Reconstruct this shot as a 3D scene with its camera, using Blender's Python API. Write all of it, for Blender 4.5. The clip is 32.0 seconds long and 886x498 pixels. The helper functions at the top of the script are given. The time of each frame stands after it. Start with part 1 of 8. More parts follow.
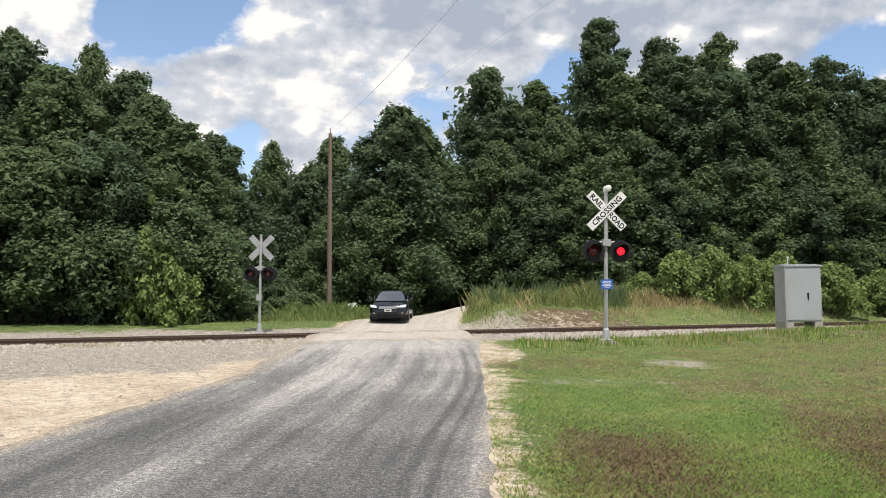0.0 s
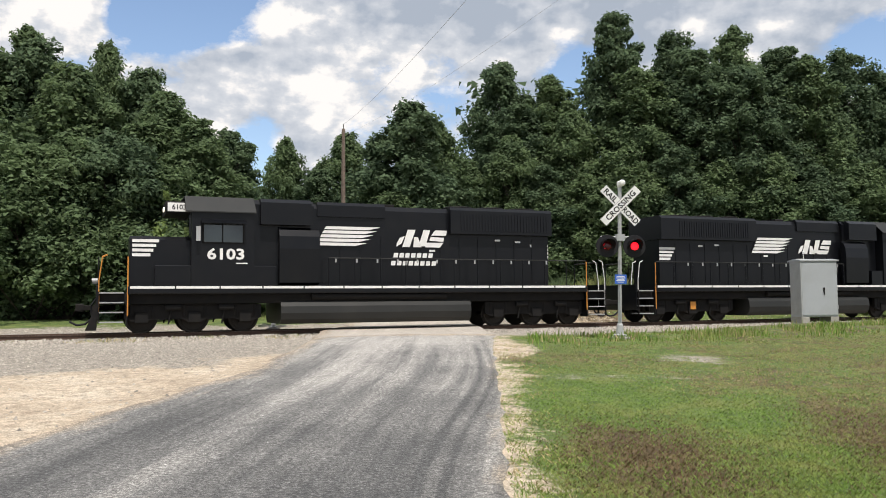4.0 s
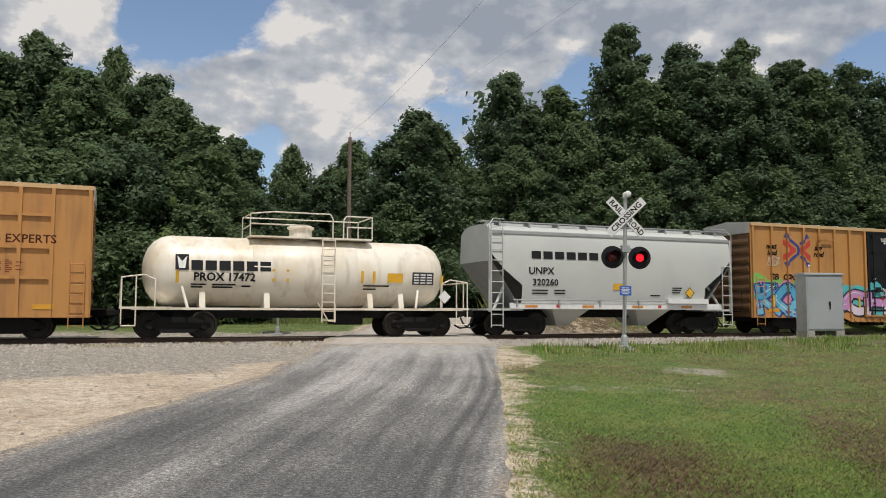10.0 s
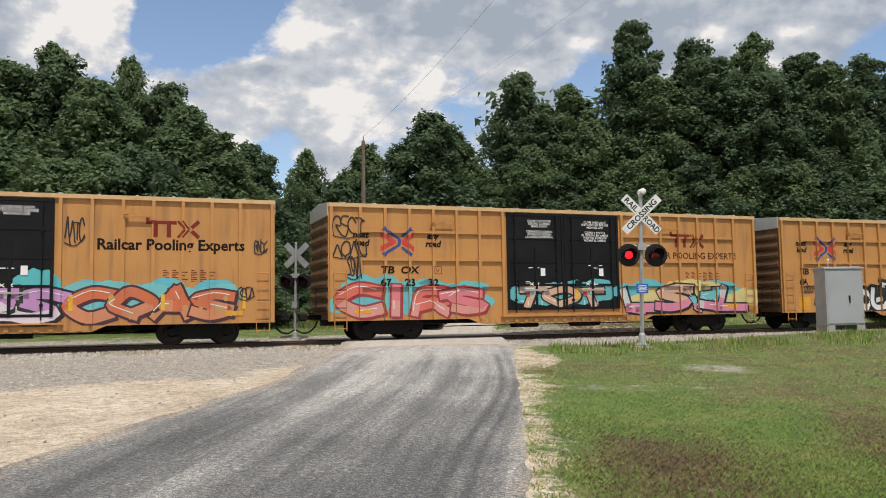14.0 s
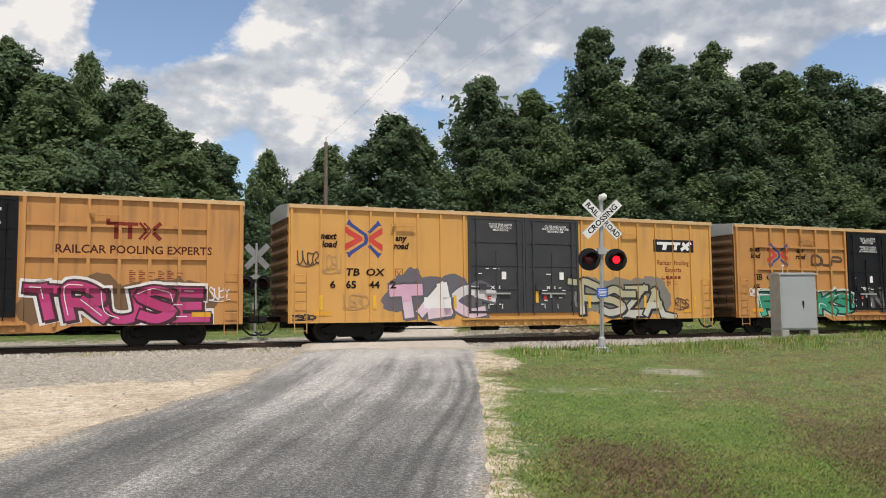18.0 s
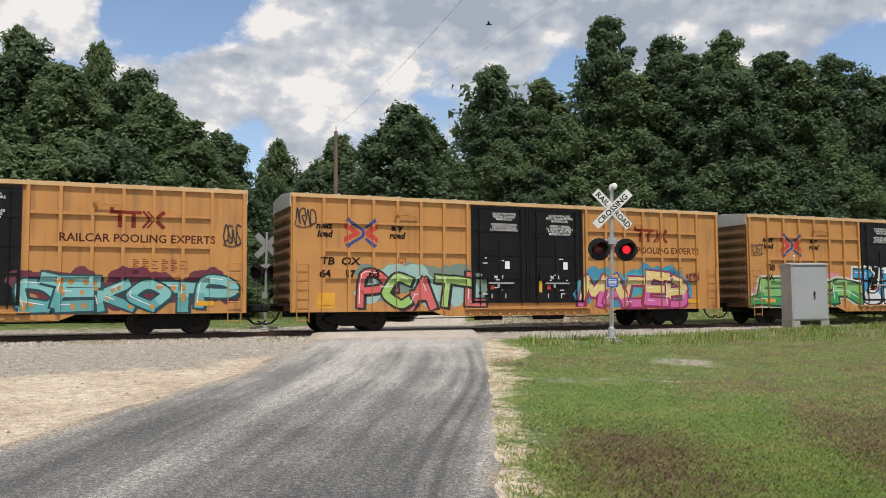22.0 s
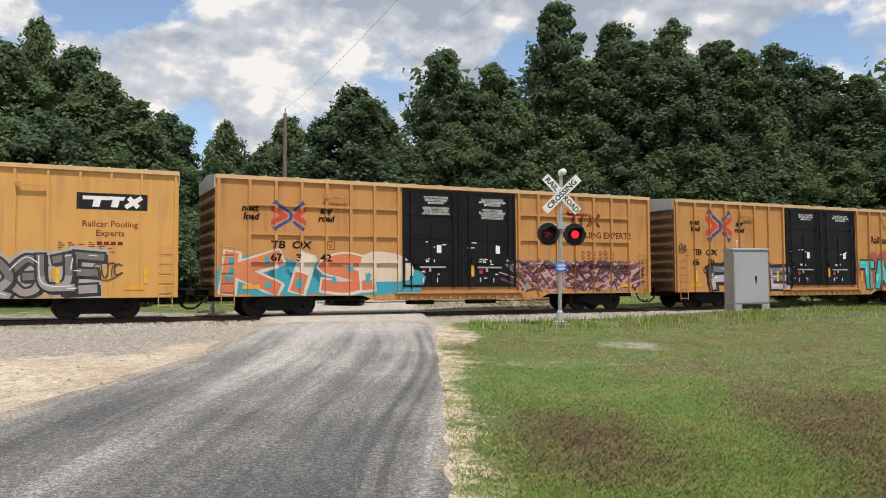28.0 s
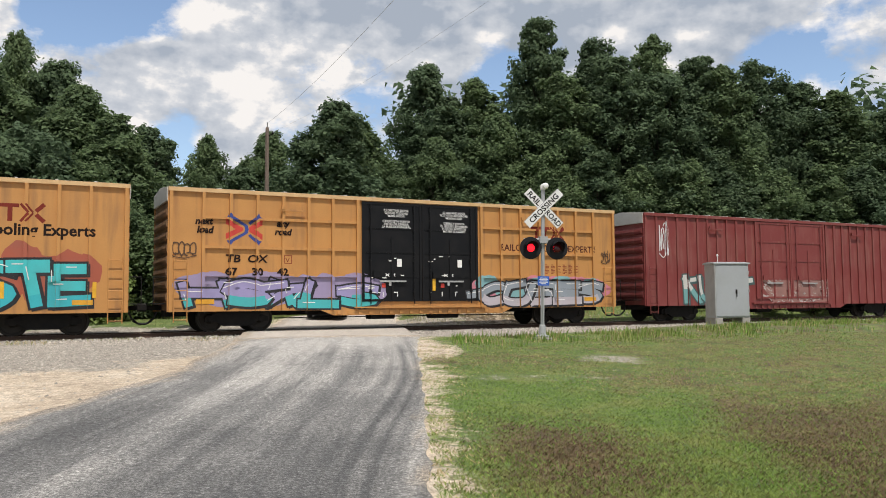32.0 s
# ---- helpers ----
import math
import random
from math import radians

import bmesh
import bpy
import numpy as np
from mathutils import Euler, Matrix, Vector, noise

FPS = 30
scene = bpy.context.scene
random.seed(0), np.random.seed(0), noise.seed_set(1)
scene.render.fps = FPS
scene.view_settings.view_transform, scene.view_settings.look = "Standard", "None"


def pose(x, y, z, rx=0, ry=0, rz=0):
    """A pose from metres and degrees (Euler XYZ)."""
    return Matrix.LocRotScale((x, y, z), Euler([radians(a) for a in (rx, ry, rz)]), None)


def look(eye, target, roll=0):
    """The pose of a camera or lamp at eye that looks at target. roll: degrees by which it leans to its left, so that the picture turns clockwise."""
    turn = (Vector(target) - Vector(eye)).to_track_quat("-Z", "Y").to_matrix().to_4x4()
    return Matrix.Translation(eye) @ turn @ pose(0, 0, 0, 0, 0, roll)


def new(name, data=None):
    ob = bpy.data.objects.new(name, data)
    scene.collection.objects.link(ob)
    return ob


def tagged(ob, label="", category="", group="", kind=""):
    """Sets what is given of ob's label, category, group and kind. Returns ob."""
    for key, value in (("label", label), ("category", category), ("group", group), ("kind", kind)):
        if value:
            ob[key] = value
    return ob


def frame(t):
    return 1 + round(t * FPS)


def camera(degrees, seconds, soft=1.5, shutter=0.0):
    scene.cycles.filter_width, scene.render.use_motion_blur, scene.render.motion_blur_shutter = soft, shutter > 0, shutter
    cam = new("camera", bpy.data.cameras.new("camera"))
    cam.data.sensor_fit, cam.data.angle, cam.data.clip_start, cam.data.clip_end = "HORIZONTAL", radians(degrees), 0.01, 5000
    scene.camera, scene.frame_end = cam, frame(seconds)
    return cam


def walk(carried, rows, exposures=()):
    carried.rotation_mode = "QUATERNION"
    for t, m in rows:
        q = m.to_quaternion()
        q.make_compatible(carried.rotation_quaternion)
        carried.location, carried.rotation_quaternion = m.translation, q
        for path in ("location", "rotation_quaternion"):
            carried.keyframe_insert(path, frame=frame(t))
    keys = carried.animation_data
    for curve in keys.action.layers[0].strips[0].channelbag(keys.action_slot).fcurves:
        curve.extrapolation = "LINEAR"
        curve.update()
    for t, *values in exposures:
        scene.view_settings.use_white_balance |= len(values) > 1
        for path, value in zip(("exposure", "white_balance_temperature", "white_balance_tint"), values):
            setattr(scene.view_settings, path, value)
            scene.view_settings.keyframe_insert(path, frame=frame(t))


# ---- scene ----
# ======== camera ========
EYE = 1.6
cam = camera(56.3, 32.0, 1.0)
LOOKS = [
    (0, 0.00, 4.00, 0.48), (0.5, 0.17, 3.80, 0.37), (1, 0.29, 3.53, 0.29), (1.5, 0.50, 3.21, 0.47),
    (2, 0.40, 3.18, 0.44), (2.5, 0.21, 3.29, 0.37), (3, 0.45, 3.50, 0.25), (3.5, 0.82, 3.81, 0.44),
    (5.5, 0.95, 3.00, 0.67), (6, 0.02, 3.18, 0.62), (6.5, -0.49, 3.19, 0.61), (7, -0.04, 3.10, 0.73),
    (7.5, 1.25, 2.98, 0.28), (8, 1.50, 3.00, -0.27), (8.5, 1.15, 2.69, -0.33), (9, 1.27, 2.80, -0.08),
    (9.5, 1.57, 3.97, -0.23), (10, 1.22, 4.32, -0.18), (10.5, 0.70, 3.92, -0.09), (11, 0.80, 3.48, 0.16),
    (11.5, 1.18, 3.52, 0.48), (12, 1.38, 3.61, 0.65), (12.5, 1.81, 3.82, 0.70), (13, 2.23, 4.02, 0.80),
    (13.5, 2.62, 4.10, 0.93), (14, 2.36, 4.43, 0.90), (14.5, 1.84, 4.93, 1.28), (16.5, -0.10, 5.41, 0.33),
    (17, -0.51, 5.08, 0.38), (17.5, -0.92, 4.20, 0.82), (18, -0.29, 4.59, 0.56), (18.5, -0.12, 4.69, 0.33),
    (19, -0.11, 4.34, 0.53), (19.5, -0.02, 3.99, 0.88), (20, -0.04, 3.94, 0.54), (20.5, -0.06, 4.11, 0.25),
    (21, 0.48, 4.09, 0.50), (21.5, 0.88, 3.98, 0.52), (22, 0.37, 3.87, 0.37), (22.5, -0.50, 3.41, -0.03),
    (23, -1.18, 3.46, -0.18), (23.5, -1.66, 3.74, 0.14), (24, -2.75, 3.27, -0.02), (24.5, -3.21, 2.42, -0.10),
    (25, -2.90, 2.28, -0.39), (25.5, -2.95, 2.47, -0.62), (27.5, -3.07, 2.15, 0.31), (28, -3.07, 2.75, 0.36),
    (28.5, -2.65, 3.57, 0.27), (29, -2.43, 3.75, 0.93), (29.5, -2.60, 3.36, 1.27), (30, -3.06, 3.10, 1.12),
    (30.5, -3.35, 3.17, 0.62), (31, -3.77, 3.40, 0.35), (31.5, -3.96, 3.68, 0.41), (32, -4.27, 3.72, 0.50)]
PATH = [(t, pose(0, 0, EYE, 90 + tilt, lean, turn)) for t, turn, tilt, lean in LOOKS]
EXPOSURES = [(0, 0.10), (3, 0.09), (6, 0.0), (8, -0.16), (9, -0.22), (10, -0.42), (11, -0.42), (12, -0.2), (13, -0.17), (14, -0.15), (17, -0.14), (19, -0.1), (21, -0.1),
             (23, -0.15), (25, -0.04), (28, -0.06), (30, -0.07), (32, -0.04)]
walk(cam, PATH, [(t, stops, 6620, 12) for t, stops in EXPOSURES])

# ======== light ========
SUN_AZ, SUN_EL = 163.0, 65.0          # compass bearing of the sun from +y, clockwise; height
scene.view_settings.exposure = 0.0


def make_world():
    w = bpy.data.worlds.new("world")
    scene.world = w
    w.use_nodes = True
    nt = w.node_tree
    nt.nodes.clear()
    N, L = nt.nodes.new, nt.links.new
    out, bg = N("ShaderNodeOutputWorld"), N("ShaderNodeBackground")
    sky = N("ShaderNodeTexSky")
    sky.sky_type, sky.sun_disc = "NISHITA", False
    sky.sun_elevation, sky.sun_rotation = radians(SUN_EL), radians(SUN_AZ)
    sky.air_density, sky.dust_density = 1.0, 0.4
    gain = N("ShaderNodeVectorMath")
    gain.operation = "SCALE"
    gain.inputs["Scale"].default_value = 0.17
    L(sky.outputs[0], gain.inputs[0])
    tc = N("ShaderNodeTexCoord")
    # flatten the dome so that clouds lie in a layer
    sep = N("ShaderNodeSeparateXYZ")
    L(tc.outputs["Generated"], sep.inputs[0])

    def math_(op, a, b=None, clamp=False):
        m = N("ShaderNodeMath")
        m.operation, m.use_clamp = op, clamp
        for i, v in enumerate((a, b)):
            if v is None:
                continue
            if isinstance(v, (int, float)):
                m.inputs[i].default_value = v
            else:
                L(v, m.inputs[i])
        return m.outputs[0]

    x, y, z = sep.outputs
    # bearing and height of the ray, both in radians
    bear = math_("ARCTAN2", x, y)
    high = math_("ARCSINE", z)
    comb = N("ShaderNodeCombineXYZ")
    L(bear, comb.inputs[0])
    L(math_("MULTIPLY", high, 1.5), comb.inputs[1])

    def noise_(scale, detail, rough, off, vec=None, distort=0.0):
        n = N("ShaderNodeTexNoise")
        n.inputs["Scale"].default_value, n.inputs["Detail"].default_value = scale, detail
        n.inputs["Roughness"].default_value, n.inputs["Distortion"].default_value = rough, distort
        mp = N("ShaderNodeMapping")
        mp.inputs["Location"].default_value = off
        L(vec or comb.outputs[0], mp.inputs[0])
        L(mp.outputs[0], n.inputs["Vector"])
        return n.outputs["Fac"]

    big = noise_(4.2, 7, 0.58, (3.1, 1.7, 0))
    fine = noise_(17.0, 6, 0.62, (8.1, 0.7, 2))

    def blob(b, h, rb, rh, amount):
        """An opening (amount < 0) or a bank (> 0) round the bearing b and height h, in degrees."""
        db = math_("DIVIDE", math_("SUBTRACT", bear, radians(b)), radians(rb))
        dh = math_("DIVIDE", math_("SUBTRACT", high, radians(h)), radians(rh))
        d2 = math_("ADD", math_("MULTIPLY", db, db), math_("MULTIPLY", dh, dh))
        return math_("MULTIPLY", math_("EXPONENT", math_("MULTIPLY", d2, -1.0)), amount)

    cover = math_("ADD", math_("MULTIPLY", big, 0.65), math_("ADD", math_("MULTIPLY", fine, 0.40), math_("MULTIPLY", noise_(45.0, 5, 0.6, (2, 3, 5)), 0.10)))
    for row in ((-18.6, 20.0, 4.6, 3.4, -0.55), (-13.8, 9.5, 1.8, 4.0, -0.34), (8.4, 15.0, 2.0, 2.0, -0.34), (-2.3, 11.5, 2.5, 2.0, -0.05),
                (-10, 16, 6, 6, 0.12), (27, 15.5, 3.0, 1.6, -0.22), (8, 22, 14, 5, 0.16), (-25.5, 20.0, 2.6, 3.2, 0.30), (-15.5, 15.5, 2.5, 2.0, 0.2)):
        cover = math_("ADD", cover, blob(*row))
    mask = N("ShaderNodeMapRange")
    mask.inputs["From Min"].default_value, mask.inputs["From Max"].default_value = 0.45, 0.56
    L(cover, mask.inputs["Value"])
    # puffed, lit heads and grey bellies
    wob_ = N("ShaderNodeTexNoise")
    wob_.inputs["Scale"].default_value, wob_.inputs["Detail"].default_value = 9.0, 6
    L(comb.outputs[0], wob_.inputs["Vector"])
    shift = N("ShaderNodeVectorMath")
    shift.operation = "MULTIPLY_ADD"
    L(wob_.outputs["Color"], shift.inputs[0])
    shift.inputs[1].default_value = (0.13, 0.13, 0.0)
    L(comb.outputs[0], shift.inputs[2])

    def puff(scale):
        v = N("ShaderNodeTexVoronoi")
        v.feature = "SMOOTH_F1"
        v.inputs["Scale"].default_value, v.inputs["Smoothness"].default_value = scale, 0.35
        L(shift.outputs[0], v.inputs["Vector"])
        return math_("SUBTRACT", 0.45, v.outputs["Distance"])

    lit = math_("ADD", math_("MULTIPLY", puff(8.0), 0.40), math_("ADD", math_("MULTIPLY", puff(21.0), 0.50), math_("MULTIPLY", math_("SUBTRACT", noise_(4.5, 10, 0.66, (0.4, 5.2, 1)), 0.5), 1.35)))
    # heaped heads catch the light from above: the cloud's own slope, at three sizes
    for scale_, rise, gain_ in ((5.0, 0.05, 1.25), (11.0, 0.025, 1.0), (26.0, 0.011, 0.6)):
        here, above = noise_(scale_, 5, 0.5, (1.3, 4.1, 0.5)), noise_(scale_, 5, 0.5, (1.3 - 0.4 * rise, 4.1 + rise, 0.5))
        lit = math_("ADD", lit, math_("MULTIPLY", math_("SUBTRACT", here, above), gain_))
    lit = math_("ADD", lit, math_("ADD", 0.50, math_("MULTIPLY", math_("SUBTRACT", fine, 0.5), 0.7)))
    for row in ((-15.3, 14.6, 6.0, 4.5, 0.26), (-12.2, 18.6, 4.5, 3.0, 0.22), (-2.5, 14.5, 1.7, 4.5, 0.22), (-7.5, 11.0, 3.0, 3.0, 0.12), (-26, 19.5, 3.0, 3.0, 0.3), (3.5, 19, 8, 3.5, -0.16), (22.7, 17.0, 2.2, 1.6, 0.26), (15, 15.5, 6, 3, -0.08), (28, 18, 3, 2, 0.12), (16, 22, 6, 2, 0.15)):
        lit = math_("ADD", lit, blob(*row))
    ramp = N("ShaderNodeValToRGB")
    e = ramp.color_ramp.elements
    e[0].position, e[0].color = 0.20, (0.42, 0.485, 0.575, 1)
    e[1].position, e[1].color = 0.75, (1.0, 0.985, 0.96, 1)
    mid = e.new(0.58)
    mid.color = (0.68, 0.72, 0.77, 1)
    L(lit, ramp.inputs[0])
    mix = N("ShaderNodeMix")
    mix.data_type = "RGBA"
    L(mask.outputs[0], mix.inputs["Factor"])
    L(gain.outputs[0], mix.inputs["A"])
    L(ramp.outputs[0], mix.inputs["B"])
    L(mix.outputs["Result"], bg.inputs[0])
    bg.inputs[1].default_value = 0.95
    L(bg.outputs[0], out.inputs[0])
    sun = new("sun", bpy.data.lights.new("sun", "SUN"))
    sun.data.energy, sun.data.angle, sun.data.color = 4.2, radians(0.6), (1.0, 0.955, 0.88)
    a, h = radians(SUN_AZ), radians(SUN_EL)
    to_sun = Vector((math.sin(a) * math.cos(h), math.cos(a) * math.cos(h), math.sin(h)))
    sun.matrix_world = look(to_sun * 60, (0, 0, 0))


make_world()

# ======== materials ========
def shade(name, base, rough=0.6, metal=0.0, second=None, scale=6.0, amount=0.5, fine=60.0, fine_amount=0.25,
          bump=0.1, bump_scale=None, stretch=(1, 1, 1), per=0.0, island=False, lit=0.0, translucent=0.0, streak=None, gloss=0.5):
    """A surface with two scales of variation: blotches of a second colour and a fine grain, with relief."""
    m = bpy.data.materials.new(name)
    m.use_nodes = True
    nt = m.node_tree
    b = nt.nodes["Principled BSDF"]
    N, L = nt.nodes.new, nt.links.new
    b.inputs["Roughness"].default_value, b.inputs["Metallic"].default_value = rough, metal
    b.inputs["Specular IOR Level"].default_value = gloss
    tc, mp = N("ShaderNodeTexCoord"), N("ShaderNodeMapping")
    mp.inputs["Scale"].default_value = stretch
    L(tc.outputs["Object"], mp.inputs[0])

    def noise_(s, d=4):
        n = N("ShaderNodeTexNoise")
        n.inputs["Scale"].default_value, n.inputs["Detail"].default_value = s, d
        L(mp.outputs[0], n.inputs["Vector"])
        return n.outputs["Fac"]

    def blend(fac, a, bb, kind="MIX"):
        x = N("ShaderNodeMix")
        x.data_type, x.blend_type = "RGBA", kind
        for sock, v in (("Factor", fac), ("A", a), ("B", bb)):
            if isinstance(v, (int, float, tuple)):
                x.inputs[sock].default_value = (*v, 1) if isinstance(v, tuple) else v
            else:
                L(v, x.inputs[sock])
        return x.outputs["Result"]

    def spread(v, lo, hi, a=0.0, bb=1.0):
        r = N("ShaderNodeMapRange")
        for k, w in zip(("From Min", "From Max", "To Min", "To Max"), (lo, hi, a, bb)):
            r.inputs[k].default_value = w
        L(v, r.inputs["Value"])
        return r.outputs[0]

    second = second or tuple(c * 0.6 for c in base)
    grain = noise_(fine, 3)
    col = blend(spread(noise_(scale), 0.42, 0.72, 0, amount), base, second)
    if streak:
        mp2 = N("ShaderNodeMapping")
        mp2.inputs["Scale"].default_value = streak[1]
        L(tc.outputs["Object"], mp2.inputs[0])
        n2 = N("ShaderNodeTexNoise")
        n2.inputs["Scale"].default_value, n2.inputs["Detail"].default_value = 1.0, 5
        L(mp2.outputs[0], n2.inputs["Vector"])
        col = blend(spread(n2.outputs["Fac"], 0.52, 0.75, 0, streak[2]), col, streak[0])
    col = blend(1.0, col, blend(grain, (1 - fine_amount,) * 3, (1 + fine_amount,) * 3), "MULTIPLY")
    if per or island:
        src = N("ShaderNodeNewGeometry").outputs["Random Per Island"] if island else N("ShaderNodeObjectInfo").outputs["Random"]
        col = blend(1.0, col, blend(src, (1 - per,) * 3, (1 + per,) * 3), "MULTIPLY")
    L(col, b.inputs["Base Color"])
    if bump:
        bp = N("ShaderNodeBump")
        bp.inputs["Strength"].default_value = min(1.0, bump * 4)
        bp.inputs["Distance"].default_value = bump * 0.1
        L(noise_(bump_scale or fine, 3), bp.inputs["Height"])
        L(bp.outputs[0], b.inputs["Normal"])
    if lit:
        b.inputs["Emission Color"].default_value = (*base, 1)
        b.inputs["Emission Strength"].default_value = lit
    if translucent:
        tr, ad = N("ShaderNodeBsdfTranslucent"), N("ShaderNodeMixShader")
        L(col, tr.inputs[0])
        ad.inputs[0].default_value = translucent
        L(b.outputs[0], ad.inputs[1])
        L(tr.outputs[0], ad.inputs[2])
        L(ad.outputs[0], nt.nodes["Material Output"].inputs[0])
    return m


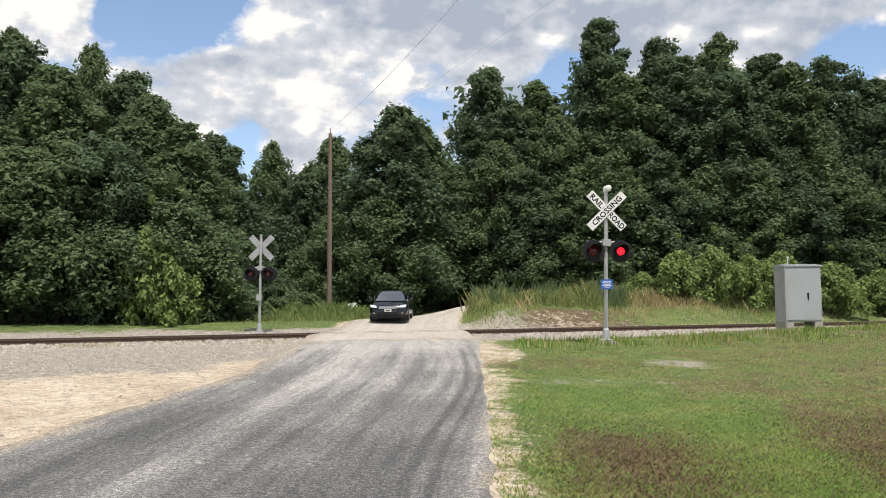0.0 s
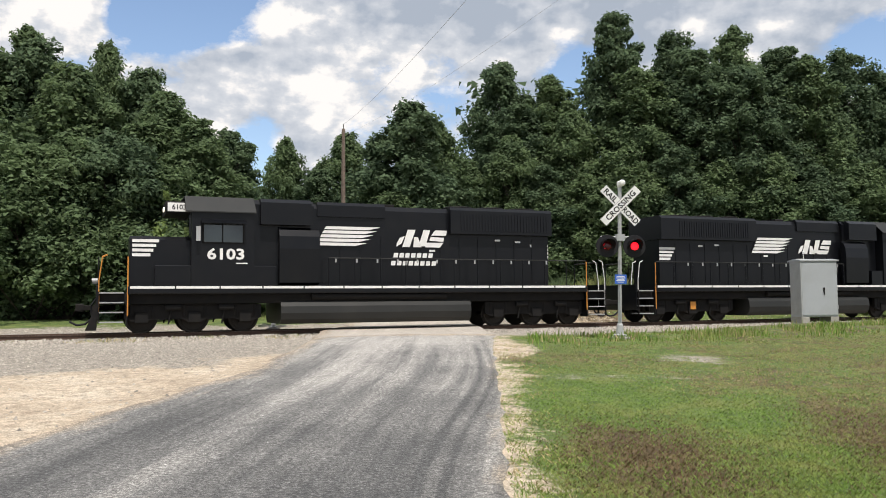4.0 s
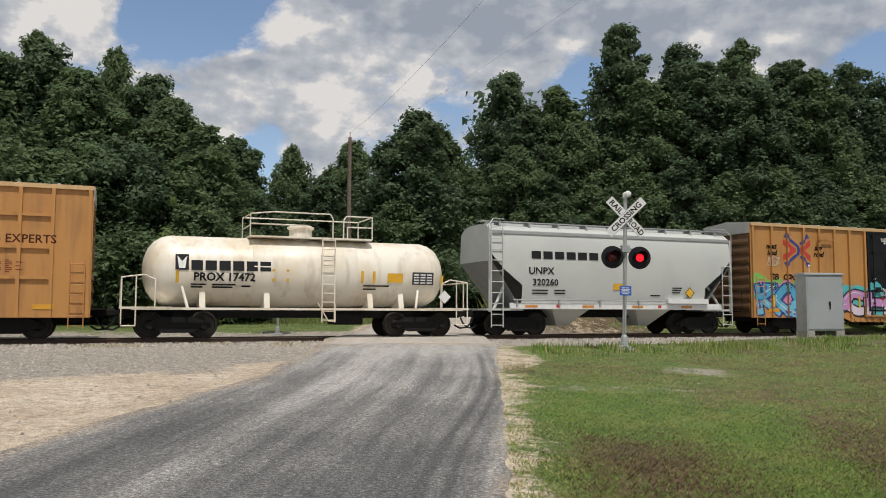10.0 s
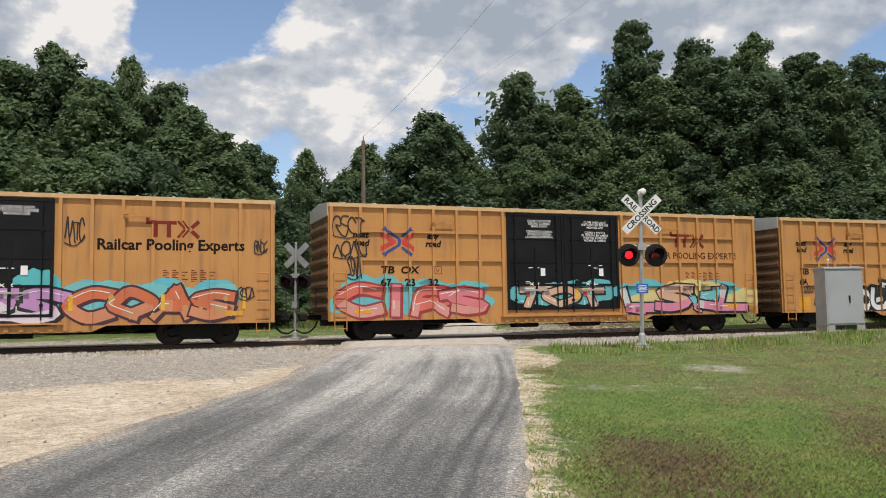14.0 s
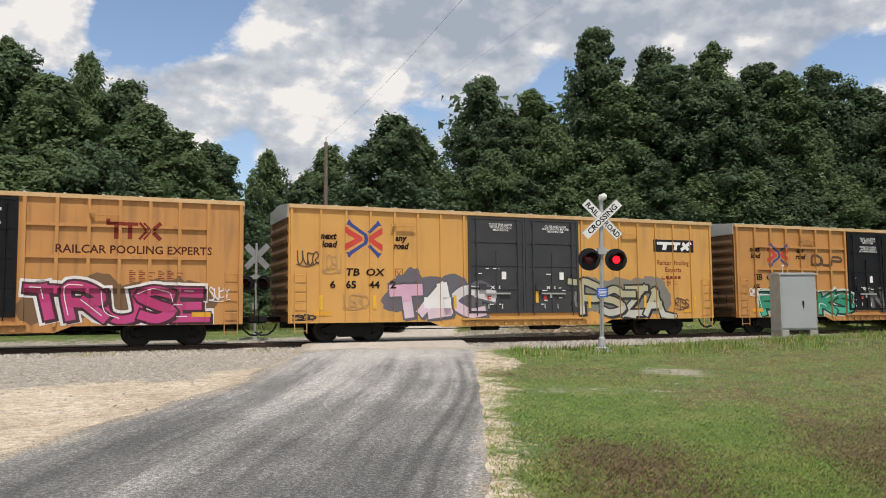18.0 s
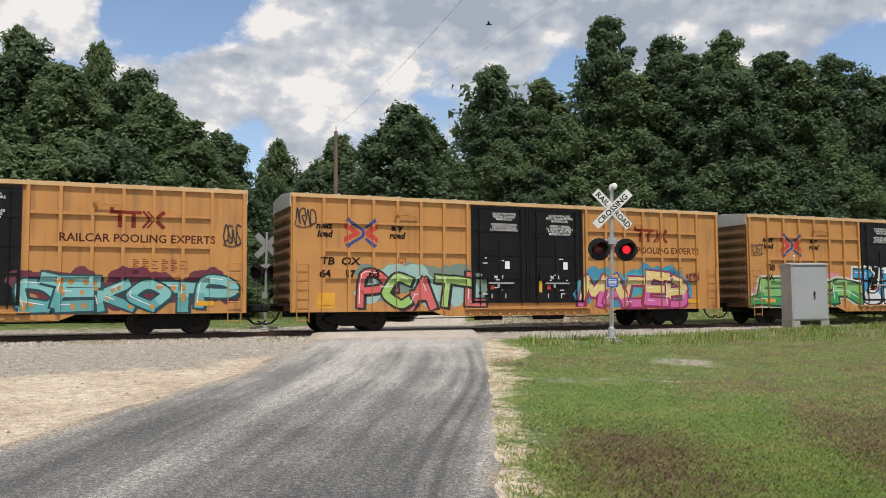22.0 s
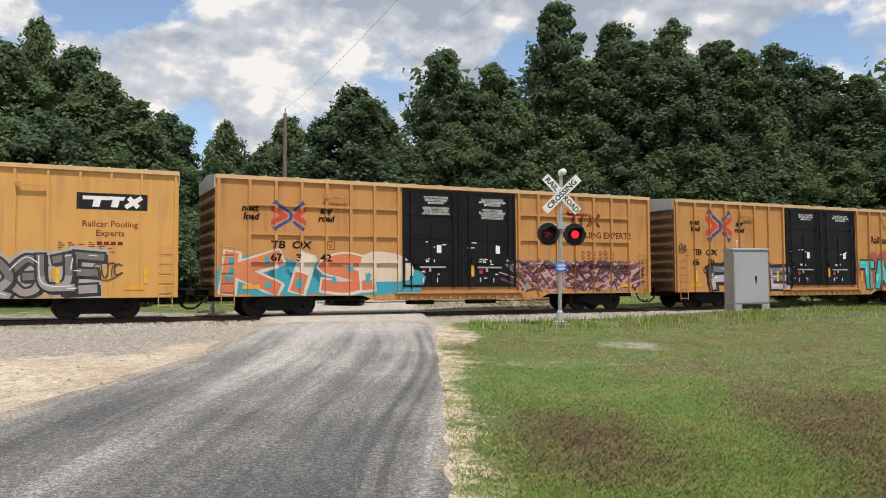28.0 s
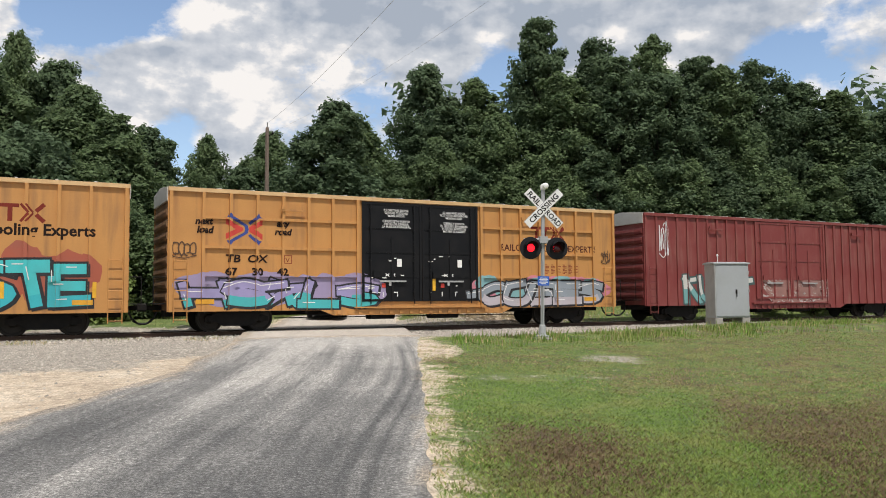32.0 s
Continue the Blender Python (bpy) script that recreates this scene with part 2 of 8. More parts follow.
M = dict(
    yellow=shade("yellow_car_paint", (0.50, 0.245, 0.072), 0.55, scale=0.9, second=(0.40, 0.19, 0.06), amount=0.6, fine=25, fine_amount=0.08, bump=0.02,
                 streak=((0.27, 0.135, 0.055), (3.2, 3.2, 0.35), 0.75)),
    yellow2=shade("bright_yellow_car_paint", (0.60, 0.325, 0.085), 0.5, scale=0.9, second=(0.52, 0.26, 0.07), amount=0.5, fine=25, fine_amount=0.06, bump=0.02,
                  streak=((0.38, 0.20, 0.08), (3.2, 3.2, 0.35), 0.6)),
    yellow_edge=shade("faded_yellow_paint", (0.60, 0.40, 0.20), 0.6, scale=2, second=(0.45, 0.25, 0.10), fine=30, fine_amount=0.1, bump=0.02),
    brown_end=shade("dirty_car_end", (0.22, 0.115, 0.05), 0.75, scale=1.2, second=(0.10, 0.06, 0.035), amount=0.8, fine=20, fine_amount=0.15, bump=0.03),
    roof=shade("galvanised_roof", (0.55, 0.54, 0.50), 0.5, 0.3, scale=1.5, second=(0.42, 0.38, 0.33), fine=20, fine_amount=0.1, bump=0.02),
    door=shade("black_door_paint", (0.0075, 0.008, 0.0095), 0.42, scale=1.5, second=(0.017, 0.016, 0.016), amount=0.6, fine=30, fine_amount=0.15, bump=0.02, gloss=0.2),
    door2=shade("faded_black_door_paint", (0.032, 0.034, 0.038), 0.55, scale=1.5, second=(0.055, 0.053, 0.052), amount=0.6, fine=30, fine_amount=0.15, bump=0.02),
    red=shade("oxide_red_paint", (0.19, 0.032, 0.03), 0.6, scale=1.1, second=(0.24, 0.07, 0.06), amount=0.6, fine=25, fine_amount=0.1, bump=0.02,
              streak=((0.27, 0.14, 0.11), (4, 4, 0.5), 0.5)),
    black=shade("locomotive_black", (0.0050, 0.0056, 0.0075), 0.28, scale=1.4, second=(0.0095, 0.0097, 0.0105), amount=0.6, fine=25, fine_amount=0.2, bump=0.012, gloss=0.30),
    grime=shade("running_gear_grime", (0.0105, 0.0102, 0.0102), 0.8, scale=4, second=(0.022, 0.019, 0.016), fine=40, fine_amount=0.25, bump=0.05, gloss=0.2),
    # paler black: the grey sheen of tank and cab roof is put into the colour
    tankblack=shade("pale_black_paint", (0.022, 0.023, 0.022), 0.5, scale=1.2, second=(0.035, 0.034, 0.031), fine=30, fine_amount=0.15, bump=0.01, gloss=0.3),
    tread=shade("worn_wheel_steel", (0.03, 0.026, 0.022), 0.55, 0.6, scale=6, fine=40, bump=0.02),
    white=shade("white_lettering", (0.78, 0.78, 0.76), 0.6, scale=3, second=(0.6, 0.6, 0.58), fine=40, fine_amount=0.08, bump=0.0),
    cream=shade("dirty_white_tank_paint", (0.80, 0.755, 0.65), 0.42, scale=0.8, second=(0.66, 0.55, 0.38), amount=0.8, fine=20, fine_amount=0.06, bump=0.015,
                streak=((0.42, 0.33, 0.22), (3, 3, 0.4), 0.5)),
    hopper=shade("light_grey_hopper_paint", (0.53, 0.55, 0.52), 0.42, scale=0.7, second=(0.45, 0.47, 0.45), amount=0.6, fine=20, fine_amount=0.05, bump=0.01),
    ink=shade("black_lettering", (0.014, 0.014, 0.016), 0.6, bump=0.0, gloss=0.25),
    rail=shade("rusty_rail", (0.085, 0.05, 0.034), 0.8, scale=5, second=(0.05, 0.03, 0.022), fine=60, bump=0.05),
    railtop=shade("polished_rail_head", (0.32, 0.29, 0.27), 0.35, 0.8, scale=4, fine=50, fine_amount=0.1, bump=0.0),
    tie=shade("creosoted_wood", (0.075, 0.058, 0.045), 0.9, scale=3, second=(0.14, 0.12, 0.10), fine=40, stretch=(1, 5, 5), bump=0.15, per=0.3),
    galv=shade("galvanised_steel", (0.42, 0.43, 0.43), 0.5, 0.35, scale=3, second=(0.30, 0.30, 0.29), fine=40, fine_amount=0.1, bump=0.01),
    cabinet=shade("brushed_aluminium_paint", (0.40, 0.42, 0.44), 0.5, 0.2, scale=1.2, second=(0.32, 0.33, 0.33), fine=30, fine_amount=0.08, bump=0.01),
    concrete=shade("grey_concrete", (0.36, 0.34, 0.31), 0.9, scale=3, second=(0.25, 0.23, 0.2), fine=50, bump=0.15),
    sign=shade("reflective_white_sign", (0.74, 0.75, 0.73), 0.5, scale=4, second=(0.6, 0.6, 0.57), fine=40, fine_amount=0.06, bump=0.0),
    signback=shade("bare_sign_back", (0.40, 0.41, 0.42), 0.5, 0.4, scale=4, fine=40, fine_amount=0.1, bump=0.0),
    blue=shade("blue_sign_paint", (0.03, 0.12, 0.50), 0.5, bump=0.0),
    lamp_off=shade("dark_red_glass", (0.10, 0.006, 0.008), 0.15, bump=0.0),
    lamp_on=shade("lit_red_lens", (1.0, 0.012, 0.025), 0.3, lit=1.7, bump=0.0),
    asphalt=shade("worn_asphalt", (0.155, 0.150, 0.145), 0.9, scale=0.35, second=(0.095, 0.093, 0.092), amount=0.7, fine=38, fine_amount=0.55, bump=0.35),
    asphalt2=shade("bleached_pavement", (0.33, 0.30, 0.265), 0.92, scale=0.6, second=(0.24, 0.22, 0.20), amount=0.6, fine=40, fine_amount=0.35, bump=0.3),
    wood=shade("weathered_pole_wood", (0.19, 0.145, 0.115), 0.9, scale=2, second=(0.12, 0.09, 0.07), fine=25, stretch=(6, 6, 0.5), bump=0.2),
    bark=shade("tree_bark", (0.075, 0.058, 0.045), 0.95, scale=3, second=(0.04, 0.032, 0.026), fine=18, stretch=(3, 3, 0.6), bump=0.4),
    leaf=shade("summer_leaves", (0.150, 0.212, 0.100), 0.75, gloss=0.2, scale=0.35, second=(0.088, 0.136, 0.070), amount=0.9, fine=4, fine_amount=0.2, bump=0.0, per=0.22, island=True, translucent=0.46),
    leaf_dark=shade("dark_leaves", (0.118, 0.172, 0.092), 0.75, gloss=0.2, scale=0.35, second=(0.068, 0.110, 0.064), amount=0.9, fine=4, fine_amount=0.2, bump=0.0, per=0.22, island=True, translucent=0.45),
    leaf_light=shade("bright_leaves", (0.23, 0.31, 0.105), 0.75, gloss=0.2, scale=0.5, second=(0.16, 0.225, 0.08), amount=0.8, fine=4, fine_amount=0.2, bump=0.0, per=0.35, island=True, translucent=0.42),
    grass=shade("tall_grass_blades", (0.20, 0.25, 0.085), 0.75, gloss=0.2, scale=0.7, second=(0.32, 0.29, 0.13), amount=0.7, fine=4, fine_amount=0.2, bump=0.0, per=0.4, island=True, translucent=0.3),
    lawn=shade("lawn_blades", (0.178, 0.285, 0.056), 0.75, gloss=0.25, scale=0.8, second=(0.28, 0.27, 0.092), amount=0.8, fine=4, fine_amount=0.2, bump=0.0, per=0.4, island=True, translucent=0.3),
    straw=shade("dry_grass", (0.46, 0.37, 0.19), 0.8, scale=0.6, second=(0.27, 0.24, 0.10), fine=4, bump=0.0, per=0.35, island=True, translucent=0.25),
    dead=shade("dead_lawn_blades", (0.155, 0.110, 0.052), 0.8, scale=0.6, second=(0.12, 0.085, 0.045), fine=4, bump=0.0, per=0.4, island=True, translucent=0.2),
    stone=shade("ballast_stone", (0.38, 0.345, 0.295), 0.9, scale=2, second=(0.24, 0.22, 0.2), fine=30, fine_amount=0.25, bump=0.1, per=0.4, island=True),
)


def lane_material(name, tones, marks, speck=0.55, fade=0.0):
    """Chip-sealed pavement: light and dark aggregate, long streaks of traffic, and tyre tracks at given distances from its middle."""
    m = bpy.data.materials.new(name)
    m.use_nodes = True
    nt = m.node_tree
    b = nt.nodes["Principled BSDF"]
    b.inputs["Roughness"].default_value = 0.93
    N, L = nt.nodes.new, nt.links.new
    at, tc = N("ShaderNodeAttribute"), N("ShaderNodeTexCoord")
    at.attribute_name = "lane"
    sep = N("ShaderNodeSeparateXYZ")
    L(at.outputs["Vector"], sep.inputs[0])

    def op(kind, a, c=None):
        x = N("ShaderNodeMath")
        x.operation = kind
        for i, v in enumerate((a, c)):
            if v is None:
                continue
            if isinstance(v, (int, float)):
                x.inputs[i].default_value = v
            else:
                L(v, x.inputs[i])
        return x.outputs[0]

    def grain(vec, scale, detail=4, rough=0.6, stretch=(1, 1, 1)):
        mp, n = N("ShaderNodeMapping"), N("ShaderNodeTexNoise")
        mp.inputs["Scale"].default_value = stretch
        n.inputs["Scale"].default_value, n.inputs["Detail"].default_value, n.inputs["Roughness"].default_value = scale, detail, rough
        L(vec, mp.inputs[0])
        L(mp.outputs[0], n.inputs["Vector"])
        return n.outputs["Fac"]

    tone = op("ADD", op("MULTIPLY", grain(at.outputs["Vector"], 1.0, 6, 0.68, (2.6, 0.10, 1)), 0.95), op("MULTIPLY", grain(tc.outputs["Object"], 0.5, 6, 0.65), 0.55))
    # the tone rises along the road: darker at the near end, paler towards the crossing
    carried = N("ShaderNodeMapRange")
    for key_, v_ in (("From Min", 26.0), ("From Max", 39.0), ("To Min", -0.28), ("To Max", 0.08)):
        carried.inputs[key_].default_value = v_
    L(sep.outputs[1], carried.inputs["Value"])
    tone = op("ADD", tone, carried.outputs[0] if fade else -0.15)
    wander = op("MULTIPLY", op("SUBTRACT", grain(at.outputs["Vector"], 1.0, 2, 0.5, (0.05, 0.12, 1)), 0.5), 0.2)
    rag = op("ADD", 0.45, op("MULTIPLY", grain(at.outputs["Vector"], 1.0, 5, 0.7, (5, 0.7, 1)), 1.1))
    worn = N("ShaderNodeMapRange")
    worn.inputs["From Min"].default_value, worn.inputs["From Max"].default_value = 41.5, 34.0
    L(sep.outputs[1], worn.inputs["Value"])
    if fade:
        rag = op("MULTIPLY", rag, worn.outputs[0])
    for where, wide, amount in marks:
        d = op("DIVIDE", op("SUBTRACT", op("ADD", sep.outputs[0], wander), where), wide)
        tone = op("ADD", tone, op("MULTIPLY", op("MULTIPLY", op("EXPONENT", op("MULTIPLY", op("MULTIPLY", d, d), -1.0)), amount), rag))
    r = N("ShaderNodeValToRGB")
    e = r.color_ramp.elements
    e[0].position, e[0].color = 0.36, (*tones[0], 1)
    e[1].position, e[1].color = 0.86, (*tones[2], 1)
    e.new(0.6).color = (*tones[1], 1)
    L(tone, r.inputs[0])
    # dust and sand carried in over the edges
    breakup = op("MULTIPLY", op("SUBTRACT", op("ADD", grain(tc.outputs["Object"], 0.9, 6, 0.7), grain(at.outputs["Vector"], 1.0, 5, 0.7, (6, 0.5, 1))), 1.0), 0.22)
    rim = op("ADD", op("MAXIMUM", op("MULTIPLY", sep.outputs[2], -1.0), op("SUBTRACT", sep.outputs[2], 0.07)), breakup)
    rim = op("MAXIMUM", rim, op("ADD", breakup, op("ADD", 0.2, op("MULTIPLY", op("MAXIMUM", op("SUBTRACT", sep.outputs[1], 38.0), 0.0), fade))))
    dust = N("ShaderNodeMapRange")
    dust.interpolation_type = "SMOOTHSTEP"
    dust.inputs["From Min"].default_value, dust.inputs["From Max"].default_value, dust.inputs["To Max"].default_value = 0.40, 0.53, 0.85
    L(rim, dust.inputs["Value"])
    dusty = N("ShaderNodeMix")
    dusty.data_type = "RGBA"
    L(dust.outputs[0], dusty.inputs["Factor"])
    L(r.outputs[0], dusty.inputs["A"])
    dusty.inputs["B"].default_value = (0.40, 0.32, 0.23, 1)
    chips = op("ADD", op("MULTIPLY", grain(tc.outputs["Object"], 75, 2, 0.8), 0.9), op("MULTIPLY", grain(tc.outputs["Object"], 26, 3, 0.85), 1.1))
    k = op("ADD", 1.0 - speck, op("MULTIPLY", op("POWER", chips, 5.0), speck))
    mul = N("ShaderNodeVectorMath")
    mul.operation = "SCALE"
    L(dusty.outputs["Result"], mul.inputs[0])
    L(k, mul.inputs["Scale"])
    L(mul.outputs[0], b.inputs["Base Color"])
    bp = N("ShaderNodeBump")
    bp.inputs["Strength"].default_value, bp.inputs["Distance"].default_value = 0.7, 0.012
    L(chips, bp.inputs["Height"])
    L(bp.outputs[0], b.inputs["Normal"])
    return m


M["asphalt"] = lane_material("worn_chip_seal", ((0.078, 0.078, 0.077), (0.160, 0.157, 0.150), (0.34, 0.325, 0.30)), ((1.78, 0.06, -0.26), (2.0, 0.045, -0.16), (0.75, 0.55, -0.07), (-0.45, 0.25, 0.12), (-1.3, 0.4, -0.08), (-2.1, 0.3, 0.10), (2.3, 0.25, 0.1)), 0.85, 0.055)
M["asphalt2"] = lane_material("bleached_crossing_pavement", ((0.35, 0.315, 0.27), (0.42, 0.38, 0.33), (0.48, 0.44, 0.39)), ((1.3, 0.3, -0.08), (-1.2, 0.4, -0.06)), 0.4)

# ======== helpers ========
AZ = radians(23.12)                     # bearing of the track
DR, NN = Vector((math.cos(AZ), math.sin(AZ), 0)), Vector((-math.sin(AZ), math.cos(AZ), 0))
RAIL_N, RAIL_Z = 30.6, 0.65             # the track's middle, and the height of the rail heads
MESHES = {}
FLAT = ("word_bar", "number", "writing", "digits", "door_notice", "lettering", "scribble", "data_bars", "emblem", "logo")   # painted marks of many small strokes


def on_track(u, n, z=0.0):
    return DR * u + NN * n + Vector((0, 0, z))


def track_pose(u, n=RAIL_N, z=RAIL_Z, turn=0.0):
    p = on_track(u, n, z)
    return pose(p.x, p.y, p.z, 0, 0, 23.12 + turn)


def mesh_of(name, bm, material):
    me = bpy.data.meshes.new(name)
    bm.to_mesh(me)
    bm.free()
    me.materials.append(material)
    return me


def part(name, bm, material, parent=None, label="", at=None, smooth=False):
    """Links a bmesh, or a mesh that is shared, as one object under a thing or under a part."""
    me = bm if isinstance(bm, bpy.types.Mesh) else mesh_of(name, bm, material)
    if smooth:
        me.shade_smooth()
    ob = new(name, me)
    if parent is not None:
        ob.parent = parent
    if at is not None:
        ob.matrix_local = at if isinstance(at, Matrix) else Matrix.Translation(at)
    if label:
        tagged(ob, label)
    if name in FLAT:
        tagged(ob, kind="stuff")
    return ob


def shared(key, make, material):
    """The mesh for a key, made once."""
    if key not in MESHES:
        MESHES[key] = mesh_of(key.split("/")[-1], make(), material)
    return MESHES[key]


def thing(name, m, label, category, group="", kind=""):
    ob = new(name)
    ob.empty_display_size = 0.3
    ob.matrix_world = m
    return tagged(ob, label, category, group, kind)


def box(bm, x0, x1, y0, y1, z0, z1, bev=0.0):
    """A box; with bev its upright and lying edges along x are cut off."""
    if not bev:
        v = [bm.verts.new(p) for p in ((x0, y0, z0), (x1, y0, z0), (x1, y1, z0), (x0, y1, z0), (x0, y0, z1), (x1, y0, z1), (x1, y1, z1), (x0, y1, z1))]
        for f in ((3, 2, 1, 0), (4, 5, 6, 7), (0, 1, 5, 4), (1, 2, 6, 5), (2, 3, 7, 6), (3, 0, 4, 7)):
            bm.faces.new([v[i] for i in f])
        return bm
    b = bev
    prof = [(y0 + b, z0), (y1 - b, z0), (y1, z0 + b), (y1, z1 - b), (y1 - b, z1), (y0 + b, z1), (y0, z1 - b), (y0, z0 + b)]
    return extrude(bm, prof, x0, x1)


def extrude(bm, prof, x0, x1, axis=0):
    """A closed profile of (a, b) drawn along an axis: 0 gives (x, a, b), 1 gives (a, y, b), 2 gives (a, b, z)."""
    def at(p, s):
        return ((s, p[0], p[1]), (p[0], s, p[1]), (p[0], p[1], s))[axis]
    a = [bm.verts.new(at(p, x0)) for p in prof]
    b = [bm.verts.new(at(p, x1)) for p in prof]
    n = len(prof)
    fs = [bm.faces.new(a[::-1]), bm.faces.new(b)]
    for i in range(n):
        fs.append(bm.faces.new((a[i], a[(i + 1) % n], b[(i + 1) % n], b[i])))
    bmesh.ops.recalc_face_normals(bm, faces=fs)
    return bm


def rod(bm, p, q, r, seg=8, r2=None):
    """A rod from p to q."""
    p, q = Vector(p), Vector(q)
    d = (q - p).normalized()
    s = d.orthogonal().normalized()
    t = d.cross(s)
    r2 = r if r2 is None else r2
    a, b = [], []
    for i in range(seg):
        w = 2 * math.pi * i / seg
        o = s * math.cos(w) + t * math.sin(w)
        a.append(bm.verts.new(p + o * r))
        b.append(bm.verts.new(q + o * r2))
    bm.faces.new(a[::-1])
    bm.faces.new(b)
    for i in range(seg):
        bm.faces.new((a[i], a[(i + 1) % seg], b[(i + 1) % seg], b[i]))
    return bm


def pipe(bm, pts, r, seg=6):
    for a, b in zip(pts, pts[1:]):
        rod(bm, a, b, r, seg)
    return bm


def lathe(bm, prof, axis="x", seg=32, centre=(0, 0, 0)):
    """Turns a profile of (along, radius) about an axis through centre."""
    rings = []
    for s, r in prof:
        ring = []
        for i in range(seg):
            w = 2 * math.pi * i / seg
            c, k = r * math.cos(w), r * math.sin(w)
            p = {"x": (s, c, k), "y": (k, s, c), "z": (c, k, s)}[axis]
            ring.append(bm.verts.new(Vector(p) + Vector(centre)))
        rings.append(ring)
    fs = []
    for a, b in zip(rings, rings[1:]):
        for i in range(seg):
            fs.append(bm.faces.new((a[i], a[(i + 1) % seg], b[(i + 1) % seg], b[i])))
    fs.append(bm.faces.new(rings[0][::-1]))
    fs.append(bm.faces.new(rings[-1]))
    bmesh.ops.recalc_face_normals(bm, faces=fs)
    return bm


def ladder(bm, x, y, z0, z1, w=0.42, step=0.32, r=0.02):
    for s in (-w / 2, w / 2):
        rod(bm, (x + s, y, z0), (x + s, y, z1), r, 6)
    z = z0 + 0.08
    while z < z1:
        rod(bm, (x - w / 2, y, z), (x + w / 2, y, z), r * 0.8, 6)
        z += step
    return bm


GLYPHS = {}


def letters(text, height, bold=0.0, slant=0.0):
    """Flat polygons of a line of writing in (x, z), starting at the origin: a list of lists of points, and its width."""
    key = (text, bold, slant)
    if key not in GLYPHS:
        cu = bpy.data.curves.new("writing", "FONT")
        cu.body, cu.size, cu.offset, cu.shear, cu.resolution_u = text, 1.0, bold, slant, 2
        ob = bpy.data.objects.new("writing", cu)
        scene.collection.objects.link(ob)
        me = bpy.data.meshes.new_from_object(ob.evaluated_get(bpy.context.evaluated_depsgraph_get()))
        GLYPHS[key] = [[(me.vertices[i].co.x, me.vertices[i].co.y) for i in p.vertices] for p in me.polygons]
        bpy.data.objects.remove(ob)
        bpy.data.curves.remove(cu)
        bpy.data.meshes.remove(me)
    k = height / 0.7
    return [[(x * k, z * k) for x, z in f] for f in GLYPHS[key]]


def width_of(polys):
    return max((x for f in polys for x, _ in f), default=0)


def moved(polys, dx, dz):
    return [[(x + dx, z + dz) for x, z in f] for f in polys]


def centred(text, x, z, height, bold=0.0, slant=0.0, wide=1.0):
    p = [[(a * wide, b) for a, b in f] for f in letters(text, height, bold, slant)]
    return moved(p, x - width_of(p) / 2, z)


def flat_mesh(polys, y=0.0):
    """Polygons of (x, z) as a sheet in the plane y, facing -y."""
    bm = bmesh.new()
    for f in polys:
        vs = [bm.verts.new((a, y, b)) for a, b in f]
        try:
            fa = bm.faces.new(vs)
        except ValueError:
            continue
        fa.normal_update()
        if fa.normal.y > 0:
            fa.normal_flip()
    return bm

# ======== ground, road and track ========
def un(x, y):
    return x * DR.x + y * DR.y, x * NN.x + y * NN.y


def smooth(a, b, v):
    t = min(1.0, max(0.0, (v - a) / (b - a)))
    return t * t * (3 - 2 * t)


def wob(x, y, s=1.0, k=0.0):
    return noise.noise(Vector((x * s, y * s, k)))


PROFILE = ((-60, -0.2), (0, 0.0), (4, 0.0), (8, 0.12), (12, 0.33), (16, 0.55), (19, 0.66), (22, 0.645), (25, 0.565), (28, 0.48), (33.4, 0.50), (36, 0.76), (38.5, 0.97), (42, 1.0), (48, 1.02), (62, 1.1), (120, 2.5), (400, 6.0), (3000, 10.0))
PN, PZ = [p[0] for p in PROFILE], [p[1] for p in PROFILE]
CENTRE = ((-2.6, -30, 5.2), (-2.35, -8, 5.1), (-2.2, 4, 5.0), (-2.0, 8.5, 4.9), (-1.6, 12, 4.4), (-1.37, 15, 4.1), (-1.36, 20.5, 4.4), (-1.5, 24, 5.2), (-1.8, 28, 5.7), (-1.9, 32, 5.6), (-1.9, 37, 5.2), (-1.7, 41, 4.9), (-0.9, 45, 4.8), (1.2, 49.5, 4.8), (5.0, 53.0, 4.8), (11.0, 55.5, 4.8), (22, 57.5, 4.8), (45, 58, 4.8))
CY, CX, CW = [c[1] for c in CENTRE], [c[0] for c in CENTRE], [c[2] for c in CENTRE]


def to_road(x, y):
    """Signed distance past the road's edge: below 0 on the road; and which side."""
    if y < 44:
        c, w = float(np.interp(y, CY, CX)), float(np.interp(y, CY, CW))
        return abs(x - c) - w / 2, 1 if x > c else -1
    d = min(math.hypot(x - a, y - b) - 2.4 for a, b in zip(RX, RY))
    return d, 1


def bend(n=160):
    """The road's middle line, rounded, as points with its width."""
    pts = [Vector(c) for c in CENTRE]
    out = []
    for i in range(len(pts) - 1):
        p0, p1, p2, p3 = pts[max(i - 1, 0)], pts[i], pts[i + 1], pts[min(i + 2, len(pts) - 1)]
        k = 8 if i else 20
        for j in range(k):
            t = j / k
            out.append(0.5 * ((2 * p1) + (p2 - p0) * t + (2 * p0 - 5 * p1 + 4 * p2 - p3) * t * t + (3 * p1 - p0 - 3 * p2 + p3) * t ** 3))
    return out + [pts[-1]]


LINE = bend()
RX, RY = [p.x for p in LINE if p.y > 40], [p.y for p in LINE if p.y > 40]


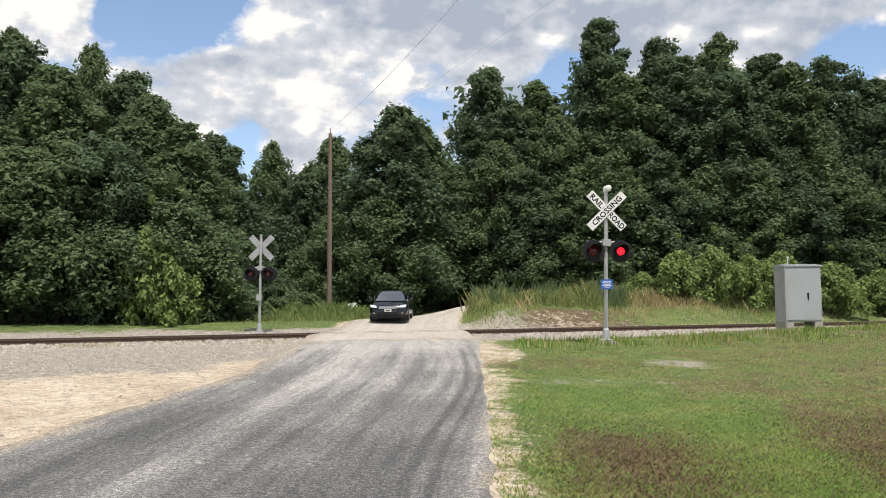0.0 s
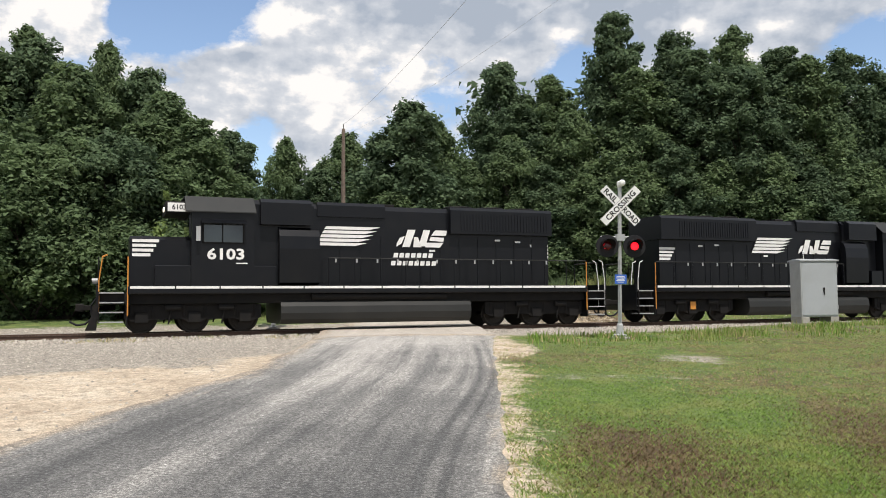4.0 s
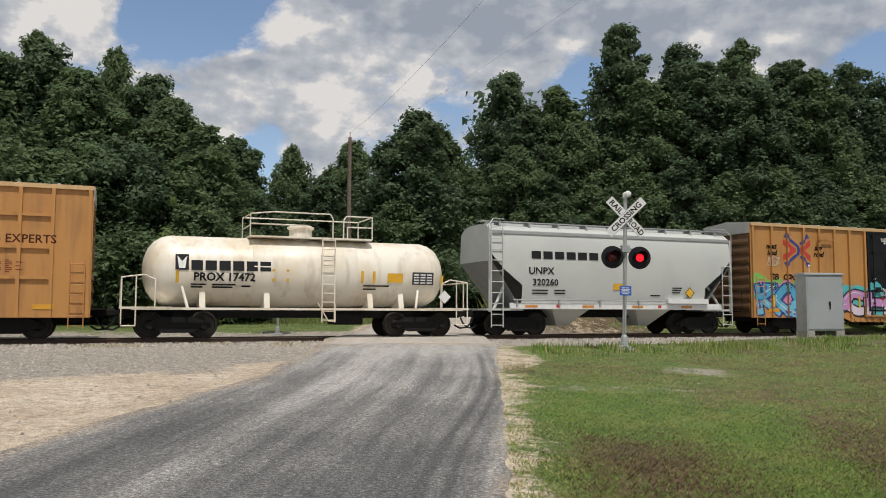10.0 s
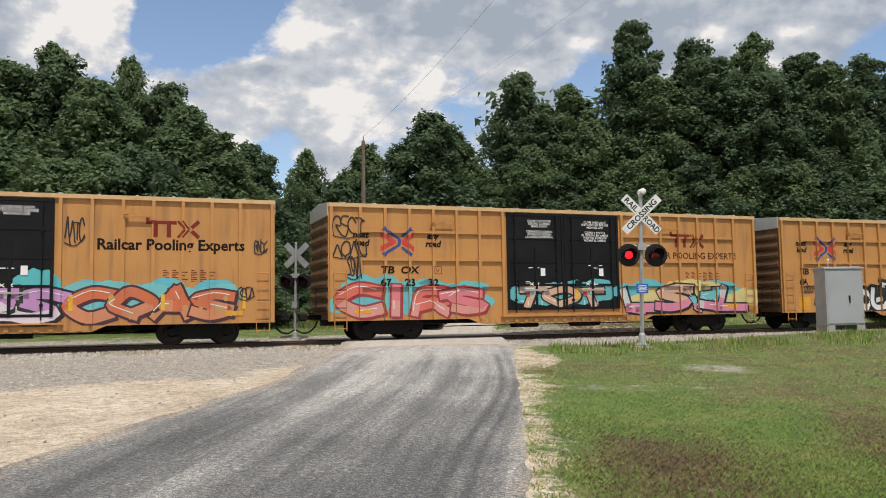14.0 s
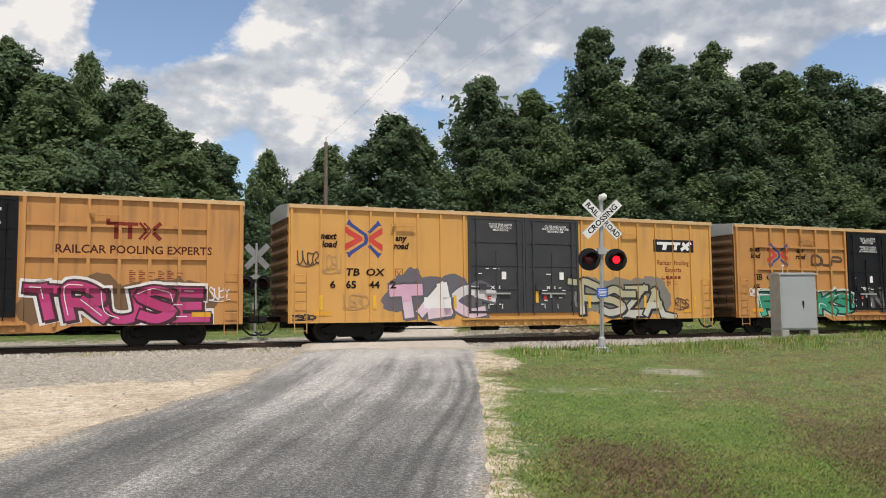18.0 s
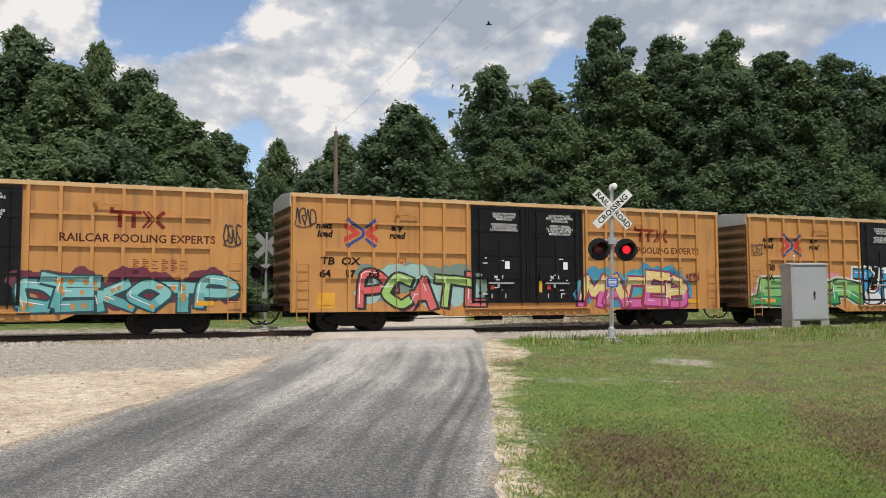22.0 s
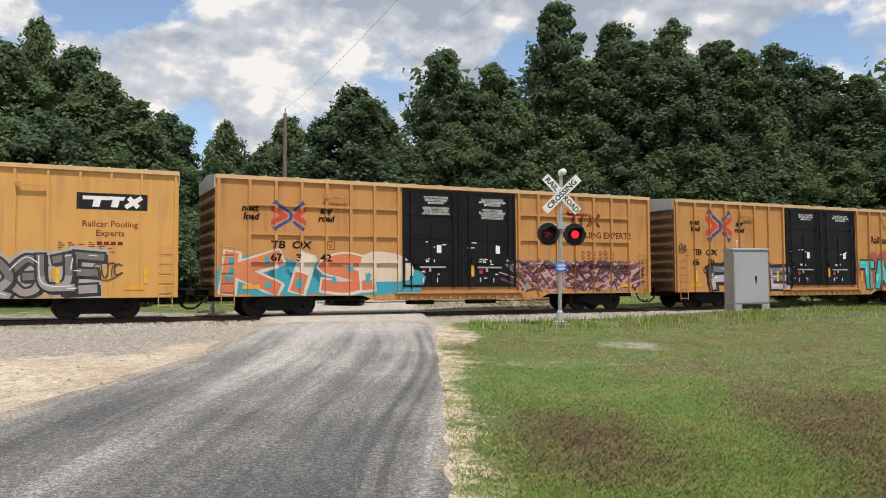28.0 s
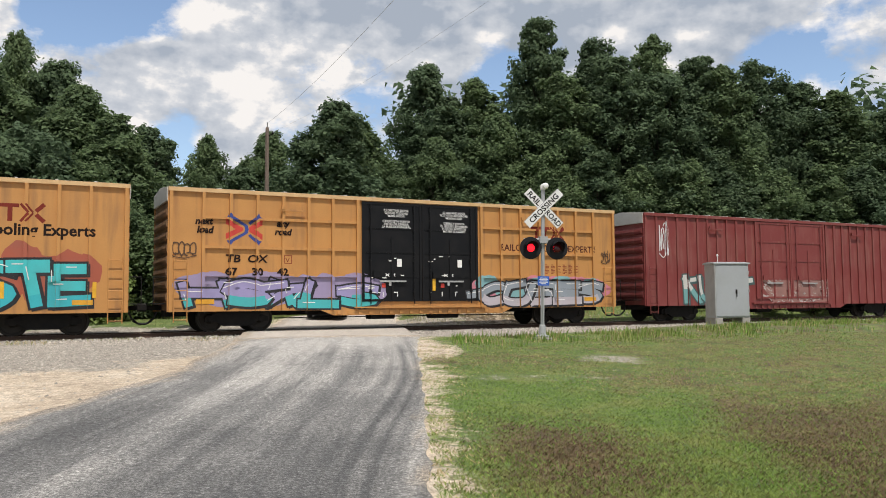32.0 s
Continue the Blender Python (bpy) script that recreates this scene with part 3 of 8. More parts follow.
def land(x, y):
    """Height of the ground."""
    u, n = un(x, y)
    z = float(np.interp(n, PN, PZ))
    if 33 < n < 60:                     # the grassy bank beyond the track
        e = smooth(14.5, 18.5, u - 0.25 * (n - 34)) * smooth(33.6, 36.8, n) * (1 - 0.6 * smooth(40, 50, n))
        z += 0.75 * e * (1 + 0.35 * wob(x, y, 0.25, 4))
    if 18 < n < 29:
        z += 0.13 * smooth(7, 14, x) * smooth(16, 20, n) * (1 - smooth(23.5, 27, n))
    if n < 27 and n > -30:
        d, side = to_road(x, y) if -30 < y < 44 else (5, 1)
        z += (-0.035 + 0.03 * wob(x, y, 0.7)) * smooth(0.0, 0.8, d) + 0.02 * wob(x, y, 0.35, 7) * smooth(0, 1, d)
    return z


def zones(x, y):
    """How far the ground is grey gravel, tan earth, dried grass: three numbers from 0 to 1."""
    u, n = un(x, y)
    d, side = to_road(x, y) if -30 < y < 58 else (9, 1)
    w = 0.8 * wob(x, y, 0.45) + 0.4 * wob(x, y, 1.7, 3)
    gravel = tan = dry = 0.0
    if n < 33.6:
        if x < -1.5:
            gravel = smooth(14.4, 17.4, n + 2.2 * w - 0.08 * (x + 6))
            tan = 1.0
        else:
            g0 = min(25.5, 20.4 + max(0.0, x - 3.5) * 0.42)
            gravel = smooth(g0 - 0.4, g0 + 1.6, n + 0.9 * w)
            tan = max((1 - smooth(0.1, 1.0, d + 0.35 * w)) * (0.66 + 0.5 * wob(x, y, 2.6, 8)), 0.95 * (1 - smooth(0.1, 2.0, math.hypot((x - 1.05) / 0.62, (y - 18.8) / 2.4) + 0.5 * w)))
            patch = 1 - smooth(0.1, 1.7, math.hypot((x - 4.9) / 1.0, (y - 17.1) / 1.1) + 0.5 * w)
            gravel = max(gravel, 0.62 * patch, 0.42 * (1 - smooth(0.6, 1.1, math.hypot((x - 2.8) / 1.6, (y - 14.3) / 0.45) + 0.6 * w)))
            dry = 0.98 * (1 - smooth(0.15, 1.6, math.hypot((x - 1.85 - 0.08 * (y - 8)) / 0.95, (y - 8.4) / 2.1) + 0.45 * w))
            belt = smooth(9.4, 10.6, n + 0.7 * w) * (1 - smooth(12.0, 13.4, n + 0.7 * w)) * smooth(2.6, 4.0, x)
            edge_ = x - 1.85 - 0.225 * y + 0.7 * w
            dry = max(dry, (0.82 + 0.2 * wob(x, y, 1.1, 14)) * smooth(-0.8, 0.8, edge_) * (1 - 0.42 * smooth(9.5, 13, y + 0.8 * w)), 0.50 * belt, (0.30 + 0.25 * w) * smooth(11.4, 12.8, n + 0.6 * w), 0.5 * smooth(15.6, 16.6, y + 0.8 * w) * (1 - smooth(17.6, 18.8, y + w)) * (1 - smooth(3.6, 5.0, x)), 0.4 * smooth(13, 14, n) * smooth(-0.2, 0.5, w))
            tan = max(tan, 0.20 * belt)
    else:
        gravel = (1 - smooth(34.0, 37.5, n + 1.6 * w)) * (1 - 0.6 * smooth(16, 20, u)) if x < 6 else 0.0
        if x < 6:
            tan = 0.7 * (1 - smooth(0.1, 0.9, d + 0.4 * w))
        if u > 15:
            soil = smooth(-0.3, 0.7, 0.75 - abs(u - 21.5) / 6.5 + 0.5 * w) * (1 - smooth(35.6, 36.6, n))
            tan = max(tan, 0.42 * soil)
        else:
            soil = 0.0
        dry = max(0.5 * smooth(0, 0.8, w), 0.95 * soil)
    return gravel, tan, dry


def ground_material():
    m = bpy.data.materials.new("roadside_ground")
    m.use_nodes = True
    nt = m.node_tree
    b = nt.nodes["Principled BSDF"]
    b.inputs["Roughness"].default_value = 0.95
    N, L = nt.nodes.new, nt.links.new
    at = N("ShaderNodeVertexColor")
    at.layer_name = "zones"
    sep = N("ShaderNodeSeparateColor")
    L(at.outputs[0], sep.inputs[0])
    tc = N("ShaderNodeTexCoord")

    def noise_(s, d=4, r=0.5):
        n = N("ShaderNodeTexNoise")
        n.inputs["Scale"].default_value, n.inputs["Detail"].default_value, n.inputs["Roughness"].default_value = s, d, r
        L(tc.outputs["Object"], n.inputs["Vector"])
        return n.outputs["Fac"]

    def ramp(v, stops):
        r = N("ShaderNodeValToRGB")
        e = r.color_ramp.elements
        e[0].position, e[0].color = stops[0][0], (*stops[0][1], 1)
        e[1].position, e[1].color = stops[-1][0], (*stops[-1][1], 1)
        for p, c in stops[1:-1]:
            e.new(p).color = (*c, 1)
        L(v, r.inputs[0])
        return r.outputs[0]

    def mix(f, a, c, kind="MIX"):
        x = N("ShaderNodeMix")
        x.data_type, x.blend_type = "RGBA", kind
        for k, v in (("Factor", f), ("A", a), ("B", c)):
            if isinstance(v, float):
                x.inputs[k].default_value = v
            else:
                L(v, x.inputs[k])
        return x.outputs["Result"]

    turf = ramp(noise_(1.6, 6, 0.65), ((0.3, (0.058, 0.095, 0.024)), (0.5, (0.108, 0.160, 0.038)), (0.7, (0.19, 0.205, 0.066))))
    dead = ramp(noise_(2.2, 6, 0.65), ((0.3, (0.062, 0.040, 0.023)), (0.5, (0.112, 0.080, 0.040)), (0.72, (0.20, 0.155, 0.075))))
    earth = ramp(noise_(1.1, 8, 0.7), ((0.3, (0.38, 0.30, 0.22)), (0.5, (0.51, 0.42, 0.315)), (0.7, (0.62, 0.54, 0.43))))
    stones = ramp(noise_(24, 5, 0.75), ((0.36, (0.14, 0.122, 0.10)), (0.5, (0.32, 0.285, 0.235)), (0.66, (0.55, 0.51, 0.45))))
    def ragged(v, s, r=0.9):
        """Breaks the edge of a zone into patches."""
        n1, n2 = noise_(s, 6, 0.7), noise_(s * 6, 4, 0.7)
        m1 = N("ShaderNodeMath")
        m1.operation = "MULTIPLY_ADD"
        L(n1, m1.inputs[0])
        m1.inputs[1].default_value = r
        L(v, m1.inputs[2])
        m2 = N("ShaderNodeMath")
        m2.operation = "MULTIPLY_ADD"
        L(n2, m2.inputs[0])
        m2.inputs[1].default_value = r * 0.6
        L(m1.outputs[0], m2.inputs[2])
        mr = N("ShaderNodeMapRange")
        mr.interpolation_type = "SMOOTHSTEP"
        mid = 0.5 + r * 0.8
        mr.inputs["From Min"].default_value, mr.inputs["From Max"].default_value = mid - 0.16, mid + 0.16
        L(m2.outputs[0], mr.inputs["Value"])
        return mr.outputs[0]

    col = mix(ragged(sep.outputs["Blue"], 1.5, 1.9), turf, dead)
    col = mix(ragged(sep.outputs["Green"], 1.9, 1.5), col, earth)
    col = mix(ragged(sep.outputs["Red"], 2.3, 1.1), col, stones)
    speck = ramp(noise_(38, 5, 0.85), ((0.34, (0.38, 0.38, 0.38)), (0.5, (0.95, 0.95, 0.95)), (0.68, (1.65, 1.65, 1.65))))
    mottle = ramp(noise_(7, 5, 0.75), ((0.32, (0.58, 0.58, 0.58)), (0.5, (0.98, 0.98, 0.98)), (0.68, (1.28, 1.28, 1.28))))
    col = mix(1.0, col, mottle, "MULTIPLY")
    L(mix(1.0, col, speck, "MULTIPLY"), b.inputs["Base Color"])
    bp = N("ShaderNodeBump")
    bp.inputs["Strength"].default_value, bp.inputs["Distance"].default_value = 0.8, 0.03
    L(noise_(30, 4, 0.7), bp.inputs["Height"])
    L(bp.outputs[0], b.inputs["Normal"])
    return m


def build_ground():
    def steps(fine0, fine1, d, far):
        a = list(np.arange(fine0, fine1 + 1e-6, d))
        s, lo, hi = d, [], []
        x = fine0
        while x > -far:
            s *= 1.35
            x -= s
            lo.append(x)
        s, x = d, fine1
        while x < far:
            s *= 1.35
            x += s
            hi.append(x)
        return lo[::-1] + a + hi

    xs, ys = steps(-26, 34, 0.33, 2500), steps(4, 46, 0.33, 2500)
    verts, cols = [], []
    for y in ys:
        for x in xs:
            verts.append((x, y, land(x, y)))
            cols.append((*zones(x, y), 1.0))
    w = len(xs)
    faces = [(j * w + i, j * w + i + 1, (j + 1) * w + i + 1, (j + 1) * w + i) for j in range(len(ys) - 1) for i in range(w - 1)]
    me = bpy.data.meshes.new("ground")
    me.from_pydata(verts, [], faces)
    ca = me.color_attributes.new("zones", "FLOAT_COLOR", "POINT")
    ca.data.foreach_set("color", np.array(cols, dtype=np.float32).ravel())
    me.materials.append(ground_material())
    me.shade_smooth()
    tagged(new("ground", me), "gravel lot, tan earth and patchy summer grass beside the road", "ground", kind="structure")


def strip(name, pts, material, lift, label, category="road", edge=0.2):
    """A paved strip with a ragged edge along a line of (x, y, width), a little above the ground, with a worn lip."""
    bm = bmesh.new()
    rows, lane, gone = [], [], 0.0
    cols = (-0.5, -0.495, -0.3, -0.1, 0.1, 0.3, 0.495, 0.5)
    for i, p in enumerate(pts):
        a, b = pts[max(i - 1, 0)], pts[min(i + 1, len(pts) - 1)]
        t = Vector((b[0] - a[0], b[1] - a[1], 0)).normalized()
        s = Vector((t.y, -t.x, 0))
        row = []
        for c in cols:
            rag = edge * (wob(p[0] + c * 40, p[1], 1.3, 9) + 0.5 * wob(p[0] + c * 40, p[1], 4.1, 5)) if abs(c) > 0.4 else 0
            o = c * p[2] + math.copysign(rag, c) * (1 if abs(c) > 0.4 else 0)
            x, y = p[0] + s.x * o, p[1] + s.y * o
            crown = 0.03 * (1 - (2 * c) ** 2)
            z = land(x, y) + (lift + crown if abs(c) < 0.5 else -0.06)
            u, n = un(x, y)
            if 26.5 < n < 35.5:
                top = RAIL_Z - 0.004
                k = smooth(26.5, 28.4, n) * (1 - smooth(33, 35.5, n))
                if abs(c) < 0.5:
                    z = z * (1 - k) + top * k
            row.append(bm.verts.new((x, y, z)))
            lane.extend((o, gone, c))
        gone += math.hypot(b[0] - p[0], b[1] - p[1])
        rows.append(row)
    for a, b in zip(rows, rows[1:]):
        for i in range(len(cols) - 1):
            bm.faces.new((a[i], a[i + 1], b[i + 1], b[i]))
    ob = part(name, bm, material, smooth=True)
    ob.data.attributes.new("lane", "FLOAT_VECTOR", "POINT").data.foreach_set("vector", lane)
    return tagged(ob, label, category, kind="structure")


def fine_line(y0, y1, step=0.35):
    """The road's line between two y, resampled."""
    pts, y = [], y0
    ly = [p.y for p in LINE]
    while y <= y1 + 1e-6:
        pts.append((float(np.interp(y, ly, [p.x for p in LINE])), y, float(np.interp(y, ly, [p.z for p in LINE]))))
        y += step
    return pts


def build_track():
    def rail_profile(k):
        return [(-0.075, -0.17), (0.075, -0.17), (0.075, -0.155), (0.012, -0.13), (0.012, -0.04), (0.036, -0.03), (0.036, -0.004), (0.03, 0), (-0.03, 0), (-0.036, -0.004), (-0.036, -0.03), (-0.012, -0.04), (-0.012, -0.13), (-0.075, -0.155)]
    for y in (-0.7525, 0.7525):
        t = thing("rail", track_pose(0, RAIL_N + y), "rusty brown steel rail with a worn bright head", "rail", "rails of the track", "structure")
        part("rail_web", extrude(bmesh.new(), rail_profile(0), -140, 160), M["rail"], t)
        part("rail_head", box(bmesh.new(), -140, 160, -0.026, 0.026, -0.002, 0.002), M["railtop"], t, "polished running surface")
    tie = box(bmesh.new(), -0.115, 0.115, -1.3, 1.3, -0.35, -0.165)
    me = mesh_of("sleeper", tie, M["tie"])
    base = thing("track_bed", track_pose(0), "creosoted timber sleepers in stone ballast", "sleepers", "", "structure")
    for i in range(-70, 130):
        u = i * 0.52
        x, y = on_track(u, RAIL_N).xy
        if to_road(x, y)[0] < 0.1:
            continue
        ob = new("sleeper", me)
        ob.parent = base
        ob.matrix_local = pose(u + 0.03 * wob(i, 0, 1.3), 0.05 * wob(i, 5, 1.7), 0.012 * wob(i, 9, 1.1), 0, 0, 1.5 * wob(i, 3, 1.9))
    # loose stones of the ballast and of the gravel lot
    rnd = random.Random(5)
    verts, faces = [], []

    def pebble(x, y, z, r):
        k = len(verts)
        for dx, dy, dz in ((1, 0, 0), (0, 1, 0), (-1, 0, 0), (0, -1, 0), (0, 0, 0.9), (0, 0, -0.6)):
            q = r * (0.7 + 0.6 * rnd.random())
            verts.append((x + dx * q, y + dy * q, z + dz * q))
        faces.extend([(k, k + 1, k + 4), (k + 1, k + 2, k + 4), (k + 2, k + 3, k + 4), (k + 3, k, k + 4)])

    for _ in range(26000):
        u, n = rnd.uniform(-30, 55), rnd.gauss(30.4, 2.3)
        if abs(abs(n - RAIL_N) - 0.7525) < 0.11:
            continue
        x, y = on_track(u, n).xy
        if to_road(x, y)[0] < 0.15 if -30 < y < 58 else False:
            continue
        if not 25 < n < 35.5:
            continue
        pebble(x, y, land(x, y) + 0.015, rnd.uniform(0.025, 0.06))
    for _ in range(9000):
        x, y = rnd.uniform(-16, -3), rnd.uniform(7, 30)
        u, n = un(x, y)
        if to_road(x, y)[0] < 0.1 or n > 28 or rnd.random() > 0.25 + 0.75 * zones(x, y)[0]:
            continue
        pebble(x, y, land(x, y) + 0.004, rnd.choice((0.012, 0.016, 0.022, 0.03)))
    me = bpy.data.meshes.new("gravel")
    me.from_pydata(verts, [], faces)
    me.materials.append(M["stone"])
    tagged(new("gravel", me), "loose grey crushed stone on the track bed and the lot", "gravel", kind="stuff")


build_ground()
strip("road", fine_line(-20, 24.0), M["asphalt"], 0.03, "worn grey asphalt road with tyre tracks and broken edges")
strip("road_crossing", fine_line(23.65, 43.9) + [(p.x, p.y, p.z) for p in LINE if p.y > 44.2], M["asphalt2"], 0.036, "bleached pavement over the level crossing, bending away behind the bank")
build_track()

# ======== trees and plants ========
def leaf_cloud(seed, clumps, per, size):
    """Many small three-cornered leaves in clumps: vertices and faces. Each clump is (centre, radius)."""
    g = np.random.default_rng(seed)
    c = np.repeat(np.array([tuple(p) for p, _ in clumps]), per, axis=0)
    r = np.repeat(np.array([q for _, q in clumps]), per)[:, None]
    n = len(c)
    d = g.normal(size=(n, 3)) * (1, 1, 0.85)
    d /= np.linalg.norm(d, axis=1, keepdims=True)
    p = c + d * r * g.random((n, 1)) ** 0.45 * (1 + 0.26 * np.abs(g.normal(size=(n, 1))))
    nrm = d * 0.8 + (0, 0, 0.75) + g.normal(size=(n, 3)) * 0.5
    nrm /= np.linalg.norm(nrm, axis=1, keepdims=True)
    a = np.cross(nrm, g.normal(size=(n, 3)))
    a /= np.linalg.norm(a, axis=1, keepdims=True)
    b = np.cross(nrm, a)
    s = size * g.uniform(0.55, 1.35, size=(n, 1))
    v = np.stack([p - a * s - b * s * 0.6, p + a * s * 0.9 - b * s * 0.5, p + b * s * 0.95], axis=1).reshape(-1, 3)
    return v, np.arange(3 * n).reshape(n, 3)


def sheet_of(name, v, f, material):
    """A mesh of loose faces from arrays."""
    me = bpy.data.meshes.new(name)
    me.vertices.add(len(v))
    me.vertices.foreach_set("co", np.asarray(v, dtype=np.float32).ravel())
    me.loops.add(f.size)
    me.loops.foreach_set("vertex_index", np.asarray(f, dtype=np.int32).ravel())
    me.polygons.add(len(f))
    me.polygons.foreach_set("loop_start", np.arange(0, f.size, f.shape[1], dtype=np.int32))
    me.update(calc_edges=True)
    me.materials.append(material)
    return me


def tree_meshes(key, seed, height, radius, bare, material, per=60, n_clumps=110, size=0.2, lean=0.0, point=0.6):
    """A tree of a given height: a tapered trunk with limbs, and a full crown of leaf clumps in lobes; point sharpens its top."""
    rnd = random.Random(seed)
    bm = bmesh.new()
    z0, top = bare * height, height
    p, r = Vector((0, 0, -0.3)), 0.016 * height + 0.05
    spine = [p.copy()]
    for i in range(7):
        q = Vector((lean * i + rnd.gauss(0, 0.1), rnd.gauss(0, 0.1), height * 0.92 * (i + 1) / 7))
        rod(bm, p, q, r * (1 - i / 8), 8, r * (1 - (i + 1) / 8))
        p = q
        spine.append(q.copy())

    def envelope(k):
        """How wide the crown is at a share k of its height."""
        return radius * min(1.0, 0.70 + 1.5 * k) * max(0.0, 1 - k ** 2.3) ** point

    clumps = []
    n_lobes = max(9, n_clumps // 5)
    lobes = []
    for i in range(n_lobes):
        k = ((i + 0.5) / n_lobes) ** 0.85
        w = 2.4 * i + rnd.uniform(-0.5, 0.5)
        lr = (0.14 * radius + 0.18 * envelope(k)) * rnd.uniform(0.7, 1.4)
        rr = max(0.0, envelope(k) * rnd.uniform(0.62, 1.16) - 0.4 * lr)
        z = z0 + (top - z0) * min(0.98, max(0.02, k * rnd.uniform(0.88, 1.06))) - 0.4 * lr * k
        lobes.append((Vector((rr * math.cos(w) + lean * 7 * k, rr * math.sin(w), z)), lr, k))
        q = spine[min(6, int(7 * max(0.1, (z - 1.0) / top)))]
        rod(bm, q, q.lerp(lobes[-1][0], 0.9), 0.03 + 0.008 * radius, 5, 0.015)
    for i in range(n_clumps):
        if i % 5 == 0:                   # the inner foliage that closes the crown
            k = rnd.random() ** 0.8 * 0.93
            w, rr = rnd.uniform(0, 6.283), envelope(k) * rnd.uniform(0.0, 0.55)
            clumps.append((Vector((rr * math.cos(w) + lean * 7 * k, rr * math.sin(w), z0 + (top - z0) * k)), 0.22 * radius))
            continue
        c, lr, k = lobes[i % n_lobes]
        d = Vector((rnd.gauss(0, 1), rnd.gauss(0, 1), rnd.gauss(0.35, 0.8))).normalized()
        p = c + Vector((d.x, d.y, d.z * 0.85)) * lr * rnd.uniform(0.4, 1.2)
        p.z = min(max(p.z, z0 * 0.8 + 0.15), top - rnd.uniform(0.1, 0.6))
        clumps.append((p, lr * rnd.uniform(0.28, 0.55) + 0.12))
    for i in range(max(3, n_clumps // 40)):      # the leader and side shoots at the top
        f = i / max(1, n_clumps // 40 - 1)
        clumps.append((Vector((lean * 7 + rnd.gauss(0, 0.05 * radius * (1 - f)), rnd.gauss(0, 0.05 * radius * (1 - f)), top - 0.12 * radius - (1 - f) * 0.6 * radius)), radius * (0.07 + 0.14 * (1 - f))))
    MESHES[key + "/trunk"] = mesh_of("trunk", bm, M["bark"])
    v, f = leaf_cloud(seed, clumps, per, size)
    MESHES[key + "/crown"] = sheet_of("crown", v, f, material)
    return height


KINDS = {}
for key, *args in (("oak_a", 11, 15.0, 3.9, 0.06, M["leaf"]), ("oak_b", 12, 15.0, 3.6, 0.08, M["leaf_dark"]), ("oak_c", 13, 15.0, 4.0, 0.12, M["leaf"]),
                   ("tall_a", 14, 21.0, 3.8, 0.22, M["leaf_dark"]), ("tall_b", 15, 21.0, 3.6, 0.26, M["leaf"]), ("tall_c", 16, 21.0, 4.0, 0.18, M["leaf_dark"])):
    KINDS[key] = tree_meshes(key, *args, n_clumps=330, per=120, size=0.15 if key[0] == "t" else 0.135, point=dict(oak_a=0.95, oak_b=0.65, oak_c=0.85, tall_a=0.5, tall_b=0.8, tall_c=0.55)[key])
for key, *args in (("low_a", 17, 9.0, 3.6, 0.03, M["leaf"]), ("low_b", 18, 9.0, 3.3, 0.02, M["leaf_dark"]), ("low_c", 19, 9.0, 3.5, 0.04, M["leaf"])):
    KINDS[key] = tree_meshes(key, *args, n_clumps=260, per=125, size=0.115, point=0.55)
for key, *args in (("bush_a", 21, 2.4, 1.5, 0.02, M["leaf_light"]), ("bush_b", 22, 2.4, 1.6, 0.02, M["leaf"])):
    KINDS[key] = tree_meshes(key, *args, n_clumps=70, per=80, size=0.09, point=0.5)

LEAFY = dict(oak="broad-crowned deciduous tree in full dark-green summer leaf", tall="tall deciduous tree rising above the edge of the woods",
             low="leafy young tree at the woods' edge, branched to the ground", bush="bright green bush at the foot of the woods")


def plant(x, y, height, radius, key, turn):
    """A tree of that height and crown radius."""
    z = land(x, y)
    k = (height - z) / KINDS[key]
    kind = key.split("_")[0]
    t = thing("bush" if kind == "bush" else "tree", pose(x, y, z - 0.05, 0, 0, turn), LEAFY[kind], "bush" if kind == "bush" else "tree", "woods beyond the crossing")
    wide = radius / {"oak": 3.8, "tall": 3.8, "low": 3.45, "bush": 1.55}[kind]
    for name in ("trunk", "crown"):
        ob = part(name, MESHES[key + "/" + name], None, t)
        ob.scale = (wide, wide, k)
    return t


WOODS = [(-24.3, 42.0, 15.3, 4.5), (-22.6, 43.0, 15.8, 3.6), (-19.9, 42.0, 14.3, 3.8), (-20.1, 47.0, 16.6, 3.4), (-17.5, 45.0, 14.8, 3.2), (-15.2, 43.0, 13.0, 3.4), (-12.9, 41.0, 11.0, 3.4), (-12.8, 46.0, 11.5, 3.2)]
WOODS += [(-19.1, 37.0, 8.9, 4.0), (-17.7, 37.5, 9.3, 3.6), (-15.9, 38.0, 9.6, 3.6), (-14.0, 38.5, 8.1, 3.4), (-12.4, 39.0, 7.1, 2.8), (-11.5, 40.5, 5.4, 2.2), (-12.8, 62.0, 14.3, 2.6), (-14.9, 64.0, 10.8, 3.0)]
WOODS += [(-10.3, 60.0, 11.5, 3.0), (-8.7, 66.0, 15.5, 3.6), (-5.7, 58.0, 11.1, 3.4), (-3.3, 58.0, 16.0, 4.6), (-1.4, 60.0, 14.9, 4.0), (0.8, 62.0, 12.4, 3.8), (2.6, 63.0, 10.6, 3.4), (-4.0, 55.5, 9.3, 3.6)]
WOODS += [(-7.4, 56.0, 7.8, 3.0), (-11.6, 60.0, 7.4, 3.0), (4.0, 68.0, 21.8, 3.6), (5.1, 66.0, 17.4, 3.6), (7.9, 67.0, 20.3, 3.8), (9.2, 64.0, 16.6, 4.0), (12.8, 66.0, 24.9, 3.4), (14.1, 63.0, 19.7, 4.2)]
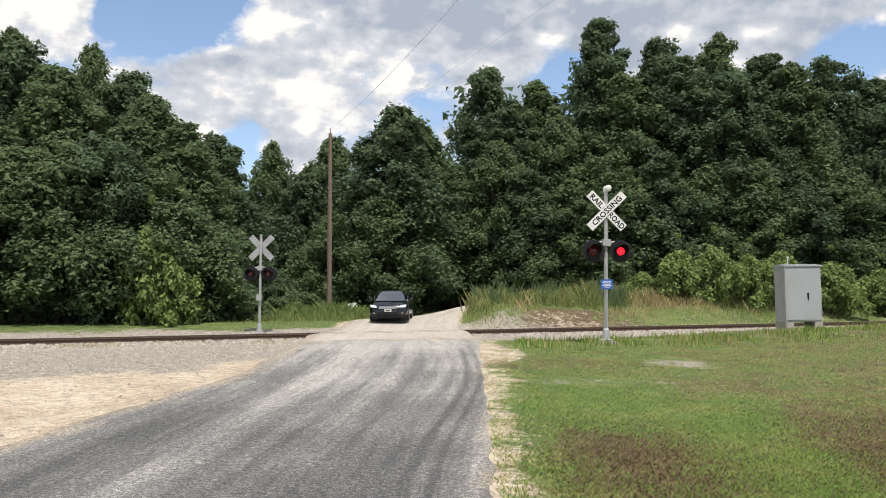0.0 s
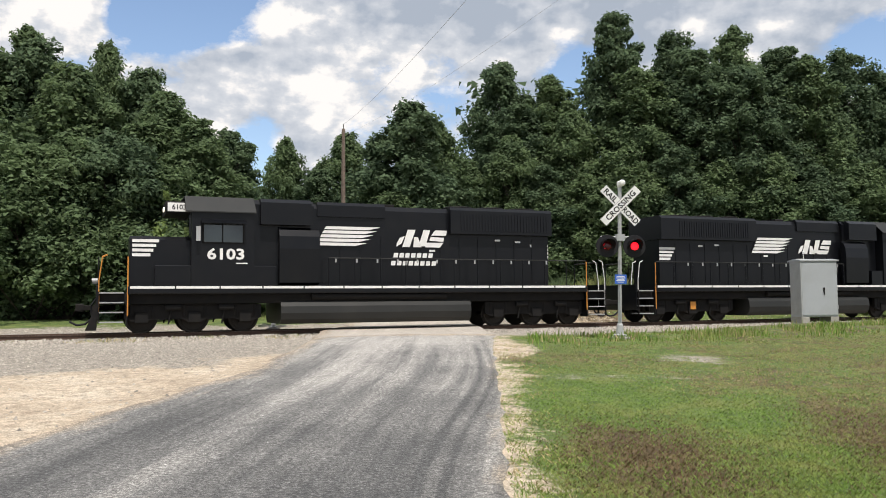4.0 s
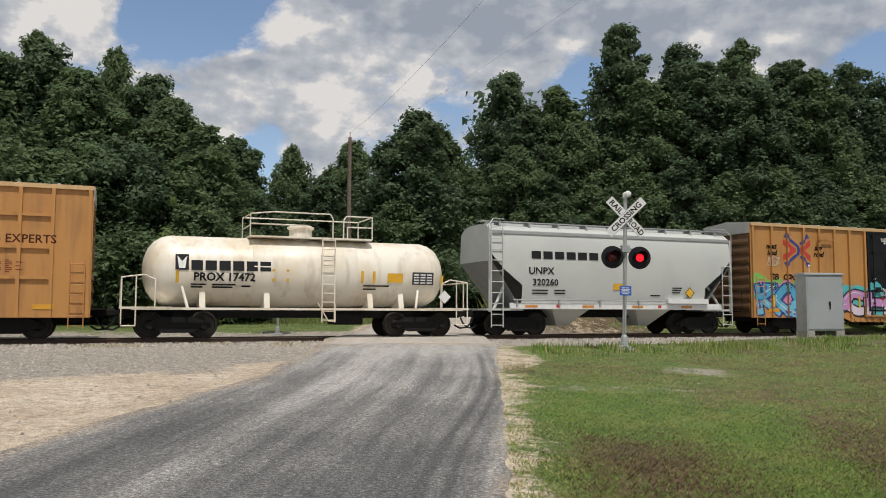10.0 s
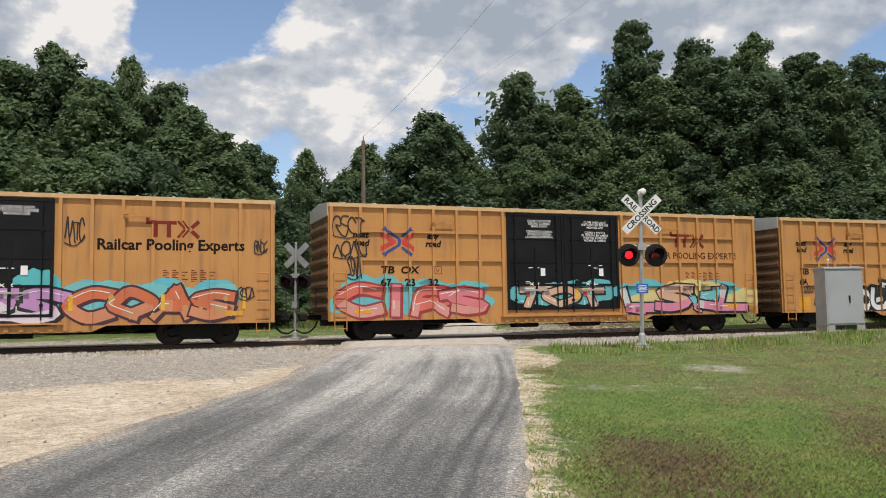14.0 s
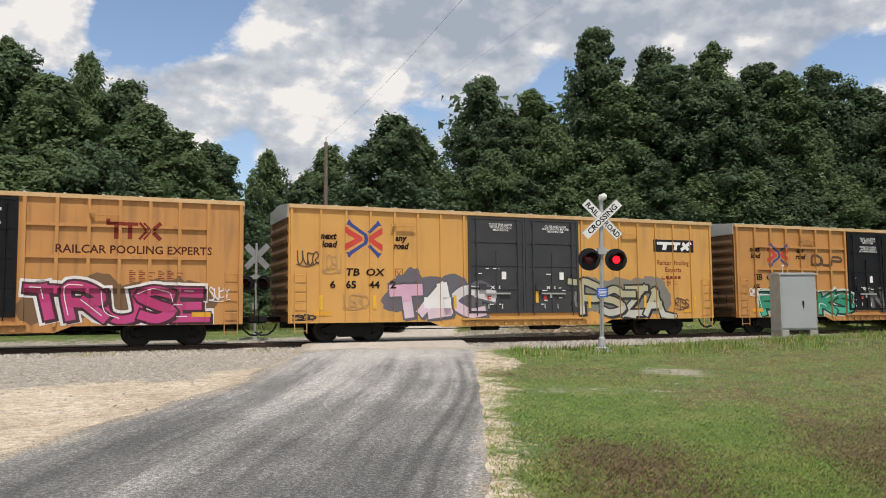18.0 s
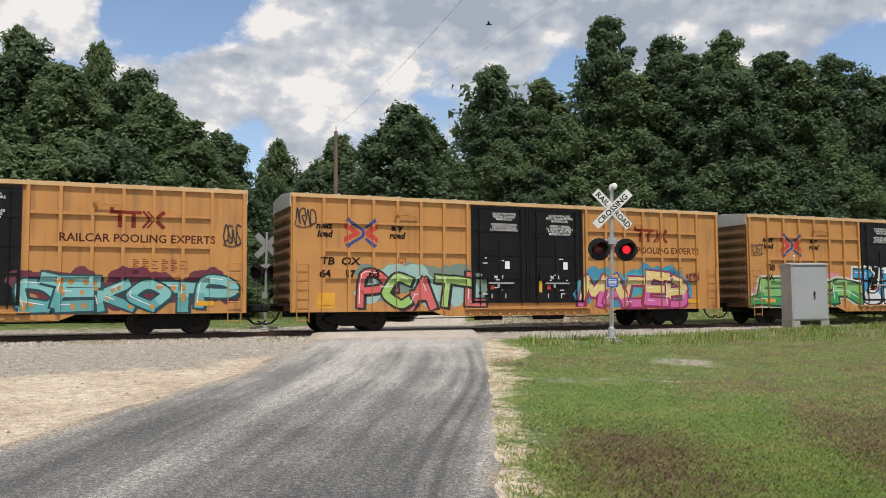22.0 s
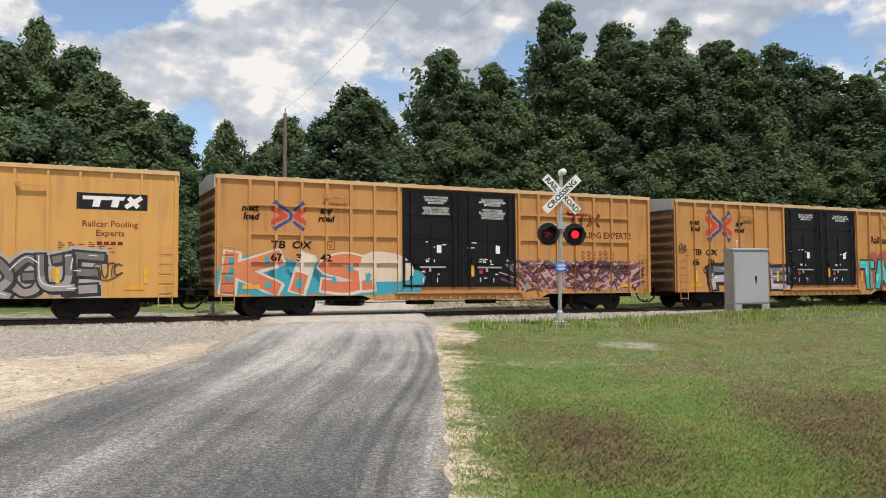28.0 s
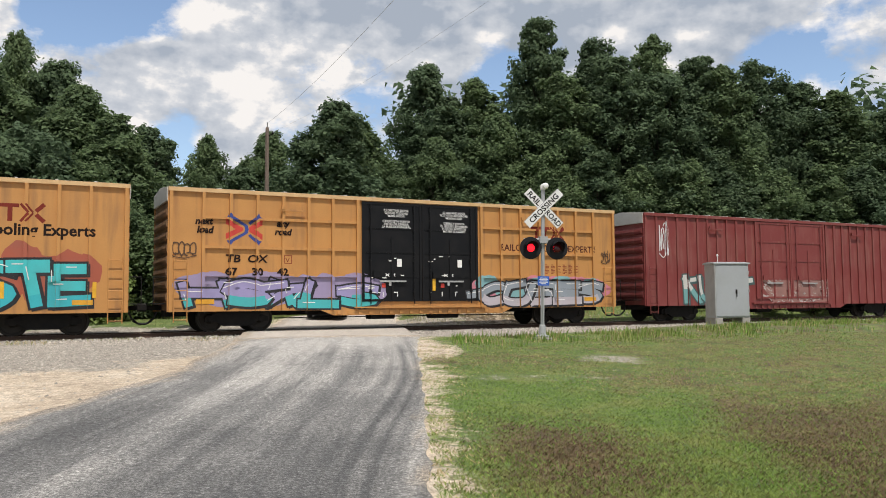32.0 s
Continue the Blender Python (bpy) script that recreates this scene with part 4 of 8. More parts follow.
WOODS += [(17.5, 66.0, 23.4, 3.6), (18.5, 63.0, 20.8, 4.0), (23.1, 68.0, 24.4, 3.6), (22.2, 63.0, 19.8, 4.0), (25.9, 65.0, 21.6, 3.8), (27.6, 64.0, 20.6, 3.8), (31.6, 67.0, 22.0, 3.8), (35.8, 68.0, 20.3, 4.4)]
WOODS += [(38.3, 66.0, 19.2, 4.5), (42.6, 65.0, 17.8, 4.6), (47, 66, 18.0, 4.6), (6.5, 60.5, 11.5, 3.4), (9.5, 60.0, 10.9, 3.4), (12.6, 60.0, 12.9, 3.6), (15.9, 60.0, 12.6, 3.6), (19.2, 60.0, 11.8, 3.4)]
WOODS += [(22.9, 60.0, 12.2, 3.6), (26.2, 60.0, 11.4, 3.6), (29.8, 60.0, 11.5, 3.6), (33.4, 60.0, 11.9, 3.6), (37.0, 60.0, 11.9, 3.6), (4.2, 61.0, 14.1, 3.2), (-18.9, 44, 16.0, 2.1), (-23.4, 44.5, 17.1, 2.6), (-26, 38, 9.5, 4.2), (-29, 41, 14.5, 4.5)]


def build_woods():
    rnd = random.Random(3)
    for i, (x, y, h, r) in enumerate(WOODS):
        kinds = ("tall_a", "tall_b", "tall_c") if h > 17 else ("oak_a", "oak_b", "oak_c") if h > 10 else ("low_a", "low_b", "low_c")
        plant(x, y, h, r, kinds[i % 3], rnd.uniform(0, 360))
    for x, y, h, r in ((13.2, 46, 4.6, 1.5), (15.2, 46.5, 4.9, 1.6), (17.4, 47, 4.4, 1.5), (11.3, 47, 3.5, 1.2), (19.5, 47.5, 4.6, 1.5), (-12.9, 36.3, 5.2, 1.7), (-11.9, 36.6, 3.6, 1.3), (-7.6, 46, 2.5, 1.2), (-9.2, 47, 3.0, 1.3), (-8.5, 43.5, 2.2, 1.1), (-12.5, 37.0, 3.4, 1.3), (-9.6, 41, 2.6, 1.0),
                       (22.5, 48, 4.0, 1.7), (29, 50, 4.2, 1.8), (33, 50, 4.0, 1.8), (26, 49, 3.6, 1.6)):
        plant(x, y, h, r, "bush_a" if x > 0 or x < -11.8 else "bush_b", rnd.uniform(0, 360))
    # the woods behind close the view
    clumps = []
    for _ in range(900):
        x = rnd.uniform(-75, 95)
        y = rnd.uniform(73, 84) if x > -22 else rnd.uniform(52, 70)
        top = 9.0 if x < 3 else 22.5
        clumps.append(((x, y, rnd.uniform(1.5, top * (0.55 + 0.45 * rnd.random()))), 2.6))
    me = sheet_of("far_woods", *leaf_cloud(77, clumps, 150, 0.42), M["leaf_dark"])
    tagged(new("far_woods", me), "dense dark-green woods behind the first trees", "woods", kind="stuff")


def blades(name, spots, material, label, category):
    """Grass: one bent blade for each (x, y, z, height, width, lean, turn)."""
    v, f = [], []
    for x, y, z, h, w, l, t in spots:
        c, s = math.cos(t), math.sin(t)
        k = len(v)
        v.extend(((x - c * w, y - s * w, z), (x + c * w, y + s * w, z), (x + c * w * 0.6 - s * l * 0.4, y + s * w * 0.6 + c * l * 0.4, z + h * 0.6), (x - s * l, y + c * l, z + h)))
        f.append((k, k + 1, k + 2, k + 3))
    me = bpy.data.meshes.new(name)
    me.from_pydata(v, [], f)
    me.materials.append(material)
    tagged(new(name, me), label, category, kind="stuff")


def build_grass():
    rnd = random.Random(8)
    green, dead, tall, straw, dark = [], [], [], [], []
    for _ in range(200000):
        y = 5.0 + 20 * rnd.random() ** 1.6
        x = rnd.uniform(0.3, 1.2 + y * 0.62)
        d, side = to_road(x, y)
        if d < 0.05:
            continue
        g, t, dr = zones(x, y)
        if rnd.random() < max(g, t) * 1.1:
            continue
        row = (x, y, land(x, y) - 0.005, rnd.uniform(0.012, 0.034) * (1.45 - 0.45 * smooth(7, 13, y)), rnd.uniform(0.0025, 0.005) * (1 + y * 0.03), rnd.uniform(0.02, 0.06), rnd.uniform(0, 6.28))
        far = smooth(10.5, 13.5, y)
        (green if rnd.random() > dr * 0.9 else straw if rnd.random() < 0.6 * far else dead).append(row)
    for _ in range(46000):                 # the bank and the verge beyond the track
        u, n = rnd.uniform(15.5, 62), rnd.uniform(33.8, 43)
        x, y = on_track(u, n).xy
        if to_road(x, y)[0] < 0.2 or rnd.random() < max(zones(x, y)[1] * 1.5, 1.0 * (zones(x, y)[2] > 0.6)):
            continue
        clump = wob(x, y, 0.45, 2)
        reed = smooth(0.18, 0.4, wob(x, y, 0.6, 12)) * smooth(35.5, 37, n)
        h = (0.15 + 0.75 * smooth(33.8, 37.5, n)) * rnd.uniform(0.3, 1.0) * (1 + 0.9 * clump) + 0.7 * reed * rnd.random()
        row = (x, y, land(x, y) - 0.02, h, rnd.uniform(0.005, 0.013), h * rnd.uniform(0.05, 0.6), rnd.uniform(0, 6.28))
        (straw if wob(x, y, 0.35, 6) + rnd.gauss(0, 0.12) - 0.5 * reed > 0.02 + 0.12 * smooth(35.5, 38, n) + 0.30 * (1 - smooth(7.5, 10.5, x)) - 0.28 * smooth(9.8, 11, x) * (1 - smooth(13.5, 15.5, x)) else dark if reed > 0.4 else tall).append(row)
    for _ in range(26000):                 # the left verge beyond the track
        x, y = rnd.uniform(-30, -3.5), rnd.uniform(31, 54)
        u, n = un(x, y)
        if n < 35.2 or to_road(x, y)[0] < 0.2:
            continue
        near = smooth(36, 41, n)
        h = (0.06 + 0.38 * near * smooth(-11, -8, x)) * rnd.uniform(0.4, 1.1) * (1 + 0.8 * wob(x, y, 0.8, 3))
        if rnd.random() < zones(x, y)[0]:
            continue
        tall.append((x, y, land(x, y) - 0.02, h, rnd.uniform(0.007, 0.016), h * rnd.uniform(0.1, 0.7), rnd.uniform(0, 6.28)))
    for _ in range(15000):                 # tufts along the ballast and round the signal
        u, n = rnd.uniform(7.5, 45), rnd.gauss(19.3, 1.0)
        n += 0.12 * max(0.0, u - 16) - 0.5
        x, y = on_track(u, n).xy
        if to_road(x, y)[0] < 0.9 or wob(x, y, 0.8, 3) < -0.12:
            continue
        h = rnd.uniform(0.04, 0.19) * (1 + 0.8 * wob(x, y, 0.8, 3))
        (straw if rnd.random() < 0.18 else green).append((x, y, land(x, y) - 0.01, h, rnd.uniform(0.008, 0.018), h * rnd.uniform(0.1, 0.5), rnd.uniform(0, 6.28)))
    for _ in range(5000):                  # weeds and dry tufts on the ballast before the track
        u, n = rnd.uniform(-26, 6), rnd.uniform(25.5, 28.6)
        x, y = on_track(u, n).xy
        if to_road(x, y)[0] < 0.4 or wob(x, y, 0.5, 15) < 0.08:
            continue
        h = rnd.uniform(0.04, 0.16)
        (straw if rnd.random() < 0.6 else tall).append((x, y, land(x, y) - 0.01, h, rnd.uniform(0.006, 0.012), h * rnd.uniform(0.2, 0.8), rnd.uniform(0, 6.28)))
    for _ in range(3500):                  # dry tufts along the road's edge
        y = rnd.uniform(5, 20)
        x = float(np.interp(y, CY, CX)) + float(np.interp(y, CY, CW)) / 2 + rnd.uniform(-0.02, 0.8)
        if wob(x, y, 1.6, 21) < -0.05:
            continue
        h = rnd.uniform(0.015, 0.05)
        (straw if rnd.random() < 0.65 else green).append((x, y, land(x, y) - 0.005, h, rnd.uniform(0.004, 0.007), h * rnd.uniform(0.6, 1.6), rnd.uniform(0, 6.28)))
    verge = []
    for _ in range(9000):                  # lush weeds between the woods and the pole
        x, y = rnd.uniform(-11.5, -4.4), rnd.uniform(40.5, 53)
        if to_road(x, y)[0] < 0.5 or wob(x, y, 0.7, 31) < -0.25:
            continue
        h = (0.25 + 0.5 * rnd.random()) * (1 + 0.7 * wob(x, y, 0.7, 31)) * smooth(40, 43, y)
        verge.append((x, y, land(x, y) - 0.02, h + 0.05, rnd.uniform(0.012, 0.028), h * rnd.uniform(0.2, 0.9), rnd.uniform(0, 6.28)))
    blades("verge_weeds", verge, M["leaf_light"], "lush bright green weeds beside the pole", "weeds")
    blades("lawn_grass", green, M["lawn"], "short mown summer grass beside the road", "grass")
    blades("dead_grass", dead, M["dead"], "patches of dried brown grass in the lawn", "grass")
    blades("tall_grass", tall, M["grass"], "tall green grass on the bank and the verges", "grass")
    blades("reedy_grass", dark, M["leaf"], "dark green reedy clumps on the bank", "grass")
    blades("straw_grass", straw, M["straw"], "tall straw-coloured grass on the bank", "grass")


def leaning_trunk():
    x, y = -2.9, 57.5
    t = thing("leaning_trunk", pose(x, y, land(x, y)), "thin pale bare tree trunk leaning at the woods' edge", "tree trunk")
    part("stem", rod(bmesh.new(), (0, 0, -0.2), (0.55, 0, 4.2), 0.06, 8, 0.035), M["wood"], t)


build_woods()
leaning_trunk()
build_grass()

# ======== crossing signals, cabinet, pole ========
LENSES = []


def flasher(mast, x, z, y, face, lit):
    """One flashing lamp on an arm: a round background disc, a hood and a red lens. face: -1 looks to -y."""
    s = face
    bm = bmesh.new()
    lathe(bm, [(y + s * 0.05, 0.29), (y + s * 0.065, 0.30), (y + s * 0.075, 0.295), (y + s * 0.075, 0.16)], "y", 28, (x, 0, z))
    disc = part("background_disc", bm, M["ink"], mast, "round black background disc")
    bm = bmesh.new()
    lathe(bm, [(y - s * 0.16, 0.08), (y - s * 0.12, 0.14), (y + s * 0.06, 0.17)], "y", 20, (x, 0, z))
    part("lamp_housing", bm, M["ink"], disc)
    bm = bmesh.new()
    a, b = [], []
    for i in range(17):
        w = math.pi * (-0.15 + 1.3 * i / 16)
        ln = 0.34 * max(0.0, math.sin(max(0.0, min(math.pi, w)))) ** 0.6 + 0.05
        a.append((x + 0.19 * math.cos(w), y + s * 0.07, z + 0.19 * math.sin(w)))
        b.append((x + 0.185 * math.cos(w), y + s * (0.07 + ln), z + 0.185 * math.sin(w) - 0.02))
    for i in range(16):
        bm.faces.new([bm.verts.new(p) for p in (a[i], a[i + 1], b[i + 1], b[i])])
    bmesh.ops.solidify(bm, geom=bm.faces[:], thickness=0.008)
    part("hood", bm, M["ink"], disc)
    # the lens turns a bright and a dark face
    hub = part("lens", lathe(bmesh.new(), [(0.004, 0.105), (0.012, 0.10), (0.02, 0.085), (0.026, 0.045), (0.027, 0.001)], "y", 24), M["lamp_off"], disc, "red glass lens", at=pose(x, y + s * 0.10, z, 0, 0, 0 if s > 0 else 180))
    if lit:
        front = part("lens", lathe(bmesh.new(), [(0.004, 0.105), (0.012, 0.10), (0.02, 0.085), (0.026, 0.045), (0.027, 0.001)], "y", 24), M["lamp_on"], disc, "red glass lens, flashing", at=pose(x, y + s * 0.10, z, 0, 0, 0))
        front.data.materials.append(M["lamp_off"])
        LENSES.append((front, x, y + s * 0.10, z))
        bpy.data.objects.remove(hub)
        bm2 = bmesh.new()
        bm2.from_mesh(front.data)
        geo = bmesh.ops.duplicate(bm2, geom=bm2.verts[:] + bm2.edges[:] + bm2.faces[:])["geom"]
        for v in geo:
            if isinstance(v, bmesh.types.BMVert):
                v.co.y = -v.co.y
        for f in geo:
            if isinstance(f, bmesh.types.BMFace):
                f.material_index = 1
                f.normal_flip()
        bm2.to_mesh(front.data)
        bm2.free()


def crossbuck(mast, z, y, front):
    """Two crossed boards with lettering on the front."""
    size = 1.30
    for k, (ang, words) in enumerate(((-45, "RAIL   ROAD"), (45, "CROSSING"))):
        yy = y - (0.012 if k else 0.0)
        bm = box(bmesh.new(), -size / 2, size / 2, -0.004, 0.004, -0.122, 0.122)
        b = part("blade", bm, M["sign"] if front else M["signback"], mast, "white crossbuck board with black letters" if front else "bare metal back of a crossbuck board", at=pose(0, yy, z, 0, -ang, 0))
        if front:
            if k:
                polys = centred(words, 0, -0.07, 0.145, 0.024, wide=1.06)
            else:
                polys = centred("RAIL", -0.37, -0.07, 0.145, 0.024, wide=1.05) + centred("ROAD", 0.37, -0.07, 0.145, 0.024, wide=0.92)
            tagged(part("lettering", flat_mesh(polys, -0.006), M["ink"], b, "black lettering"), kind="stuff")
            rim = bmesh.new()
            for x0, x1, z0, z1 in ((-size / 2, size / 2, 0.110, 0.122), (-size / 2, size / 2, -0.122, -0.110)):
                box(rim, x0, x1, -0.0052, -0.004, z0, z1)
            part("border", rim, M["galv"], b)


def signal(name, x, y, turn, lean, front, label):
    z = land(x, y)
    t = thing(name, pose(x, y, z, 0, lean, turn), label, "crossing signal", "crossing signals")
    bm = bmesh.new()
    box(bm, -0.22, 0.22, -0.22, 0.22, -0.4, 0.06, 0.03)
    part("foundation", bm, M["concrete"], t, "weathered concrete block")
    bm = bmesh.new()
    lathe(bm, [(0.08, 0.19), (0.11, 0.19), (0.13, 0.10), (0.36, 0.085), (0.40, 0.065)], "z", 16)
    part("mast_base", bm, M["galv"], t, "cast mast base")
    part("mast", lathe(bmesh.new(), [(0.3, 0.052), (4.02, 0.052), (4.06, 0.045)], "z", 16), M["galv"], t, smooth=False)
    bm = bmesh.new()
    rod(bm, (-0.52, 0, 2.68), (0.52, 0, 2.68), 0.032, 10)
    box(bm, -0.11, 0.11, -0.11, 0.11, 2.58, 2.76)
    rod(bm, (-0.36, 0, 2.68), (-0.36, 0, 2.5), 0.025, 8)
    rod(bm, (0.36, 0, 2.68), (0.36, 0, 2.5), 0.025, 8)
    part("lamp_arm", bm, M["galv"], t)
    for sx in (-0.36, 0.36):
        flasher(t, sx, 2.44, -0.05, -1, front)
        if not front:
            flasher(t, sx, 2.44, 0.05, 1, False)
    crossbuck(t, 3.52, -0.085 if front else 0.085, front)
    bm = bmesh.new()
    rod(bm, (0, -0.06, 2.1), (0, -0.075, 0.5), 0.02, 6)
    part("conduit", bm, M["galv"], t)
    if front:
        bm = bmesh.new()
        lathe(bm, [(4.02, 0.05), (4.06, 0.075), (4.16, 0.075), (4.19, 0.03)], "z", 16)
        lathe(bm, [(-0.14, 0.02), (-0.13, 0.06), (-0.09, 0.085), (-0.06, 0.09), (-0.05, 0.02)], "y", 18, (0.05, 0, 4.13))
        part("bell", bm, M["sign"], t, "white-painted crossing bell")
        bm = box(bmesh.new(), -0.155, 0.155, -0.095, -0.085, 1.44, 1.69)
        p = part("notice_plate", bm, M["blue"], t, "small blue notice plate")
        bars = bmesh.new()
        for k, (w, zz) in enumerate(((0.10, 1.64), (0.12, 1.60), (0.09, 1.565), (0.12, 1.53), (0.08, 1.49))):
            box(bars, -w, w, -0.0975, -0.095, zz - 0.009, zz + 0.009)
        part("writing", bars, M["sign"], p)
    else:
        part("junction_box", box(bmesh.new(), -0.1, 0.1, -0.16, -0.06, 1.35, 1.6), M["galv"], t)
    return t


signal("crossing_signal", 4.30, 22.0, 3, 1.2, True, "flashing railroad crossing signal with white crossbuck on a grey mast")
signal("crossing_signal", -7.50, 33.9, -4, 0.8, False, "far crossing signal showing the bare backs of its boards")


def cabinet():
    x, y = 13.70, 32.0
    z = land(x, y) + 0.10
    t = thing("relay_cabinet", pose(x, y, z, 0, 0, 6), "grey metal railway relay cabinet with double doors on concrete piers", "cabinet")
    w, d, h = 0.72, 0.40, 2.24
    part("body", box(bmesh.new(), -w, w, -d, d, 0.14, h, 0.01), M["cabinet"], t)
    bm = bmesh.new()
    extrude(bm, [(-d - 0.06, h), (d + 0.06, h), (d + 0.06, h + 0.05), (0, h + 0.10), (-d - 0.06, h + 0.05)], -w - 0.06, w + 0.06)
    part("roof", bm, M["cabinet"], t)
    dr = part("door", box(bmesh.new(), -w + 0.04, w - 0.03, -d - 0.025, -d, 0.2, h - 0.06, 0.006), M["cabinet"], t, "flat metal door")
    part("side_panel", box(bmesh.new(), -w - 0.012, -w, -d + 0.05, d - 0.05, 0.22, h - 0.08), M["galv"], t, "slightly paler galvanised side panel")
    part("corner_trim", box(bmesh.new(), -w - 0.02, -w + 0.03, -d - 0.03, -d + 0.03, 0.14, h), M["galv"], t, "corner trim")
    for k in (0.5, 1.2, 1.9):
        part("hinge", rod(bmesh.new(), (w - 0.02, -d - 0.03, k - 0.07), (w - 0.02, -d - 0.03, k + 0.07), 0.02, 8), M["galv"], dr)
    for sx in (-1, 1):
        part("pier", box(bmesh.new(), sx * 0.58 - 0.16, sx * 0.58 + 0.16, -d, d, -0.4, 0.14, 0.02), M["concrete"], t, "concrete pier")
    bm = bmesh.new()
    box(bm, 0.14, 0.20, -d - 0.05, -d - 0.025, 1.08, 1.24)
    rod(bm, (0.17, -d - 0.06, 1.09), (0.17, -d - 0.06, 0.96), 0.018, 8)
    part("handle", bm, M["grime"], t, "dark door handle")
    bm = bmesh.new()
    rod(bm, (-0.42, -0.1, h + 0.04), (-0.42, -0.1, h + 0.32), 0.012, 6)
    lathe(bm, [(h + 0.32, 0.03), (h + 0.36, 0.045), (h + 0.40, 0.03)], "z", 10, (-0.42, -0.1, 0))
    part("antenna", bm, M["sign"], t, "short antenna")


cabinet()


def pole():
    x, y = -6.86, 50.0
    z = land(x, y)
    t = thing("utility_pole", pose(x, y, z, 0, 0.3, 0), "weathered brown wooden utility pole with a line wire", "utility pole")
    part("shaft", lathe(bmesh.new(), [(-0.5, 0.16), (4, 0.145), (12.2 - z, 0.105), (12.25 - z, 0.09)], "z", 14), M["wood"], t)
    bm = bmesh.new()
    rod(bm, (0.1, 0, 11.75 - z), (0.34, -0.1, 11.85 - z), 0.03, 6)
    lathe(bm, [(11.8 - z, 0.03), (11.86 - z, 0.06), (11.92 - z, 0.06), (11.98 - z, 0.02)], "z", 10, (0.34, -0.1, 0))
    part("insulator", bm, M["grime"], t)
    part("pole_top_pin", rod(bmesh.new(), (0, 0, 12.2 - z), (0, 0, 12.55 - z), 0.025, 6), M["grime"], t)


pole()


def wire(a, b, sag, r, name="overhead_wire"):
    a, b = Vector(a), Vector(b)
    bm = bmesh.new()
    pts = []
    for i in range(25):
        f = i / 24
        p = a.lerp(b, f)
        p.z -= sag * 4 * f * (1 - f)
        pts.append(p)
    pipe(bm, pts, r, 5)
    tagged(part(name, bm, M["galv"]), "thin grey overhead line wire", "wire", "overhead wires")


wire((-6.82, 50.0, 12.5), (6.0, 2.0, 9.6), 0.7, 0.006)
wire((-6.62, 50.0, 11.9), (9.5, 2.0, 9.3), 0.7, 0.003)

# ======== the train ========
HALF = 1.53                             # half the width of a boxcar's side sheets
CAR_L = 19.05
TRAIN = []                              # (thing, its place on the track at 0 s)
WHEELS = []


def wheelset_mesh(r):
    bm = bmesh.new()
    for s in (-1, 1):
        a = 0.70 * s
        prof = [(a - 0.02 * s, 0.10), (a - 0.02 * s, r + 0.025), (a + 0.01 * s, r + 0.025), (a + 0.025 * s, r), (a + 0.11 * s, r - 0.008), (a + 0.11 * s, r - 0.06), (a + 0.07 * s, r - 0.085), (a + 0.05 * s, 0.17), (a + 0.10 * s, 0.14), (a + 0.10 * s, 0.09)]
        lathe(bm, prof, "y", 28)
    rod(bm, (0, -1.0, 0), (0, 1.0, 0), 0.08, 10)
    for k in range(3):                  # dirt and casting marks that show the turning
        w = 2.09 * k
        box(bm, 0.26 * math.cos(w) - 0.03, 0.26 * math.cos(w) + 0.03, -0.80, -0.77, 0.26 * math.sin(w) - 0.03, 0.26 * math.sin(w) + 0.03)
    return bm


def side_frame():
    """One side of a two-axle truck: a cast frame with a bolster opening and springs."""
    bm = bmesh.new()
    for y in (-1.02, 1.02):
        y0, y1 = y - 0.075, y + 0.075
        top = [(-1.12, 0.52), (-1.12, 0.36), (-0.72, 0.36), (-0.48, 0.20), (0.48, 0.20), (0.72, 0.36), (1.12, 0.36), (1.12, 0.52), (0.5, 0.74), (-0.5, 0.74)]
        extrude(bm, top, y0, y1, 1)
        for sx in (-0.89, 0.89):
            rod(bm, (sx, y - 0.13, 0.44), (sx, y + 0.13, 0.44), 0.115, 12)
        for k in range(5):
            rod(bm, (-0.22 + 0.11 * k, y - 0.09 * math.copysign(1, -y) * -1, 0.28), (-0.22 + 0.11 * k, y - 0.09 * math.copysign(1, -y) * -1, 0.56), 0.045, 8)
    box(bm, -0.2, 0.2, -1.1, 1.1, 0.5, 0.72)
    return bm


def truck(car, x, axles=(-0.89, 0.89), r=0.46):
    tr = part("truck", shared("side_frame%d" % len(axles), side_frame if len(axles) == 2 else frame3, M["grime"]), None, car, at=(x, 0, 0))
    for a in axles:
        w = part("wheelset", shared("wheelset%.2f" % r, lambda: wheelset_mesh(r), M["tread"]), None, tr, "steel wheels on an axle")
        w.matrix_parent_inverse = Matrix.Translation((a, 0, r))
        WHEELS.append((w, r))
    return tr


